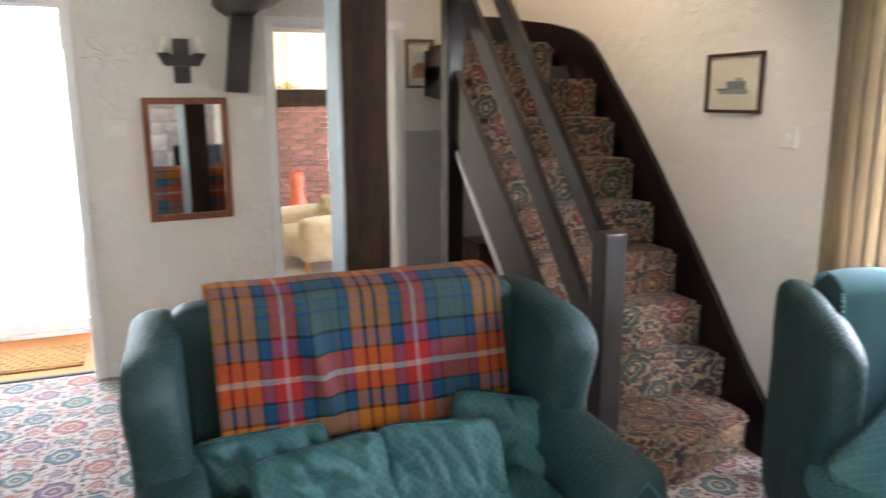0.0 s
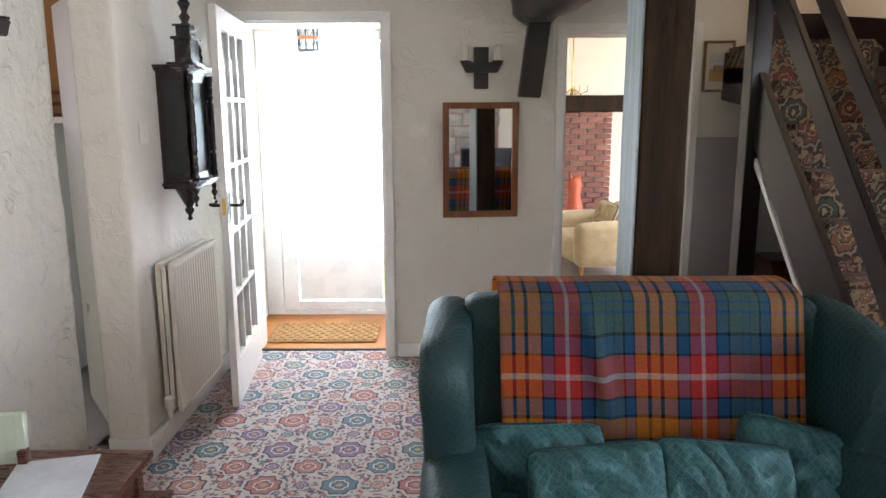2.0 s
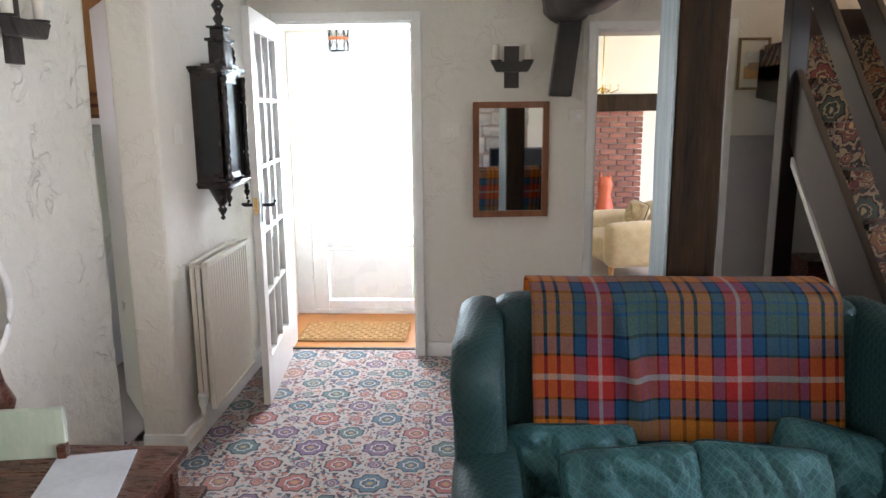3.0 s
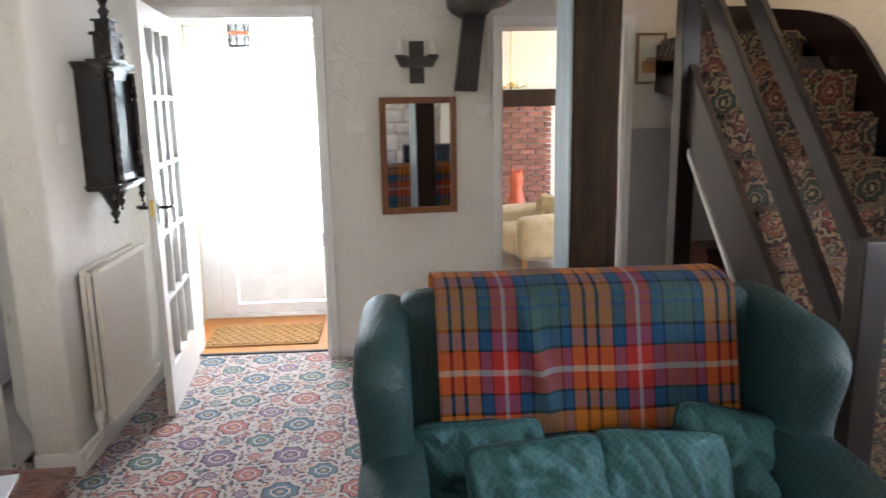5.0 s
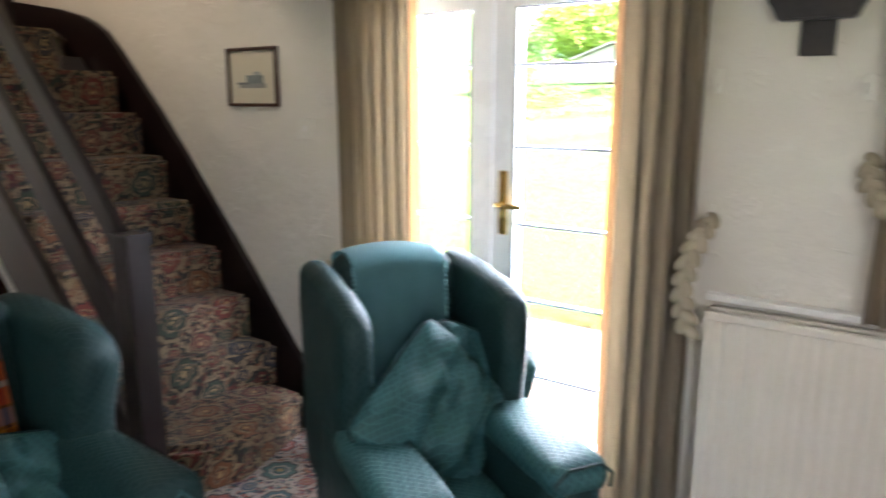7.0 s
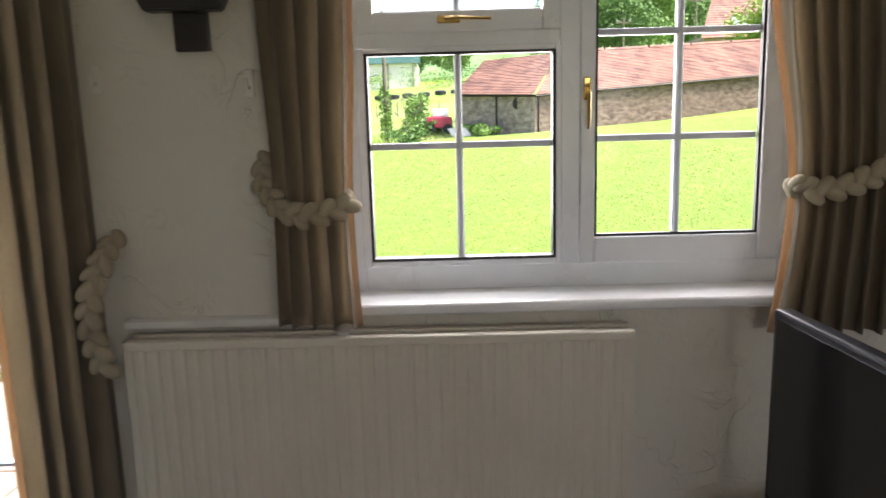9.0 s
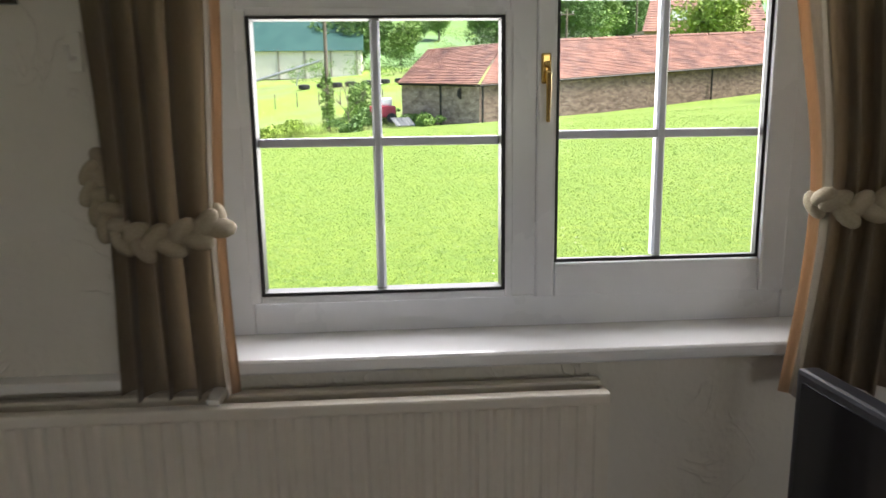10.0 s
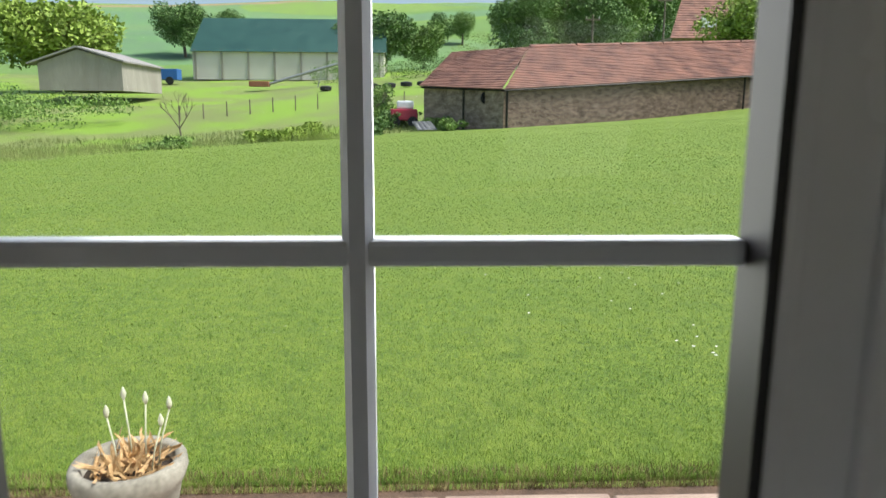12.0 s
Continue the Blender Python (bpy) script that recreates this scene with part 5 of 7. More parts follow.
for y, z in ((0.80, 1.54), (0.795, 1.15), (0.42, 1.52)):
    hk = thing("curtain_hook", (3.0, y, z), 0, "white plastic curtain hook on the wall", "hook", "curtain hooks")
    part("plate", box(-0.012, 0, -0.012, 0.012, -0.035, 0.035, 0.004), SWITCH, hk)
    part("peg", tube([(-0.01, 0, -0.01), (-0.035, 0, -0.015), (-0.04, 0, 0.01)], 0.005), SWITCH, hk)

# a low shelf board over the radiator
structure("trim_radiator_shelf", box(2.955, 3.0, 0.28, 0.78, 0.905, 0.925, 0.004), GLOSS_WHITE, "narrow white board above the radiator", "trim")

# ---- television ----


def television():
    ob = thing("television", (2.60, -1.05, 0.5), 0, "black flat television on its foot, seen from the edge", "television")
    ob.matrix_world = pose(2.378, -0.86, 0.44, 0, 0, 184)
    part("bezel", box(-0.40, 0.40, -0.02, 0.02, 0.05, 0.53, 0.008), BLACK_PLASTIC, ob)
    part("screen", box(-0.38, 0.38, -0.023, -0.0195, 0.075, 0.51), SCREEN, ob)
    part("foot", lathe([(0.16, 0), (0.15, 0.012), (0.03, 0.016), (0.03, 0.055)], 24), BLACK_PLASTIC, ob)
    return ob


television()


def tv_stand():
    ob = thing("television_stand", (2.35, -1.0, 0), 184, "dark wooden television stand", "cabinet")
    part("top", box(-0.5, 0.4, -0.22, 0.22, 0.41, 0.44, 0.005), MAHOGANY, ob)
    part("side", box(-0.48, -0.45, -0.2, 0.2, 0, 0.41), MAHOGANY, ob)
    part("side", box(0.35, 0.38, -0.2, 0.2, 0, 0.41), MAHOGANY, ob)
    part("shelf", box(-0.45, 0.35, -0.2, 0.2, 0.2, 0.22), MAHOGANY, ob)
    return ob


tv_stand()

# ---- side table ----


def side_table():
    ob = thing("side_table", (-0.62, 1.92, 0), 0, "dark mahogany side table with a lower shelf", "table")
    part("tabletop", box(-0.33, 0.33, -0.36, 0.34, 0.475, 0.50, 0.006), MAHOGANY, ob)
    part("apron", boxes([(-0.28, 0.28, -0.31, -0.29, 0.40, 0.475), (-0.28, 0.28, 0.27, 0.29, 0.40, 0.475), (-0.30, -0.28, -0.29, 0.27, 0.40, 0.475), (0.28, 0.30, -0.29, 0.27, 0.40, 0.475)]), MAHOGANY, ob)
    for x in (-0.29, 0.29):
        for y in (-0.30, 0.28):
            part("leg", box(x - 0.02, x + 0.02, y - 0.02, y + 0.02, 0, 0.475, 0.003), MAHOGANY, ob)
    part("shelf", box(-0.36, 0.37, -0.32, 0.36, 0.335, 0.355, 0.003), MAHOGANY, ob)
    return ob


side_table()
doc = thing("leaflet", (-0.50, 2.05, 0.50), 14, "plastic sleeve of white papers on the side table", "papers")
part("sheet", roughen(box(-0.11, 0.11, -0.15, 0.15, 0, 0.005, 0.001), 0.001, 8), surface("white_paper_sleeve", (0.40, 0.42, 0.44), (0.50, 0.52, 0.54), 5, 50, 0.2, 0.05), doc)
card = thing("folder", (-0.74, 2.17, 0.50), 8, "pale green marbled folder standing on the side table", "folder")
part("cover", box(-0.12, 0.12, -0.012, 0.012, 0, 0.15, 0.002), surface("pale_green_marbled_card", (0.34, 0.42, 0.30), (0.46, 0.52, 0.42), 14, 80, 0.5, 0.05, stretch=(1, 1, 0.3)), card)
part("rest", box(0.10, 0.125, -0.03, 0.0, 0, 0.045, 0.003), MAHOGANY, card, "small dark wooden rest")


def dressing_mirror():
    ob = thing("swing_mirror", (-0.88, 2.27, 0.50), 90, "oval swing mirror with a white rim on a turned dark stand", "mirror")
    part("stand", lathe([(0.075, 0), (0.07, 0.02), (0.03, 0.04), (0.04, 0.08), (0.055, 0.13), (0.03, 0.19), (0.018, 0.26), (0.024, 0.28)], 16), MAHOGANY, ob, "", True)
    rim = bmesh.new()
    tube([(0.12 * math.cos(a), 0, 0.43 + 0.16 * math.sin(a)) for a in [2 * math.pi * k / 32 for k in range(33)]], 0.012, 8, rim)
    part("rim", rim, GLOSS_WHITE, ob, "white oval rim", True)
    part("glass", prism([(0.115 * math.cos(a), 0.43 + 0.155 * math.sin(a)) for a in [2 * math.pi * k / 32 for k in range(32)]], 0.006, "y", -0.003), MIRROR, ob, "mirror glass")
    return ob


dressing_mirror()

# ---- kitchen beyond the doorway ----
structure("floor_kitchen", box(-3.3, -0.88, 3.3, 5.7, -0.1, 0.0), surface("grey_kitchen_floor", (0.28, 0.26, 0.24), (0.34, 0.32, 0.30), 5, 60, 0.5, 0.1), "plain grey kitchen floor", "floor")
structure("wall_kitchen", boxes([(-3.45, -3.3, 3.0, 5.8, 0, 2.3), (-3.3, -0.98, 5.7, 5.85, 0, 2.3), (-3.3, -1.72, 3.05, 3.3, 0, 2.3), (-1.72, -0.88, 3.17, 3.3, 2.02, 2.3), (-1.72, -1.12, 2.95, 3.05, 0, 2.3)]), SMOOTH, "cream kitchen walls", "wall")
kd = thing("door_kitchen", (-0.885, 3.29, 0), 0, "cream painted kitchen door standing ajar with a black latch", "door", "", "structure")
kd.matrix_world = pose(-0.885, 3.30, 0.006, 0, 0, 126.0)
part("door_leaf", box(0, 0.70, -0.035, 0, 0, 1.98, 0.003), GLOSS_WHITE, kd)
part("latch", boxes([(0.655, 0.675, -0.05, -0.036, 0.93, 1.06), (0.60, 0.70, -0.062, -0.05, 1.0, 1.012)], 0.002), IRON, kd, "black iron latch")
fridge = thing("fridge", (-1.80, 4.35, 0), 0, "white upright fridge in the kitchen", "fridge")
part("body", box(-0.28, 0.28, -0.29, 0.3, 0.02, 1.42, 0.01), UPVC, fridge)
part("door", box(-0.28, 0.28, -0.33, -0.295, 0.06, 0.95, 0.01), UPVC, fridge)
part("freezer_door", box(-0.28, 0.28, -0.33, -0.295, 0.96, 1.41, 0.01), UPVC, fridge)
wc = thing("wall_cupboard", (-1.80, 4.5, 1.46), 0, "orange pine wall cupboard above the fridge", "cupboard")
part("body", box(-0.5, 0.5, -0.2, 0.2, 0, 0.8, 0.003), PINE, wc)
part("door", boxes([(-0.49, -0.01, -0.222, -0.202, 0.16, 0.79), (0.01, 0.49, -0.222, -0.202, 0.16, 0.79)], 0.003), PINE, wc)
part("shelf_rail", boxes([(-0.5, 0.5, -0.25, -0.202, 0.0, 0.02), (-0.5, 0.5, -0.24, -0.202, 0.06, 0.08), (-0.5, 0.5, -0.25, -0.202, 0.12, 0.14)]), MIRROR_WOOD, wc, "red-brown plate rack rails")

# ---- sitting room beyond the north doorway ----
structure("floor_sitting_room", boxes([(0.7, 4.6, 4.78, 9.3, -0.1, 0.0), (1.275, 2.005, 4.5, 4.78, -0.1, 0.0)]), surface("beige_carpet", (0.40, 0.34, 0.28), (0.48, 0.42, 0.35), 4, 300, 0.95, 0.4), "plain beige carpet", "floor")
structure("wall_sitting_room", boxes([(0.55, 0.7, 4.78, 9.3, 0, 2.3), (4.6, 4.75, 4.78, 6.2, 0, 2.3), (4.6, 4.75, 7.4, 9.3, 0, 2.3), (4.6, 4.75, 6.2, 7.4, 0, 0.9), (4.6, 4.75, 6.2, 7.4, 2.0, 2.3), (0.7, 4.6, 9.15, 9.3, 0, 2.3)]), SMOOTH, "cream sitting room walls", "wall")


def armchair_beige():
    ob = thing("beige_armchair", (2.05, 6.75, 0), 0, "beige patterned armchair with a loose cushion", "armchair")
    ob.matrix_world = pose(2.0, 6.93, 0.0, 0, 0, -76) @ Matrix.Diagonal((1, 1, 0.86, 1))
    cloth = surface("beige_chenille", (0.42, 0.32, 0.17), (0.52, 0.42, 0.25), 14, 120, 0.9, 0.3, sheen=0.3)
    part("seat", soft_block(-0.3, 0.3, -0.35, 0.3, 0.15, 0.42, 0.06, 2, 0.02), cloth, ob, "", True)
    bk = soft_block(-0.32, 0.32, 0.0, 0.2, 0.0, 0.42, 0.08, 3, 0.02)
    for v in bk.verts:
        v.co.y += 0.2 * v.co.z
        v.co += Vector((0, 0.22, 0.28))
    part("backrest", bk, cloth, ob, "", True)
    for s in (-1, 1):
        part("armrest", soft_block(s * 0.37 - 0.08, s * 0.37 + 0.08, -0.36, 0.35, 0.14, 0.58, 0.07, 3, 0.02), cloth, ob, "", True)
        for y in (-0.3, 0.3):
            part("leg", lathe([(0.014, 0), (0.026, 0.15)], 10, (s * 0.36, y, 0)), PINE, ob, "turned orange wooden leg")
    return ob


armchair_beige()
cushion("cushion", (2.08, 6.92, 0.50), -20, 5, -76, 0.34, 0.30, 0.12, 9, "beige cushion on the beige armchair").children[0].data.materials[0] = MATS["beige_chenille"]


def cat_figure():
    ob = thing("cat_statue", (1.93, 7.85, 0.0), 0, "orange painted standing cat figure", "statue")
    b = lathe([(0.10, 0.0), (0.13, 0.1), (0.12, 0.3), (0.085, 0.48), (0.06, 0.58), (0.075, 0.66), (0.08, 0.70), (0.055, 0.76), (0.02, 0.78)], 16)
    for s in (-1, 1):
        lathe([(0.028, 0), (0.002, 0.07)], 8, (s * 0.045, 0, 0.745), b)
    part("figure", b, surface("orange_red_paint", (0.52, 0.10, 0.04), (0.62, 0.14, 0.06), 8, 60, 0.45, 0.05), ob, "", True)
    ob.matrix_world = pose(1.97, 7.9, 0.0)
    return ob


cat_figure()


def fireplace():
    ob = thing("fireplace", (2.0, 8.5, 0), 0, "red brick fireplace with a dark oak lintel", "fireplace", "", "structure")
    part("core", boxes([(-0.75, 0.43, 0.03, 0.6, 0, 1.45)]), surface("grey_mortar", (0.36, 0.33, 0.30), (0.45, 0.42, 0.38), 20, 120, 0.95, 0.5), ob)
    part("chimney_breast", boxes([(-0.75, 1.3, 0.0, 0.62, 1.63, 2.29)]), SMOOTH, ob)
    lint = box(-0.8, 0.62, -0.06, 0.3, 1.45, 1.63, 0.02)
    bmesh.ops.subdivide_edges(lint, edges=list(lint.edges), cuts=4, use_grid_fill=True)
    part("lintel", roughen(lint, 0.02, 4, 2), BEAM, ob, "dark oak lintel beam")
    return ob


FIRE = fireplace()
tagged(part("corbel", box(0.36, 0.52, 0.05, 0.3, 1.18, 1.45, 0.01), SMOOTH, FIRE), "white plaster corbel")
chand = thing("chandelier", (1.86, 7.6, 1.66), 0, "small brass chandelier with curved arms", "lamp")
for k in range(5):
    a = 2 * math.pi * k / 5
    part("arm", tube([(0.02 * math.cos(a), 0.02 * math.sin(a), 0.02), (0.08 * math.cos(a), 0.08 * math.sin(a), -0.03), (0.15 * math.cos(a), 0.15 * math.sin(a), 0.0), (0.15 * math.cos(a), 0.15 * math.sin(a), 0.05)], 0.006), BRASS, chand)
part("stem", lathe([(0.004, -0.05), (0.02, -0.02), (0.012, 0.02), (0.006, 0.06), (0.006, 0.64)], 10), BRASS, chand)
open_door = thing("door_sitting_room", (2.0, 4.78, 0), 0, "plain pine door standing open into the sitting room", "door", "", "structure")
open_door.matrix_world = pose(2.03, 4.80, 0.006, 0, 0, 90)
part("door_leaf", box(0, 0.72, -0.035, 0, 0, 1.91, 0.003), PINE, open_door)

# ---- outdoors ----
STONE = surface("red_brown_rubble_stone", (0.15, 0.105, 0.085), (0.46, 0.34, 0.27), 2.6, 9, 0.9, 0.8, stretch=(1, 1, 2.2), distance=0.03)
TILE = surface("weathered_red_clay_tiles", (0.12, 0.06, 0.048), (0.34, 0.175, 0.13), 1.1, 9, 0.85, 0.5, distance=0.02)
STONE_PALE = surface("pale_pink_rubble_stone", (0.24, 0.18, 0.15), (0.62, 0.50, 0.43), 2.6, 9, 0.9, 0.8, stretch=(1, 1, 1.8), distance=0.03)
LEAF = surface("spring_leaves", (0.08, 0.16, 0.03), (0.21, 0.34, 0.07), 1.2, 12, 0.7, 0.0)
LEAF_DARK = surface("dark_leaves", (0.055, 0.125, 0.03), (0.14, 0.25, 0.06), 1.0, 10, 0.75, 0.0)
LEAF_PALE = surface("yellow_green_leaves", (0.16, 0.26, 0.03), (0.32, 0.43, 0.07), 1.2, 12, 0.7, 0.0)
BARK = surface("grey_bark", (0.09, 0.07, 0.05), (0.18, 0.15, 0.12), 6, 40, 0.9, 0.4)


def ground_height(x, y):
    t = max(0.0, min(1.0, (x - 5.6) / 28.0))
    t = t * t * (3 - 2 * t) * 0.5 + t * 0.5
    yc = max(-40.0, min(18.0, y))
    z = -0.13 + t * (0.58 - 0.055 * yc)
    if x > 42:
        z += 0.092 * (min(x, 112) - 42)
    if x > 112:
        z += 0.165 * (min(x, 560) - 112)
        z += 5.0 * noise.noise(Vector((x / 90, y / 110, 0.3))) * min(1, (x - 112) / 60)
    if x > 44:
        z += 0.5 * noise.noise(Vector((x / 14, y / 14, 2.0))) * min(1, (x - 44) / 15)
    return z


def ground_material():
    m, t, p = nodes_of("grass_and_fields")
    v = coords(t)
    s = t.nodes.new("ShaderNodeSeparateXYZ")
    t.links.new(v, s.inputs[0])
    tuft = noise_tex(t, v, 34, 6, 0.7)
    patch = noise_tex(t, v, 0.55, 5, 0.6)
    fine = noise_tex(t, v, 160, 3)
    lawn = mixed(t, ramp(t, tuft, [(0.3, (0, 0, 0)), (0.72, (1, 1, 1))]), (0.075, 0.15, 0.018), (0.25, 0.36, 0.045))
    lawn = mixed(t, ramp(t, patch, [(0.4, (0, 0, 0)), (0.75, (0.8, 0.8, 0.8))]), lawn, (0.20, 0.28, 0.04))
    lawn = mixed(t, 1.0, lawn, ramp(t, fine, [(0.3, (0.6, 0.6, 0.6)), (0.7, (1.25, 1.25, 1.25))]), "MULTIPLY")
    clumps = noise_tex(t, v, 6.5, 6, 0.8)
    lawn = mixed(t, 1.0, lawn, ramp(t, clumps, [(0.34, (0.62, 0.72, 0.7)), (0.52, (1.0, 1.0, 1.0)), (0.68, (1.25, 1.15, 1.1))]), "MULTIPLY")
    rough = mixed(t, noise_tex(t, v, 0.6, 7, 0.7), (0.09, 0.15, 0.035), (0.25, 0.28, 0.09))
    rough = mixed(t, ramp(t, noise_tex(t, v, 0.16, 4), [(0.42, (0, 0, 0)), (0.6, (1, 1, 1))]), rough, (0.18, 0.31, 0.03))
    edge = math_node(t, "ADD", math_node(t, "ADD", s.outputs[0], math_node(t, "MULTIPLY", s.outputs[1], 0.93)), math_node(t, "MULTIPLY", noise_tex(t, v, 0.9, 3), 1.6))
    right = math_node(t, "LESS_THAN", s.outputs[1], -3.2)
    mown = math_node(t, "MAXIMUM", math_node(t, "LESS_THAN", edge, 41.5), math_node(t, "MULTIPLY", right, math_node(t, "LESS_THAN", s.outputs[0], 60.0)))
    near = mixed(t, mown, rough, lawn)
    strips = add(t, "ShaderNodeTexVoronoi", Scale=0.011)
    vs = coords(t, (1.6, 0.7, 0))
    t.links.new(vs, strips.inputs["Vector"])
    sc_ = t.nodes.new("ShaderNodeSeparateColor")
    t.links.new(strips.outputs["Color"], sc_.inputs[0])
    fields = ramp(t, sc_.outputs[0], [(0.0, (0.09, 0.20, 0.05)), (0.3, (0.10, 0.22, 0.10)), (0.5, (0.15, 0.26, 0.05)), (0.7, (0.08, 0.20, 0.12)), (0.93, (0.33, 0.20, 0.14))], True)
    fields = mixed(t, 0.35, fields, rough)
    t.links.new(mixed(t, math_node(t, "GREATER_THAN", s.outputs[0], 118.0), near, fields), p.inputs["Base Color"])
    p.inputs["Roughness"].default_value = 0.95
    bump(t, p, math_node(t, "ADD", tuft, math_node(t, "MULTIPLY", fine, 0.5)), 0.8, 0.03)
    return m


def spread(lo, hi, near, n):
    out = set()
    for i in range(n + 1):
        u = 2 * i / n - 1
        out.add(round(near + (hi - near) * u**3 if u > 0 else near + (near - lo) * u**3, 2))
    return sorted(out)


xs = sorted(set(spread(-500, 600, 10, 60)) | {float(v) for v in np.arange(5.6, 46, 1.2)} | {float(v) for v in np.arange(46, 180, 5)})
ys = sorted(set(spread(-500, 500, 0, 60)) | {float(v) for v in np.arange(-22, 22, 1.5)} | {float(v) for v in np.arange(-70, 70, 6)})
verts = [(x, y, ground_height(x, y)) for x in xs for y in ys]
ny = len(ys)
faces = [(i * ny + j, (i + 1) * ny + j, (i + 1) * ny + j + 1, i * ny + j + 1) for i in range(len(xs) - 1) for j in range(ny - 1)]
me = bpy.data.meshes.new("ground")
me.from_pydata(verts, [], faces)
me.shade_smooth()
me.materials.append(ground_material())
tagged(new("ground", me), "mown lawn running to rough meadow and green hill fields", "ground", "", "structure")


def blades(name, n, x0, x1, y0, y1, h, material, label, seed, where=None, widen=0.0, crowd=2.4):
    """Single grass blades as one mesh."""
    rng = np.random.default_rng(seed)
    vv, ff = [], []
    for x, y, a, k, l in zip(rng.uniform(0, 1, n) ** crowd * (x1 - x0) + x0, rng.uniform(y0, y1, n), rng.uniform(0, 6.28, n), rng.uniform(0.5, 1.0, n), rng.uniform(-0.6, 0.6, n)):
        if where and not where(x, y):
            continue
        y += (y - (y0 + y1) / 2) * widen * (x - x0)
        z = ground_height(x, y)
        w = 0.0022 + 0.0009 * (x - x0)
        w = min(w, 0.02)
        dx, dy = w * math.cos(a), w * math.sin(a)
        i = len(vv)
        vv += [(x - dx, y - dy, z - 0.004), (x + dx, y + dy, z - 0.004), (x + l * h * math.sin(a), y + l * h * math.cos(a), z + h * k)]
        ff.append((i, i + 1, i + 2))
    g = bpy.data.meshes.new(name)
    g.from_pydata(vv, [], ff)
    g.materials.append(material)
    return tagged(new(name, g), label, "grass", "", "stuff")


BLADE = surface("grass_blades", (0.175, 0.28, 0.04), (0.36, 0.46, 0.085), 11, 60, 0.7, 0.0)
DRY = surface("dry_grass_blades", (0.10, 0.075, 0.035), (0.32, 0.24, 0.12), 9, 60, 0.8, 0.0)
blades("lawn_grass", 210000, 5.56, 36.0, -6.0, 6.5, 0.019, BLADE, "short green lawn grass", 1, None, 0.15)
SHORT = surface("near_grass_blades", (0.095, 0.195, 0.026), (0.27, 0.39, 0.06), 14, 90, 0.7, 0.0)
blades("near_lawn_grass", 130000, 5.56, 30.0, -4.4, 3.8, 0.028, SHORT, "longer green grass on the near lawn", 6, None, 0.14, 4.5)
blades("lawn_edge_grass", 11000, 5.49, 5.68, -3.0, 4.5, 0.05, DRY, "dry grass along the lawn's edge", 2)
MEADOW = surface("meadow_grass_blades", (0.10, 0.17, 0.03), (0.28, 0.30, 0.10), 2, 30, 0.8, 0.0)
blades("meadow_grass", 26000, 27.0, 46.0, -3.4, 22.0, 0.34, MEADOW, "rough meadow grass beyond the lawn", 3, lambda x, y: x + 0.93 * y > 40.3)

# daisies
rng = random.Random(5)
dv, df = [], []
for cx, cy, r, n in ((9.4, -1.9, 0.5, 14), (8.2, -2.0, 0.4, 8), (14, -5, 1.2, 24), (18, 6.5, 1.2, 20), (24, -7, 1.5, 26), (7.3, -1.75, 0.25, 6), (12, 4.2, 0.8, 10), (30, -9, 1.6, 20)):
    for _ in range(n):
        x, y = cx + rng.gauss(0, r), cy + rng.gauss(0, r)
        z, s, i = ground_height(x, y) + 0.05, 0.011, len(dv)
        for k in range(6):
            dv.append((x + s * math.cos(k * 1.047), y + s * math.sin(k * 1.047), z))
        df.append(tuple(range(i, i + 6)))
g = bpy.data.meshes.new("daisies")
g.from_pydata(dv, [], df)
g.materials.append(plain("daisy_white", (0.8, 0.8, 0.76), 0.8))
tagged(new("daisies", g), "white daisies scattered over the lawn", "flowers", "", "stuff")

# paving along the house
bed = structure("pavement", boxes([(3.35, 5.5, -4, 6, -0.2, -0.125)]), surface("brown_soil_bed", (0.07, 0.045, 0.03), (0.14, 0.09, 0.06), 9, 60, 0.95, 0.8, distance=0.02), "pale pink stone paving along the house wall", "pavement")
SLAB = surface("pale_pink_paving_stone", (0.29, 0.205, 0.165), (0.42, 0.32, 0.26), 5, 60, 0.9, 0.4, vary=0.25)


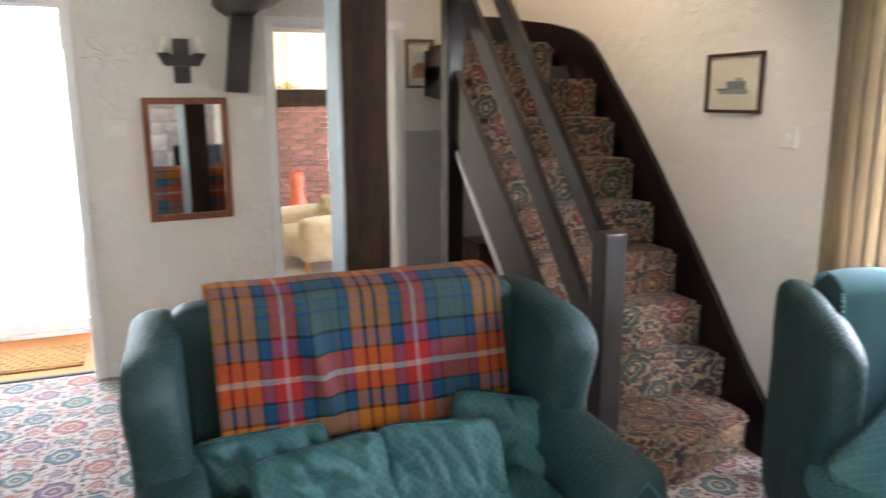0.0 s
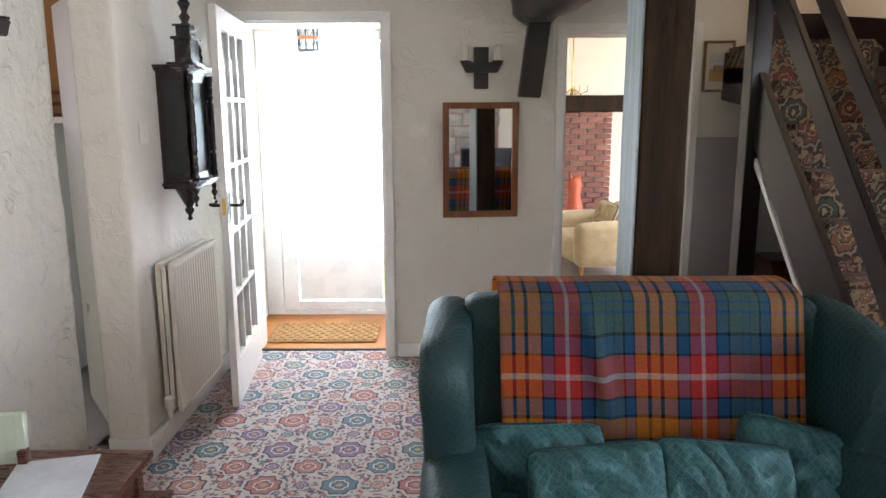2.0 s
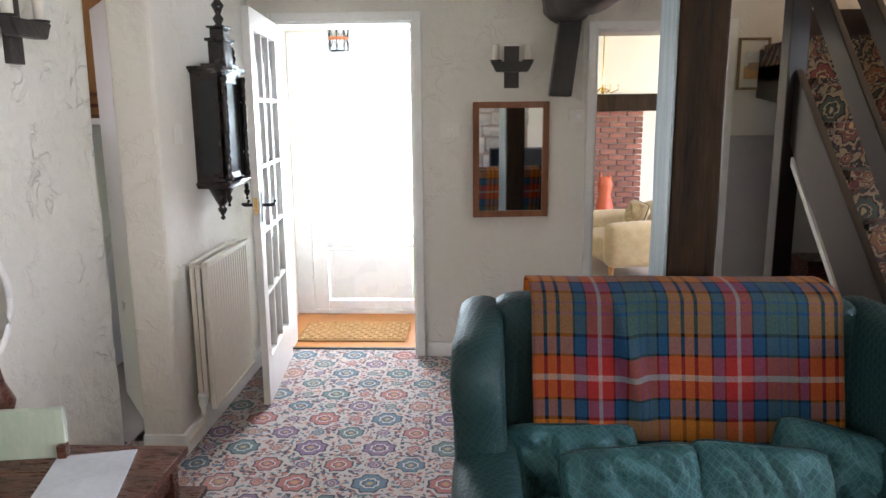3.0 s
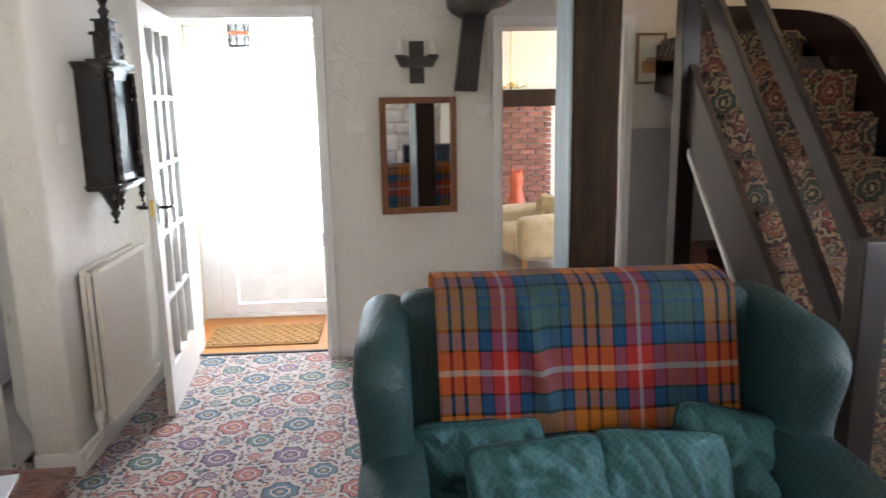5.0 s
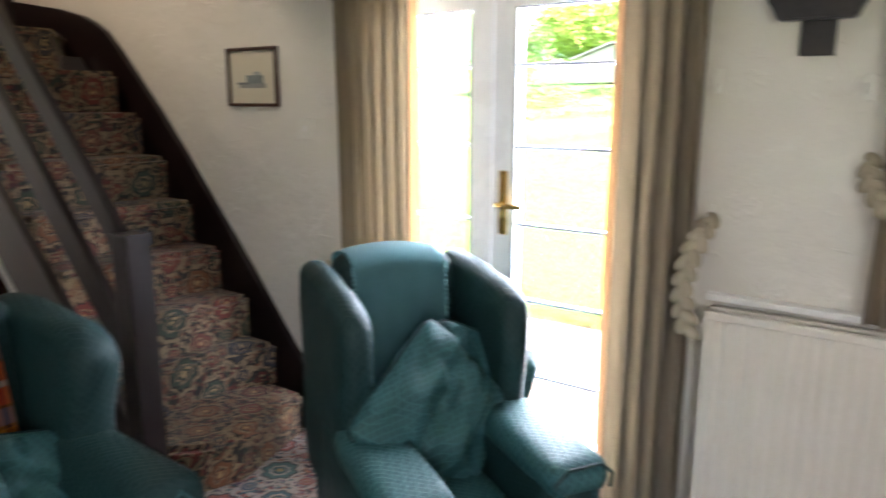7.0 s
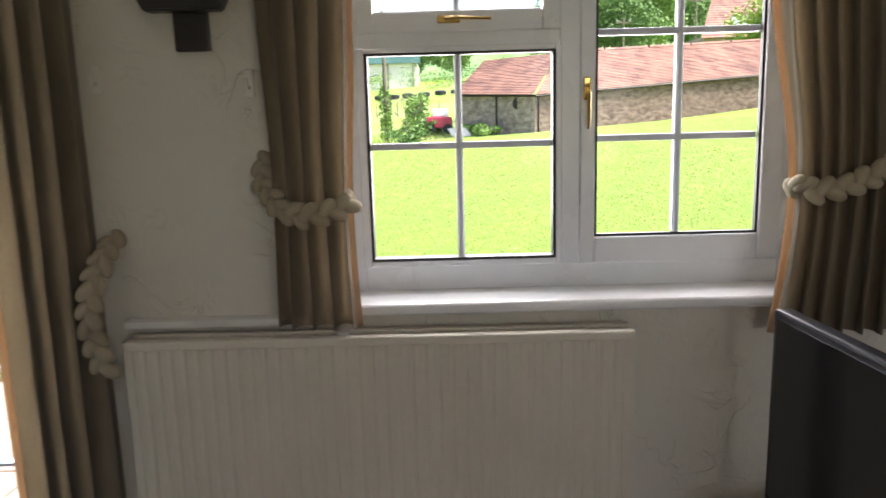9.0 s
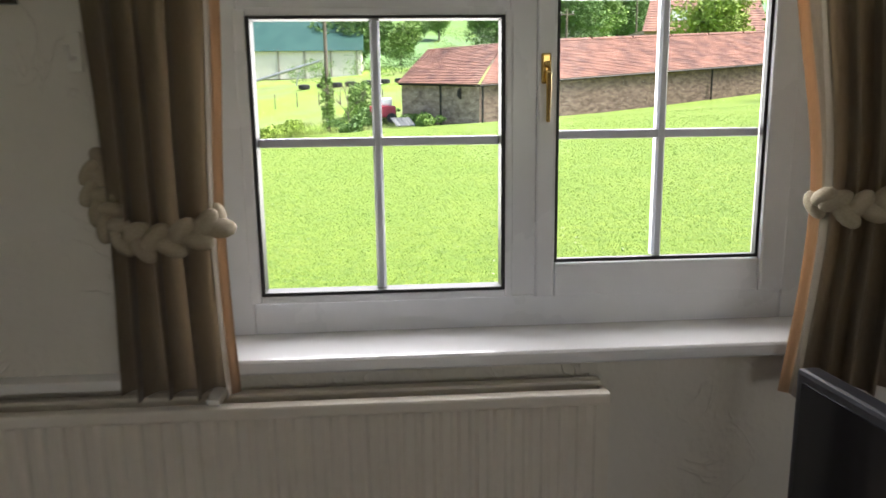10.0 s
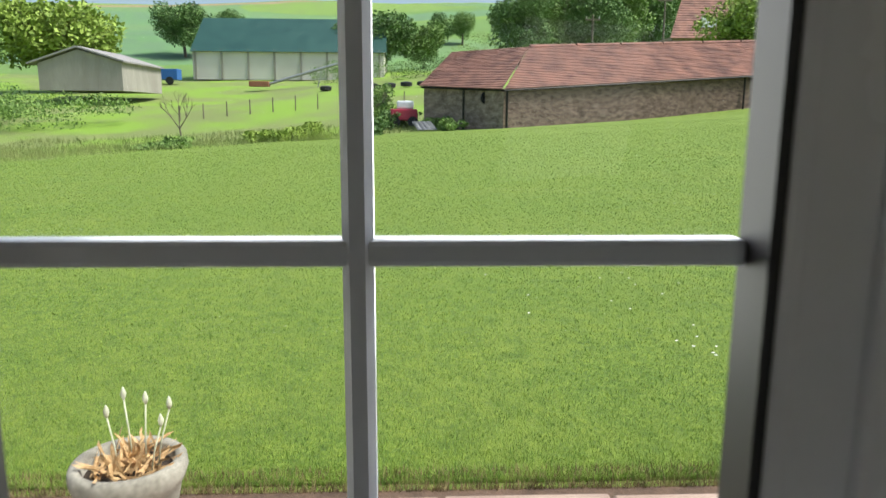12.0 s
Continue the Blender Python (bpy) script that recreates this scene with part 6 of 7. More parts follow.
def flower_pot():
    ob = thing("flower_pot", (5.12, 0.875, -0.115), 0, "weathered stone plant pot with dried brown leaves", "plant pot")
    mat_pot = surface("lichened_cast_stone", (0.17, 0.16, 0.13), (0.40, 0.38, 0.32), 7, 50, 0.95, 0.7, distance=0.01)
    prof = [(0.115, 0), (0.125, 0.02), (0.165, 0.19), (0.178, 0.25), (0.19, 0.262), (0.20, 0.295), (0.197, 0.33), (0.185, 0.342), (0.162, 0.338), (0.154, 0.325), (0.15, 0.28)]
    part("bowl", roughen(lathe(prof, 40), 0.004, 9), mat_pot, ob, "", True)
    part("soil", lathe([(0.152, 0.27), (0.152, 0.292)], 24), surface("dark_potting_soil", (0.03, 0.022, 0.016), (0.07, 0.05, 0.035), 30, 90, 0.95, 0.9, distance=0.01), ob)
    r = random.Random(3)
    dead = bmesh.new()
    for _ in range(150):
        a, d = r.uniform(0, 6.28), r.uniform(0, 0.13)
        p = Vector((d * math.cos(a), d * math.sin(a), 0.295 + r.uniform(0, 0.03)))
        h, w = r.uniform(0.04, 0.13), r.uniform(0.007, 0.016)
        q = Euler((r.uniform(-1.2, 1.2), r.uniform(-1.2, 1.2), r.uniform(0, 6.28))).to_matrix()
        pts = [dead.verts.new(p + q @ Vector(c)) for c in ((-w, 0, 0), (0, 0.006, h * 0.4), (w, 0, 0.01), (0.5 * w, 0.01, h * 0.8), (0, 0.004, h))]
        dead.faces.new((pts[0], pts[1], pts[4]))
        dead.faces.new((pts[1], pts[2], pts[3]))
        dead.faces.new((pts[1], pts[3], pts[4]))
    tagged(part("dead_leaves", dead, surface("dry_brown_leaves", (0.42, 0.24, 0.10), (0.72, 0.52, 0.28), 30, 90, 0.85, 0.1), ob, "dried curled brown leaves"), "", "", "", "stuff")
    for x, y, tilt, h in ((-0.03, 0.02, 0.2, 0.22), (0.02, -0.01, 0.1, 0.27), (0.03, -0.05, -0.1, 0.25), (0.0, -0.10, -0.35, 0.24), (-0.04, -0.09, -0.28, 0.19)):
        b = tube([(x, y, 0.29), (x * 0.9, y + tilt * 0.06, 0.29 + h * 0.5), (x * 0.8, y + tilt * 0.16, 0.29 + h)], 0.003, 6)
        lathe([(0.002, 0), (0.009, 0.012), (0.011, 0.025), (0.005, 0.042), (0.001, 0.05)], 8, (x * 0.8, y + tilt * 0.16, 0.285 + h), b)
        part("seed_head", b, surface("pale_dry_stalk", (0.48, 0.50, 0.36), (0.60, 0.62, 0.48), 20, 60, 0.8, 0.1), ob, "pale seed head on a thin stalk", True)
    return ob


flower_pot()


def stone_trough():
    ob = thing("stone_trough", (5.16, -2.42, -0.115), 0, "low weathered stone trough with green plants on the paving", "trough")
    mat_pot = MATS["lichened_cast_stone"]
    body = boxes([(-0.17, 0.17, -0.36, -0.31, 0, 0.27), (-0.17, 0.17, 0.31, 0.36, 0, 0.27), (-0.17, -0.12, -0.31, 0.31, 0, 0.27), (0.12, 0.17, -0.31, 0.31, 0, 0.27), (-0.12, 0.12, -0.31, 0.31, 0, 0.2)], 0.012)
    part("basin", roughen(body, 0.004, 9), mat_pot, ob)
    r = random.Random(8)
    leaf = bmesh.new()
    for _ in range(160):
        p = Vector((r.uniform(-0.11, 0.11), r.uniform(-0.3, 0.3), 0.2))
        h, w = r.uniform(0.04, 0.1), r.uniform(0.006, 0.012)
        q = Euler((r.uniform(-0.7, 0.7), r.uniform(-0.7, 0.7), r.uniform(0, 6.28))).to_matrix()
        leaf.faces.new([leaf.verts.new(p + q @ Vector(c)) for c in ((0, 0, 0), (w, 0, h * 0.5), (0, 0.004, h), (-w, 0, h * 0.5))])
    tagged(part("leaves", leaf, LEAF, ob, "small green leaves"), "", "", "", "stuff")
    return ob


stone_trough()


def slope_courses(a, b, c, d, rows, lift=0.05):
    """A tiled slope from eaves a-b up to ridge d-c, as overlapping stepped courses with wavering edges."""
    bm = bmesh.new()
    a, b, c, d = (Vector(p) for p in (a, b, c, d))
    n = (b - a).cross(d - a).normalized()
    if n.z < 0:
        n = -n
    cols = 40
    for i in range(rows):
        t0, t1 = i / rows, (i + 1) / rows + 0.25 / rows
        lo0, lo1, hi0, hi1 = a.lerp(d, t0), b.lerp(c, t0), a.lerp(d, min(1, t1)), b.lerp(c, min(1, t1))
        prev = None
        for j in range(cols + 1):
            u = j / cols
            w = 0.02 * noise.noise(Vector((i * 1.7, j * 0.9, 4)))
            p = lo0.lerp(lo1, u) + n * (lift + w)
            q = hi0.lerp(hi1, u) + n * 0.005
            e = lo0.lerp(lo1, u) + n * 0.0
            cur = [bm.verts.new(v) for v in (e, p, q)]
            if prev:
                bm.faces.new((prev[0], cur[0], cur[1], prev[1]))
                bm.faces.new((prev[1], cur[1], cur[2], prev[2]))
            prev = cur
    return bm


def slab(points, drop):
    """A wall: the outline of its top edge and foot, given thickness away from the viewer."""
    a, b = Vector(points[0]), Vector(points[1])
    bm = bmesh.new()
    top, foot = points[2], points[3]
    q = [bm.verts.new(v) for v in ((a.x, a.y, top[0]), (b.x, b.y, top[1]), (b.x, b.y, foot[1]), (a.x, a.y, foot[0]))]
    f = bm.faces.new(q)
    bmesh.ops.solidify(bm, geom=[f], thickness=drop)
    return bm


def stone_barn():
    ob = thing("stone_barn", (38.7, -4.5, 0.6), 0, "long low stone barn with a sagging red tiled hipped roof", "barn")
    ob.matrix_world = Matrix.Identity(4)
    C, Rr, L = (38.8, -4.6), (49.0, -30.0), (42.9, -0.75)
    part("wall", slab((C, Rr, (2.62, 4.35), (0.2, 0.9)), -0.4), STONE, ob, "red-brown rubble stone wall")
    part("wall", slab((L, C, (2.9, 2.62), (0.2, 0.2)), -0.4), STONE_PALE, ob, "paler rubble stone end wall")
    part("roof", slope_courses((38.55, -4.62, 2.58), (48.9, -30.4, 4.40), (53.0, -32.0, 6.6), (43.7, -6.6, 5.05), 26), TILE, ob, "weathered red clay tile slope")
    part("roof", slope_courses((42.8, -0.5, 2.86), (38.55, -4.5, 2.58), (43.7, -6.6, 5.05), (46.7, -2.5, 4.98), 26), TILE, ob, "darker weathered tile slope")
    part("gutter", tube([(42.75, -0.6, 2.8), (38.6, -4.6, 2.53), (48.8, -30.2, 4.33)], 0.06, 6), IRON, ob)
    for x, y, z0, z1 in ((38.72, -4.75, 0.5, 2.5), (40.6, -2.75, 0.6, 2.6), (44.6, -19.2, 1.2, 3.6)):
        part("drainpipe", tube([(x - 0.1, y, z0), (x - 0.1, y, z1)], 0.06, 6), IRON, ob, "black drainpipe")
    for k in range(9):
        part("ridge_tile", tube([(43.7 + 9.3 * k / 9, -6.6 - 25.4 * k / 9, 5.06 + 1.55 * k / 9), (43.7 + 9.3 * (k + 0.96) / 9, -6.6 - 25.4 * (k + 0.96) / 9, 5.06 + 1.55 * (k + 0.96) / 9)], 0.12, 6), TILE, ob)
    part("round_opening", lathe([(0.3, 0), (0.3, 0.06)], 18), SEAL, ob, "dark round opening").matrix_basis = Matrix.Translation((39.75, -3.75, 2.2)) @ pose(0, 0, 0, 90, 0, -46)
    return ob


stone_barn()


def crown(name, n, rx, ry, rz, lumps, size, seed):
    """Leaf clumps round a few centres, as one mesh of small leaves."""
    r = np.random.default_rng(seed)
    centres = np.stack([r.uniform(-0.62, 0.62, lumps) * rx, r.uniform(-0.62, 0.62, lumps) * ry, r.uniform(-0.55, 0.62, lumps) * rz], 1)
    vv, ff = [], []
    for i in range(n):
        c = centres[r.integers(lumps)]
        d = r.normal(size=3)
        d /= np.linalg.norm(d)
        p = c + d * np.array([rx, ry, rz]) * 0.42 * r.uniform(0.55, 1.08)
        a, b = r.normal(size=3), r.normal(size=3)
        a *= size * r.uniform(0.5, 1.3) / np.linalg.norm(a)
        b *= size * r.uniform(0.5, 1.3) / np.linalg.norm(b)
        k = len(vv)
        vv += [tuple(p - a), tuple(p + b), tuple(p + a), tuple(p - b)]
        ff.append((k, k + 1, k + 2, k + 3))
    g = bpy.data.meshes.new(name)
    g.from_pydata(vv, [], ff)
    return g


CROWNS = {}


def tree(x, y, h, w, leaf, label, kind=0, n=2600):
    z = ground_height(x, y) - 0.2
    ob = thing("tree", (x, y, z), (x * 37) % 360, label, "tree")
    trunk = tube([(0, 0, 0), (0.02 * h, 0, 0.25 * h), (0.0, 0.02 * h, 0.55 * h), (0.02 * h, 0, 0.8 * h)], [0.035 * h, 0.026 * h, 0.018 * h, 0.006 * h], 8)
    for k in range(5):
        a = k * 1.3
        tube([(0, 0, (0.22 + 0.08 * k) * h), (0.18 * w * math.cos(a), 0.18 * w * math.sin(a), (0.4 + 0.08 * k) * h), (0.36 * w * math.cos(a), 0.36 * w * math.sin(a), (0.48 + 0.09 * k) * h)], [0.014 * h, 0.009 * h, 0.003 * h], 6, trunk)
    part("trunk", trunk, BARK, ob)
    key = (kind, leaf.name, n, round(h, 1), round(w, 1))
    if key not in CROWNS:
        g = crown("crown", 4 * n, w / 2, w / 2, h * 0.44, 22, 0.020 * w, 11 + kind)
        g.materials.append(leaf)
        CROWNS[key] = g
    c = new("crown", CROWNS[key])
    c.parent = ob
    c.matrix_basis = Matrix.Translation((0, 0, 0.58 * h))
    return ob


def bush(x, y, h, w, leaf, label, kind=0, n=900):
    ob = thing("bush", (x, y, ground_height(x, y) - 0.1), 0, label, "bush")
    g = crown("foliage", 2 * n, w / 2, w / 2, h * 0.6, 9, 0.036 * min(w, 2.5), 40 + kind)
    g.materials.append(leaf)
    f = new("foliage", g)
    f.parent = ob
    f.matrix_basis = Matrix.Translation((0, 0, h * 0.45))
    return ob


tree(84, 38, 9.5, 13, LEAF_PALE, "broad yellow-green tree behind a shed", 1, 3600)
tree(70, 41, 8, 8, LEAF, "green tree beside a shed", 2)
tree(150, 44, 10, 11, LEAF_DARK, "dark green tree above a barn", 3)
tree(152, 35, 9, 8, LEAF_DARK, "dark green field tree", 4)
tree(118, 6, 9, 12, LEAF_DARK, "dark bushy tree behind the farm", 5)
tree(126, -2, 8, 10, LEAF, "green hedgerow tree by the meadow", 6)
for i, (x, y, h, w) in enumerate(((112, -16, 11, 10), (116, -22, 13, 11), (114, -28, 12, 10), (122, -33, 13, 12), (130, -40, 13, 13), (126, -20, 12, 12), (134, -30, 13, 13), (140, -48, 13, 13))):
    tree(x, y, h, w, (LEAF_DARK, LEAF)[i % 2], "woodland tree with dense green leaves", 7 + i % 3)
tree(64, -28, 9, 7.5, LEAF_PALE, "light green tree above the barn roof", 12)
tree(58, -33, 9, 8, LEAF, "green tree above the barn roof", 13)
tree(40, -25, 5.5, 5, LEAF, "leafy tree standing before the barn's far end", 16)
tree(165, -6, 7, 6, LEAF_DARK, "lone hawthorn on the hill field", 14)
tree(165, -11, 7, 6, LEAF, "lone hawthorn on the hill field", 15)
for i, (x, y, h, w) in enumerate(((100, 3, 4, 9), (106, -3, 3.5, 8), (110, -9, 4, 8), (98, 10, 3, 6), (125, 50, 4, 14), (140, 60, 4, 16), (160, 20, 4, 14), (165, 5, 4, 14), (150, -15, 5, 12))):
    bush(x, y, h, w, (LEAF, LEAF_DARK, LEAF_PALE)[i % 3], "scrubby hedge bush in the meadow", i)
bush(47.5, 1.9, 2.2, 2.6, LEAF, "green shrub beside the barn", 20)
bush(44, 0.8, 1.1, 3.0, LEAF_DARK, "low shrub by the barn's end", 21)
bush(41.5, -1.6, 0.9, 2.6, LEAF, "weeds at the barn's foot", 22)
bush(38.5, 2.0, 0.8, 2.2, LEAF_DARK, "low weeds at the lawn's edge", 23)
bush(52, 24, 2.6, 10, LEAF, "grassy bramble mound in the meadow", 24, 1600)
bush(55, 30, 2.8, 9, LEAF_DARK, "grassy bramble mound in the meadow", 25, 1400)
bush(37, 6.5, 0.7, 2.6, LEAF_PALE, "low weeds along the lawn's edge", 27)
bush(34, 10.5, 0.6, 3.0, LEAF, "low weeds along the lawn's edge", 28)
bush(39.6, -2.2, 0.7, 1.6, LEAF, "nettles at the barn's foot", 29)
bush(40, 5.4, 0.9, 2.4, LEAF_PALE, "weedy thicket at the meadow's edge", 26)


def reeds():
    ob = thing("reed_clump", (35.8, 4.1, ground_height(35.8, 4.1) - 0.05), 0, "clump of tall bright green leaves at the lawn's edge", "plant")
    r = np.random.default_rng(8)
    bm = bmesh.new()
    for _ in range(420):
        x, y, a, h = r.normal(0, 0.35), r.normal(0, 0.8), r.uniform(0, 6.28), r.uniform(0.5, 1.0)
        l = r.uniform(0.05, 0.4)
        w = 0.025
        bm.faces.new([bm.verts.new(p) for p in ((x - w, y, 0), (x + w, y, 0), (x + l * math.cos(a), y + l * math.sin(a), h))])
    tagged(part("leaves", bm, LEAF_PALE, ob), "", "", "", "stuff")
    return ob


reeds()


def ivy_pole():
    ob = thing("utility_pole", (41.9, 3.28, ground_height(41.9, 3.28) - 0.1), 0, "wooden utility pole overgrown with ivy", "pole")
    part("pole", lathe([(0.12, 0), (0.09, 7.2)], 10), BARK, ob)
    g = crown("ivy", 1500, 0.42, 0.42, 2.0, 14, 0.07, 77)
    g.materials.append(LEAF)
    c = new("ivy", g)
    c.parent = ob
    c.matrix_basis = Matrix.Translation((0, 0, 1.75))
    return ob


ivy_pole()


def bare_tree(x, y, h, seed):
    ob = thing("bare_tree", (x, y, ground_height(x, y) - 0.05), 0, "small bare fruit tree with thin twigs", "tree")
    r = random.Random(seed)
    b = tube([(0, 0, 0), (0, 0.05 * h, 0.35 * h)], [0.05, 0.035], 7)

    def grow(p, d, l, rad, k):
        q = p + d * l
        tube([p, q], [rad, rad * 0.6], 5, b)
        if k:
            for _ in range(3):
                nd = (d + Vector((r.uniform(-0.7, 0.7), r.uniform(-0.8, 0.8), r.uniform(-0.1, 0.5)))).normalized()
                grow(q, nd, l * r.uniform(0.6, 0.85), rad * 0.6, k - 1)

    for s in (-1, 0, 1):
        grow(Vector((0, 0.05 * h, 0.35 * h)), Vector((0.2 * s, 0.6 * s, 0.8)).normalized(), 0.26 * h, 0.03, 3)
    part("branches", b, BARK, ob)
    return ob


bare_tree(36.7, 10.4, 2.4, 1)
bare_tree(40.5, 2.0, 2.6, 4)
CONCRETE = surface("grey_weathered_boards", (0.26, 0.24, 0.21), (0.36, 0.34, 0.30), 0.8, 8, 0.9, 0.3, stretch=(1, 1, 0.2))


def green_barn():
    ob = thing("green_roofed_barn", (110.7, 21, 6.0), 0, "large farm barn with dark green roof and white lower wall", "barn")
    ob.matrix_world = Matrix.Identity(4)
    part("wall", box(110.7, 125, 4.0, 31.3, 6.0, 10.0), surface("white_block_wall", (0.58, 0.55, 0.50), (0.68, 0.65, 0.60), 0.6, 6, 0.9, 0.2), ob, "whitewashed block wall")
    for k in range(8):
        part("post", box(110.5, 110.72, 4.5 + 3.75 * k, 4.8 + 3.75 * k, 6.0, 10.2), CONCRETE, ob)
    g = surface("dark_green_sheeting", (0.012, 0.055, 0.045), (0.018, 0.075, 0.06), 0.5, 5, 0.5, 0.1)
    part("roof", prism([(110.2, 9.9), (118.2, 15.4), (126.2, 9.9)], 27.8, "y", 3.7), g, ob, "dark green sheet roof")
    return ob


def grey_shed():
    ob = thing("grey_shed", (70, 30, 3.6), 0, "grey weathered farm shed with a low gable", "shed")
    ob.matrix_world = Matrix.Identity(4)
    part("wall", prism([(25.2, 3.2), (25.2, 5.65), (28.9, 6.7), (32.4, 5.5), (32.4, 3.2)], 10, "x", 68.7), CONCRETE, ob, "grey boarded wall")
    part("roof", prism([(24.9, 5.62), (28.9, 6.85), (33.2, 5.4), (33.2, 5.55), (28.9, 7.0), (24.9, 5.77)], 10.4, "x", 68.4), surface("grey_sheet_roof", (0.24, 0.23, 0.22), (0.32, 0.31, 0.30), 0.8, 9, 0.8, 0.2), ob, "grey sheet roof")
    return ob


def farmhouse():
    ob = thing("farmhouse", (78, -31, 8), 0, "brick farmhouse with a steep red tiled roof", "house")
    ob.matrix_world = Matrix.Identity(4)
    part("wall", box(78, 88, -40, -26.6, 5, 9.2), STONE, ob)
    part("roof", slope_courses((77.6, -26.2, 9.0), (77.6, -40, 9.0), (82.8, -40, 15.5), (82.8, -29.5, 15.5), 24, 0.06), TILE, ob)
    part("chimney", box(82.2, 83.2, -30.6, -29.4, 14.0, 17.5, 0.03), STONE, ob)
    part("skylight", prism([(-31.2, 10.2), (-29.6, 10.2), (-29.6, 11.2), (-31.2, 11.2)], 0.1, "x", 78.4), UPVC, ob, "white framed skylight")
    return ob


green_barn()
grey_shed()
farmhouse()
trailer = thing("farm_trailer", (103, 33.5, ground_height(103, 33.5)), 0, "blue farm trailer on wheels", "trailer")
part("body", box(-1, 1, -2.6, 2.6, 0.6, 2.0, 0.05), surface("blue_trailer_paint", (0.02, 0.10, 0.32), (0.03, 0.13, 0.40), 1, 10, 0.5, 0.05), trailer)
for y in (-1.6, 1.6):
    part("wheel", lathe([(0.5, -0.15), (0.5, 0.15)], 16), SEAL, trailer).matrix_basis = Matrix.Translation((-0.9, y, 0.5)) @ pose(0, 0, 0, 0, 90, 0)
car = thing("toy_tractor_trailer", (44.3, 0.35, ground_height(44.3, 0.35)), 0, "small red and white vehicle parked behind the barn", "vehicle")
part("body", box(-0.6, 0.6, -0.75, 0.75, 0.35, 1.0, 0.08), surface("red_vehicle_paint", (0.42, 0.03, 0.06), (0.50, 0.05, 0.09), 2, 20, 0.4, 0.02), car)
part("cab", box(-0.45, 0.45, -0.55, 0.4, 1.0, 1.45, 0.1), UPVC, car, "white cab")
for y in (-0.5, 0.5):
    part("wheel", lathe([(0.3, -0.1), (0.3, 0.1)], 14), SEAL, car).matrix_basis = Matrix.Translation((-0.6, y, 0.3)) @ pose(0, 0, 0, 0, 90, 0)
sheet = thing("corrugated_sheet", (39.3, -0.9, ground_height(39.3, -0.9) + 0.1), 40, "grey corrugated iron sheet leaning in the weeds", "metal sheet")
part("sheet", grid_sheet(40, 6, lambda u, v: Vector((0.5 * v, (u - 0.5) * 1.3, 0.42 * v + 0.03 * math.sin(u * 75))), 0.01), surface("galvanised_iron", (0.28, 0.29, 0.30), (0.38, 0.40, 0.40), 3, 30, 0.45, 0.1, metal=0.6), sheet)
auger = thing("grain_auger", (87, 12, ground_height(87, 12)), 0, "long grey grain auger leaning across the yard", "farm machine")
part("tube", tube([(0, 4.4, 0.3), (0, -4.2, 2.8)], 0.16, 8), MATS["galvanised_iron"], auger)
part("hopper", box(-0.5, 0.5, 4.0, 6.2, 0.1, 0.7, 0.05), surface("rusty_iron", (0.22, 0.09, 0.05), (0.32, 0.14, 0.08), 2, 20, 0.9, 0.3), auger)
part("prop", tube([(0, -2, 2.2), (0, -1.4, 0)], 0.06, 6), MATS["galvanised_iron"], auger)
ty = thing("tyre_stack", (80, 4, ground_height(80, 4)), 0, "old black tyre lying in the field", "tyre", "tyres")
part("tread", lathe([(0.35, 0), (0.6, 0.05), (0.62, 0.4), (0.35, 0.5)], 16), SEAL, ty)
for k, (x, y) in enumerate(((80, 5.5), (80.5, 7.0), (81, 9.0), (79, 2.2), (79.5, 0.5), (79, -1.2))):
    copy_thing(ty, pose(x, y, ground_height(x, y) + 0.02 * k))
for x, y in ((97.7, -23.1), (102.7, -34.0)):
    po = thing("power_pole", (x, y, ground_height(x, y)), 0, "wooden power pole with a crossbar", "pole", "power poles")
    H = 13.8 - ground_height(x, y) if x < 100 else 17.0 - ground_height(x, y)
    part("pole", lathe([(0.16, 0), (0.11, H)], 8), BARK, po)
    part("crossbar", box(-0.08, 0.08, -1.0, 1.0, H - 0.7, H - 0.5), BARK, po)
    part("insulator", lathe([(0.06, H - 0.5), (0.06, H - 0.2)], 6, (0, 0.8, 0)), SWITCH, po)
    part("insulator", lathe([(0.06, H - 0.5), (0.06, H - 0.2)], 6, (0, -0.8, 0)), SWITCH, po)
for k in range(14):
    x, y = 56 + 0.3 * k, 16.5 - 1.6 * k
    fp = thing("fence_post", (x, y, ground_height(x, y) - 0.05), 0, "thin grey wooden fence post in the meadow", "fence post", "meadow fence posts")
    part("post", lathe([(0.05, 0), (0.04, 1.1), (0.01, 1.15)], 6), BARK, fp)

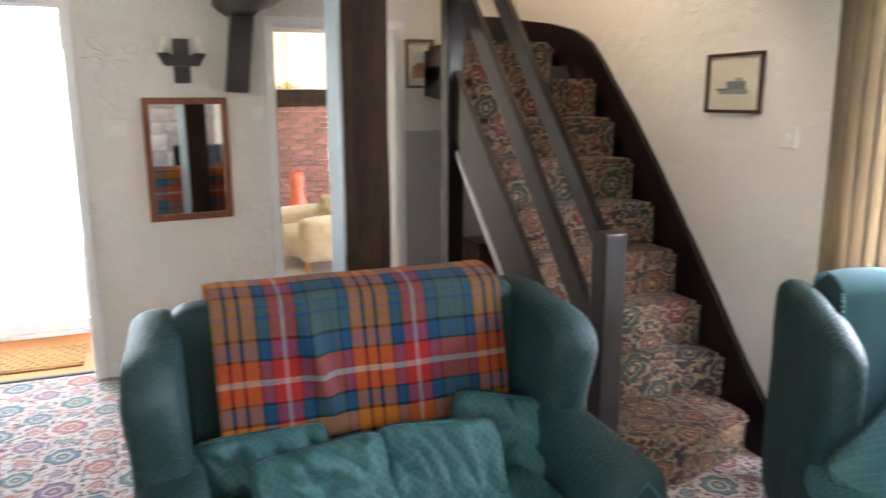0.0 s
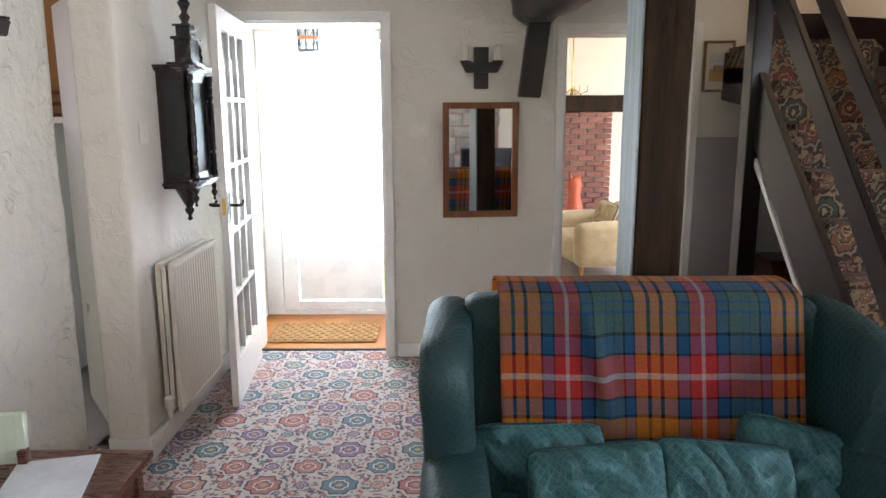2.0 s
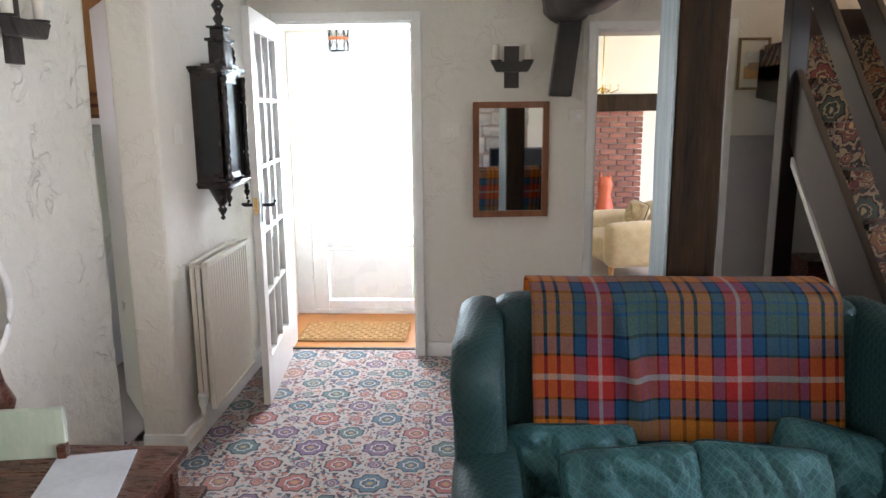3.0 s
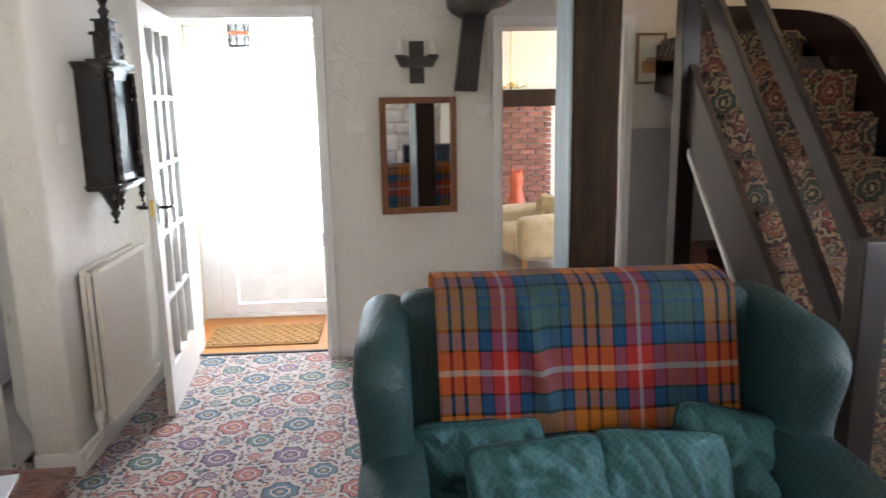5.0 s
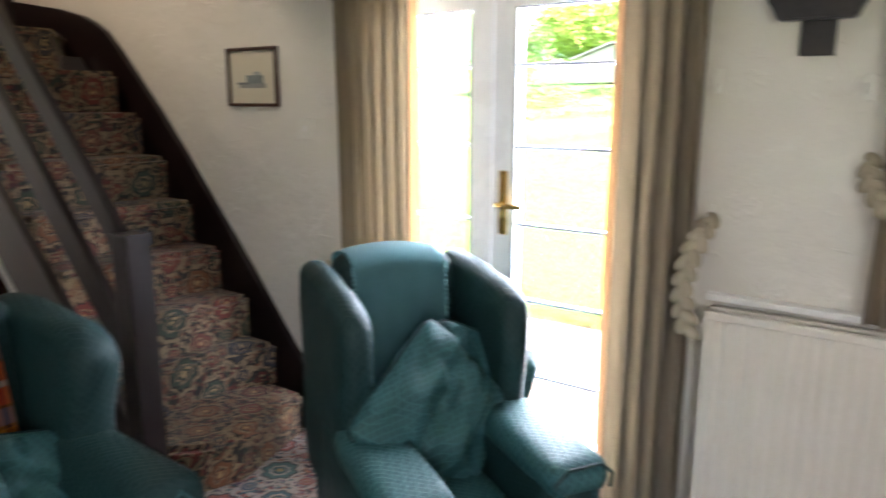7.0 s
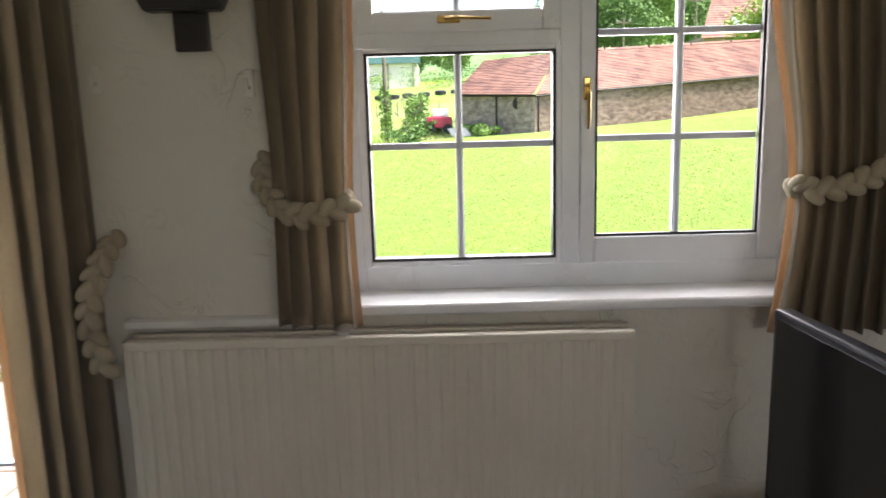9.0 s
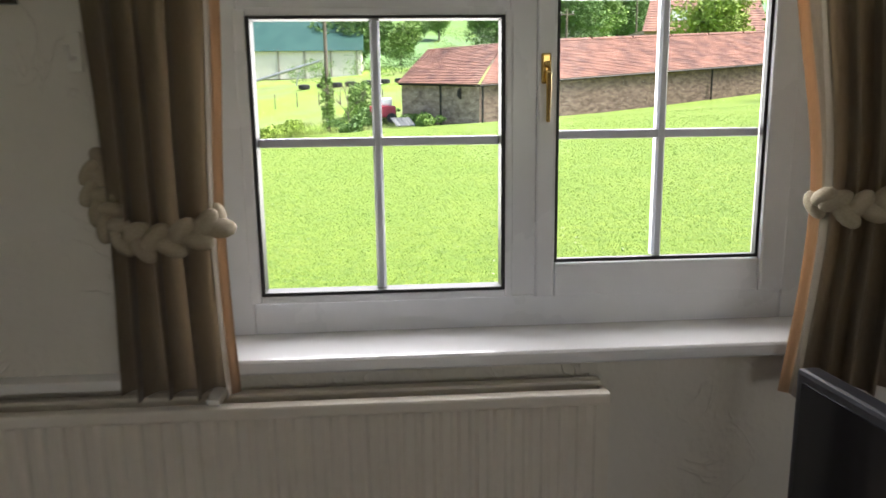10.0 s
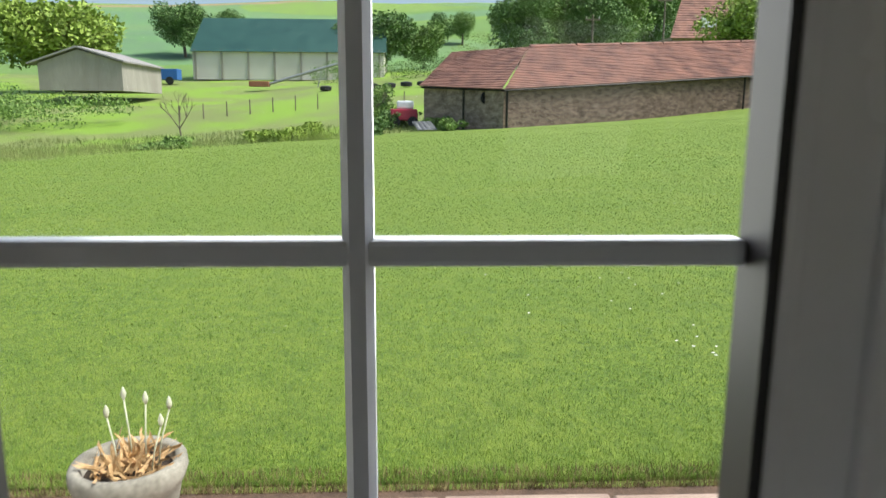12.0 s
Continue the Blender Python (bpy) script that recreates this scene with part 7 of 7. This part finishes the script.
# stone facing of the wall behind the camera, and the brick piers
ROCK = surface("grey_pink_wall_stone", (0.36, 0.35, 0.34), (0.60, 0.54, 0.49), 2.5, 30, 0.85, 0.6, vary=0.5, distance=0.01)
structure("wall_facing", box(-1.0, 3.0, -2.6, -2.56, 0, 2.3), surface("pink_lime_mortar", (0.42, 0.32, 0.27), (0.52, 0.42, 0.36), 12, 90, 0.95, 0.4), "pink lime mortar between the wall stones", "wall")
FACING = bpy.data.objects["wall_facing"]
rocks = []
for k in range(5):
    b = roughen(box(-0.5, 0.5, -0.5, 0.5, -0.5, 0.5, 0.16, None, 2), 0.10, 1.7, k * 3)
    g = bpy.data.meshes.new("stone")
    b.to_mesh(g)
    b.free()
    g.materials.append(ROCK)
    rocks.append(g)
r = random.Random(9)
z = 0.02
while z < 2.2:
    h = r.uniform(0.14, 0.26)
    x = -0.98
    while x < 2.9:
        w = r.uniform(0.18, 0.42)
        st = new("stone", r.choice(rocks))
        st.parent = FACING
        st.matrix_basis = Matrix.LocRotScale((x + w / 2, -2.55, z + h / 2), Euler((0, r.uniform(-0.08, 0.08), 0)), (w * 0.97, 0.09, h * 0.95))
        x += w + 0.012
    z += h + 0.012
BRICK = surface("red_brick", (0.15, 0.06, 0.045), (0.29, 0.12, 0.085), 9, 90, 0.88, 0.5, vary=0.6)
bb = box(-0.088, 0.088, -0.03, 0.03, -0.0245, 0.0245, 0.004, None, 1)
brick_mesh = bpy.data.meshes.new("brick")
bb.to_mesh(brick_mesh)
bb.free()
brick_mesh.materials.append(BRICK)
for j in range(24):
    for i in range(6):
        br = new("brick", brick_mesh)
        br.parent = FIRE
        br.matrix_basis = Matrix.Translation((-0.66 + 0.19 * i + (0.095 if j % 2 else 0), 0.03, 0.032 + 0.0603 * j))
    if j % 2 == 0:
        br = new("brick", brick_mesh)
        br.parent = FIRE
        br.matrix_basis = Matrix.Translation((-0.66 + 0.19 * 6 - 0.0475, 0.03, 0.032 + 0.0603 * j)) @ Matrix.Diagonal((0.48, 1, 1, 1))
slab_bm = box(-0.29, 0.29, -0.34, 0.34, -0.02, 0.02, 0.008, None, 1)
slab_mesh = bpy.data.meshes.new("paving_slab")
slab_bm.to_mesh(slab_mesh)
slab_bm.free()
slab_mesh.materials.append(SLAB)
for i in range(3):
    for j in range(11):
        ps = new("paving_slab", slab_mesh)
        ps.parent = bed
        ps.matrix_basis = Matrix.Translation((3.92 + 0.6 * i, -3.4 + 0.7 * j + 0.3 * (i % 2), -0.128 + 0.004 * ((i * 3 + j * 5) % 3)))
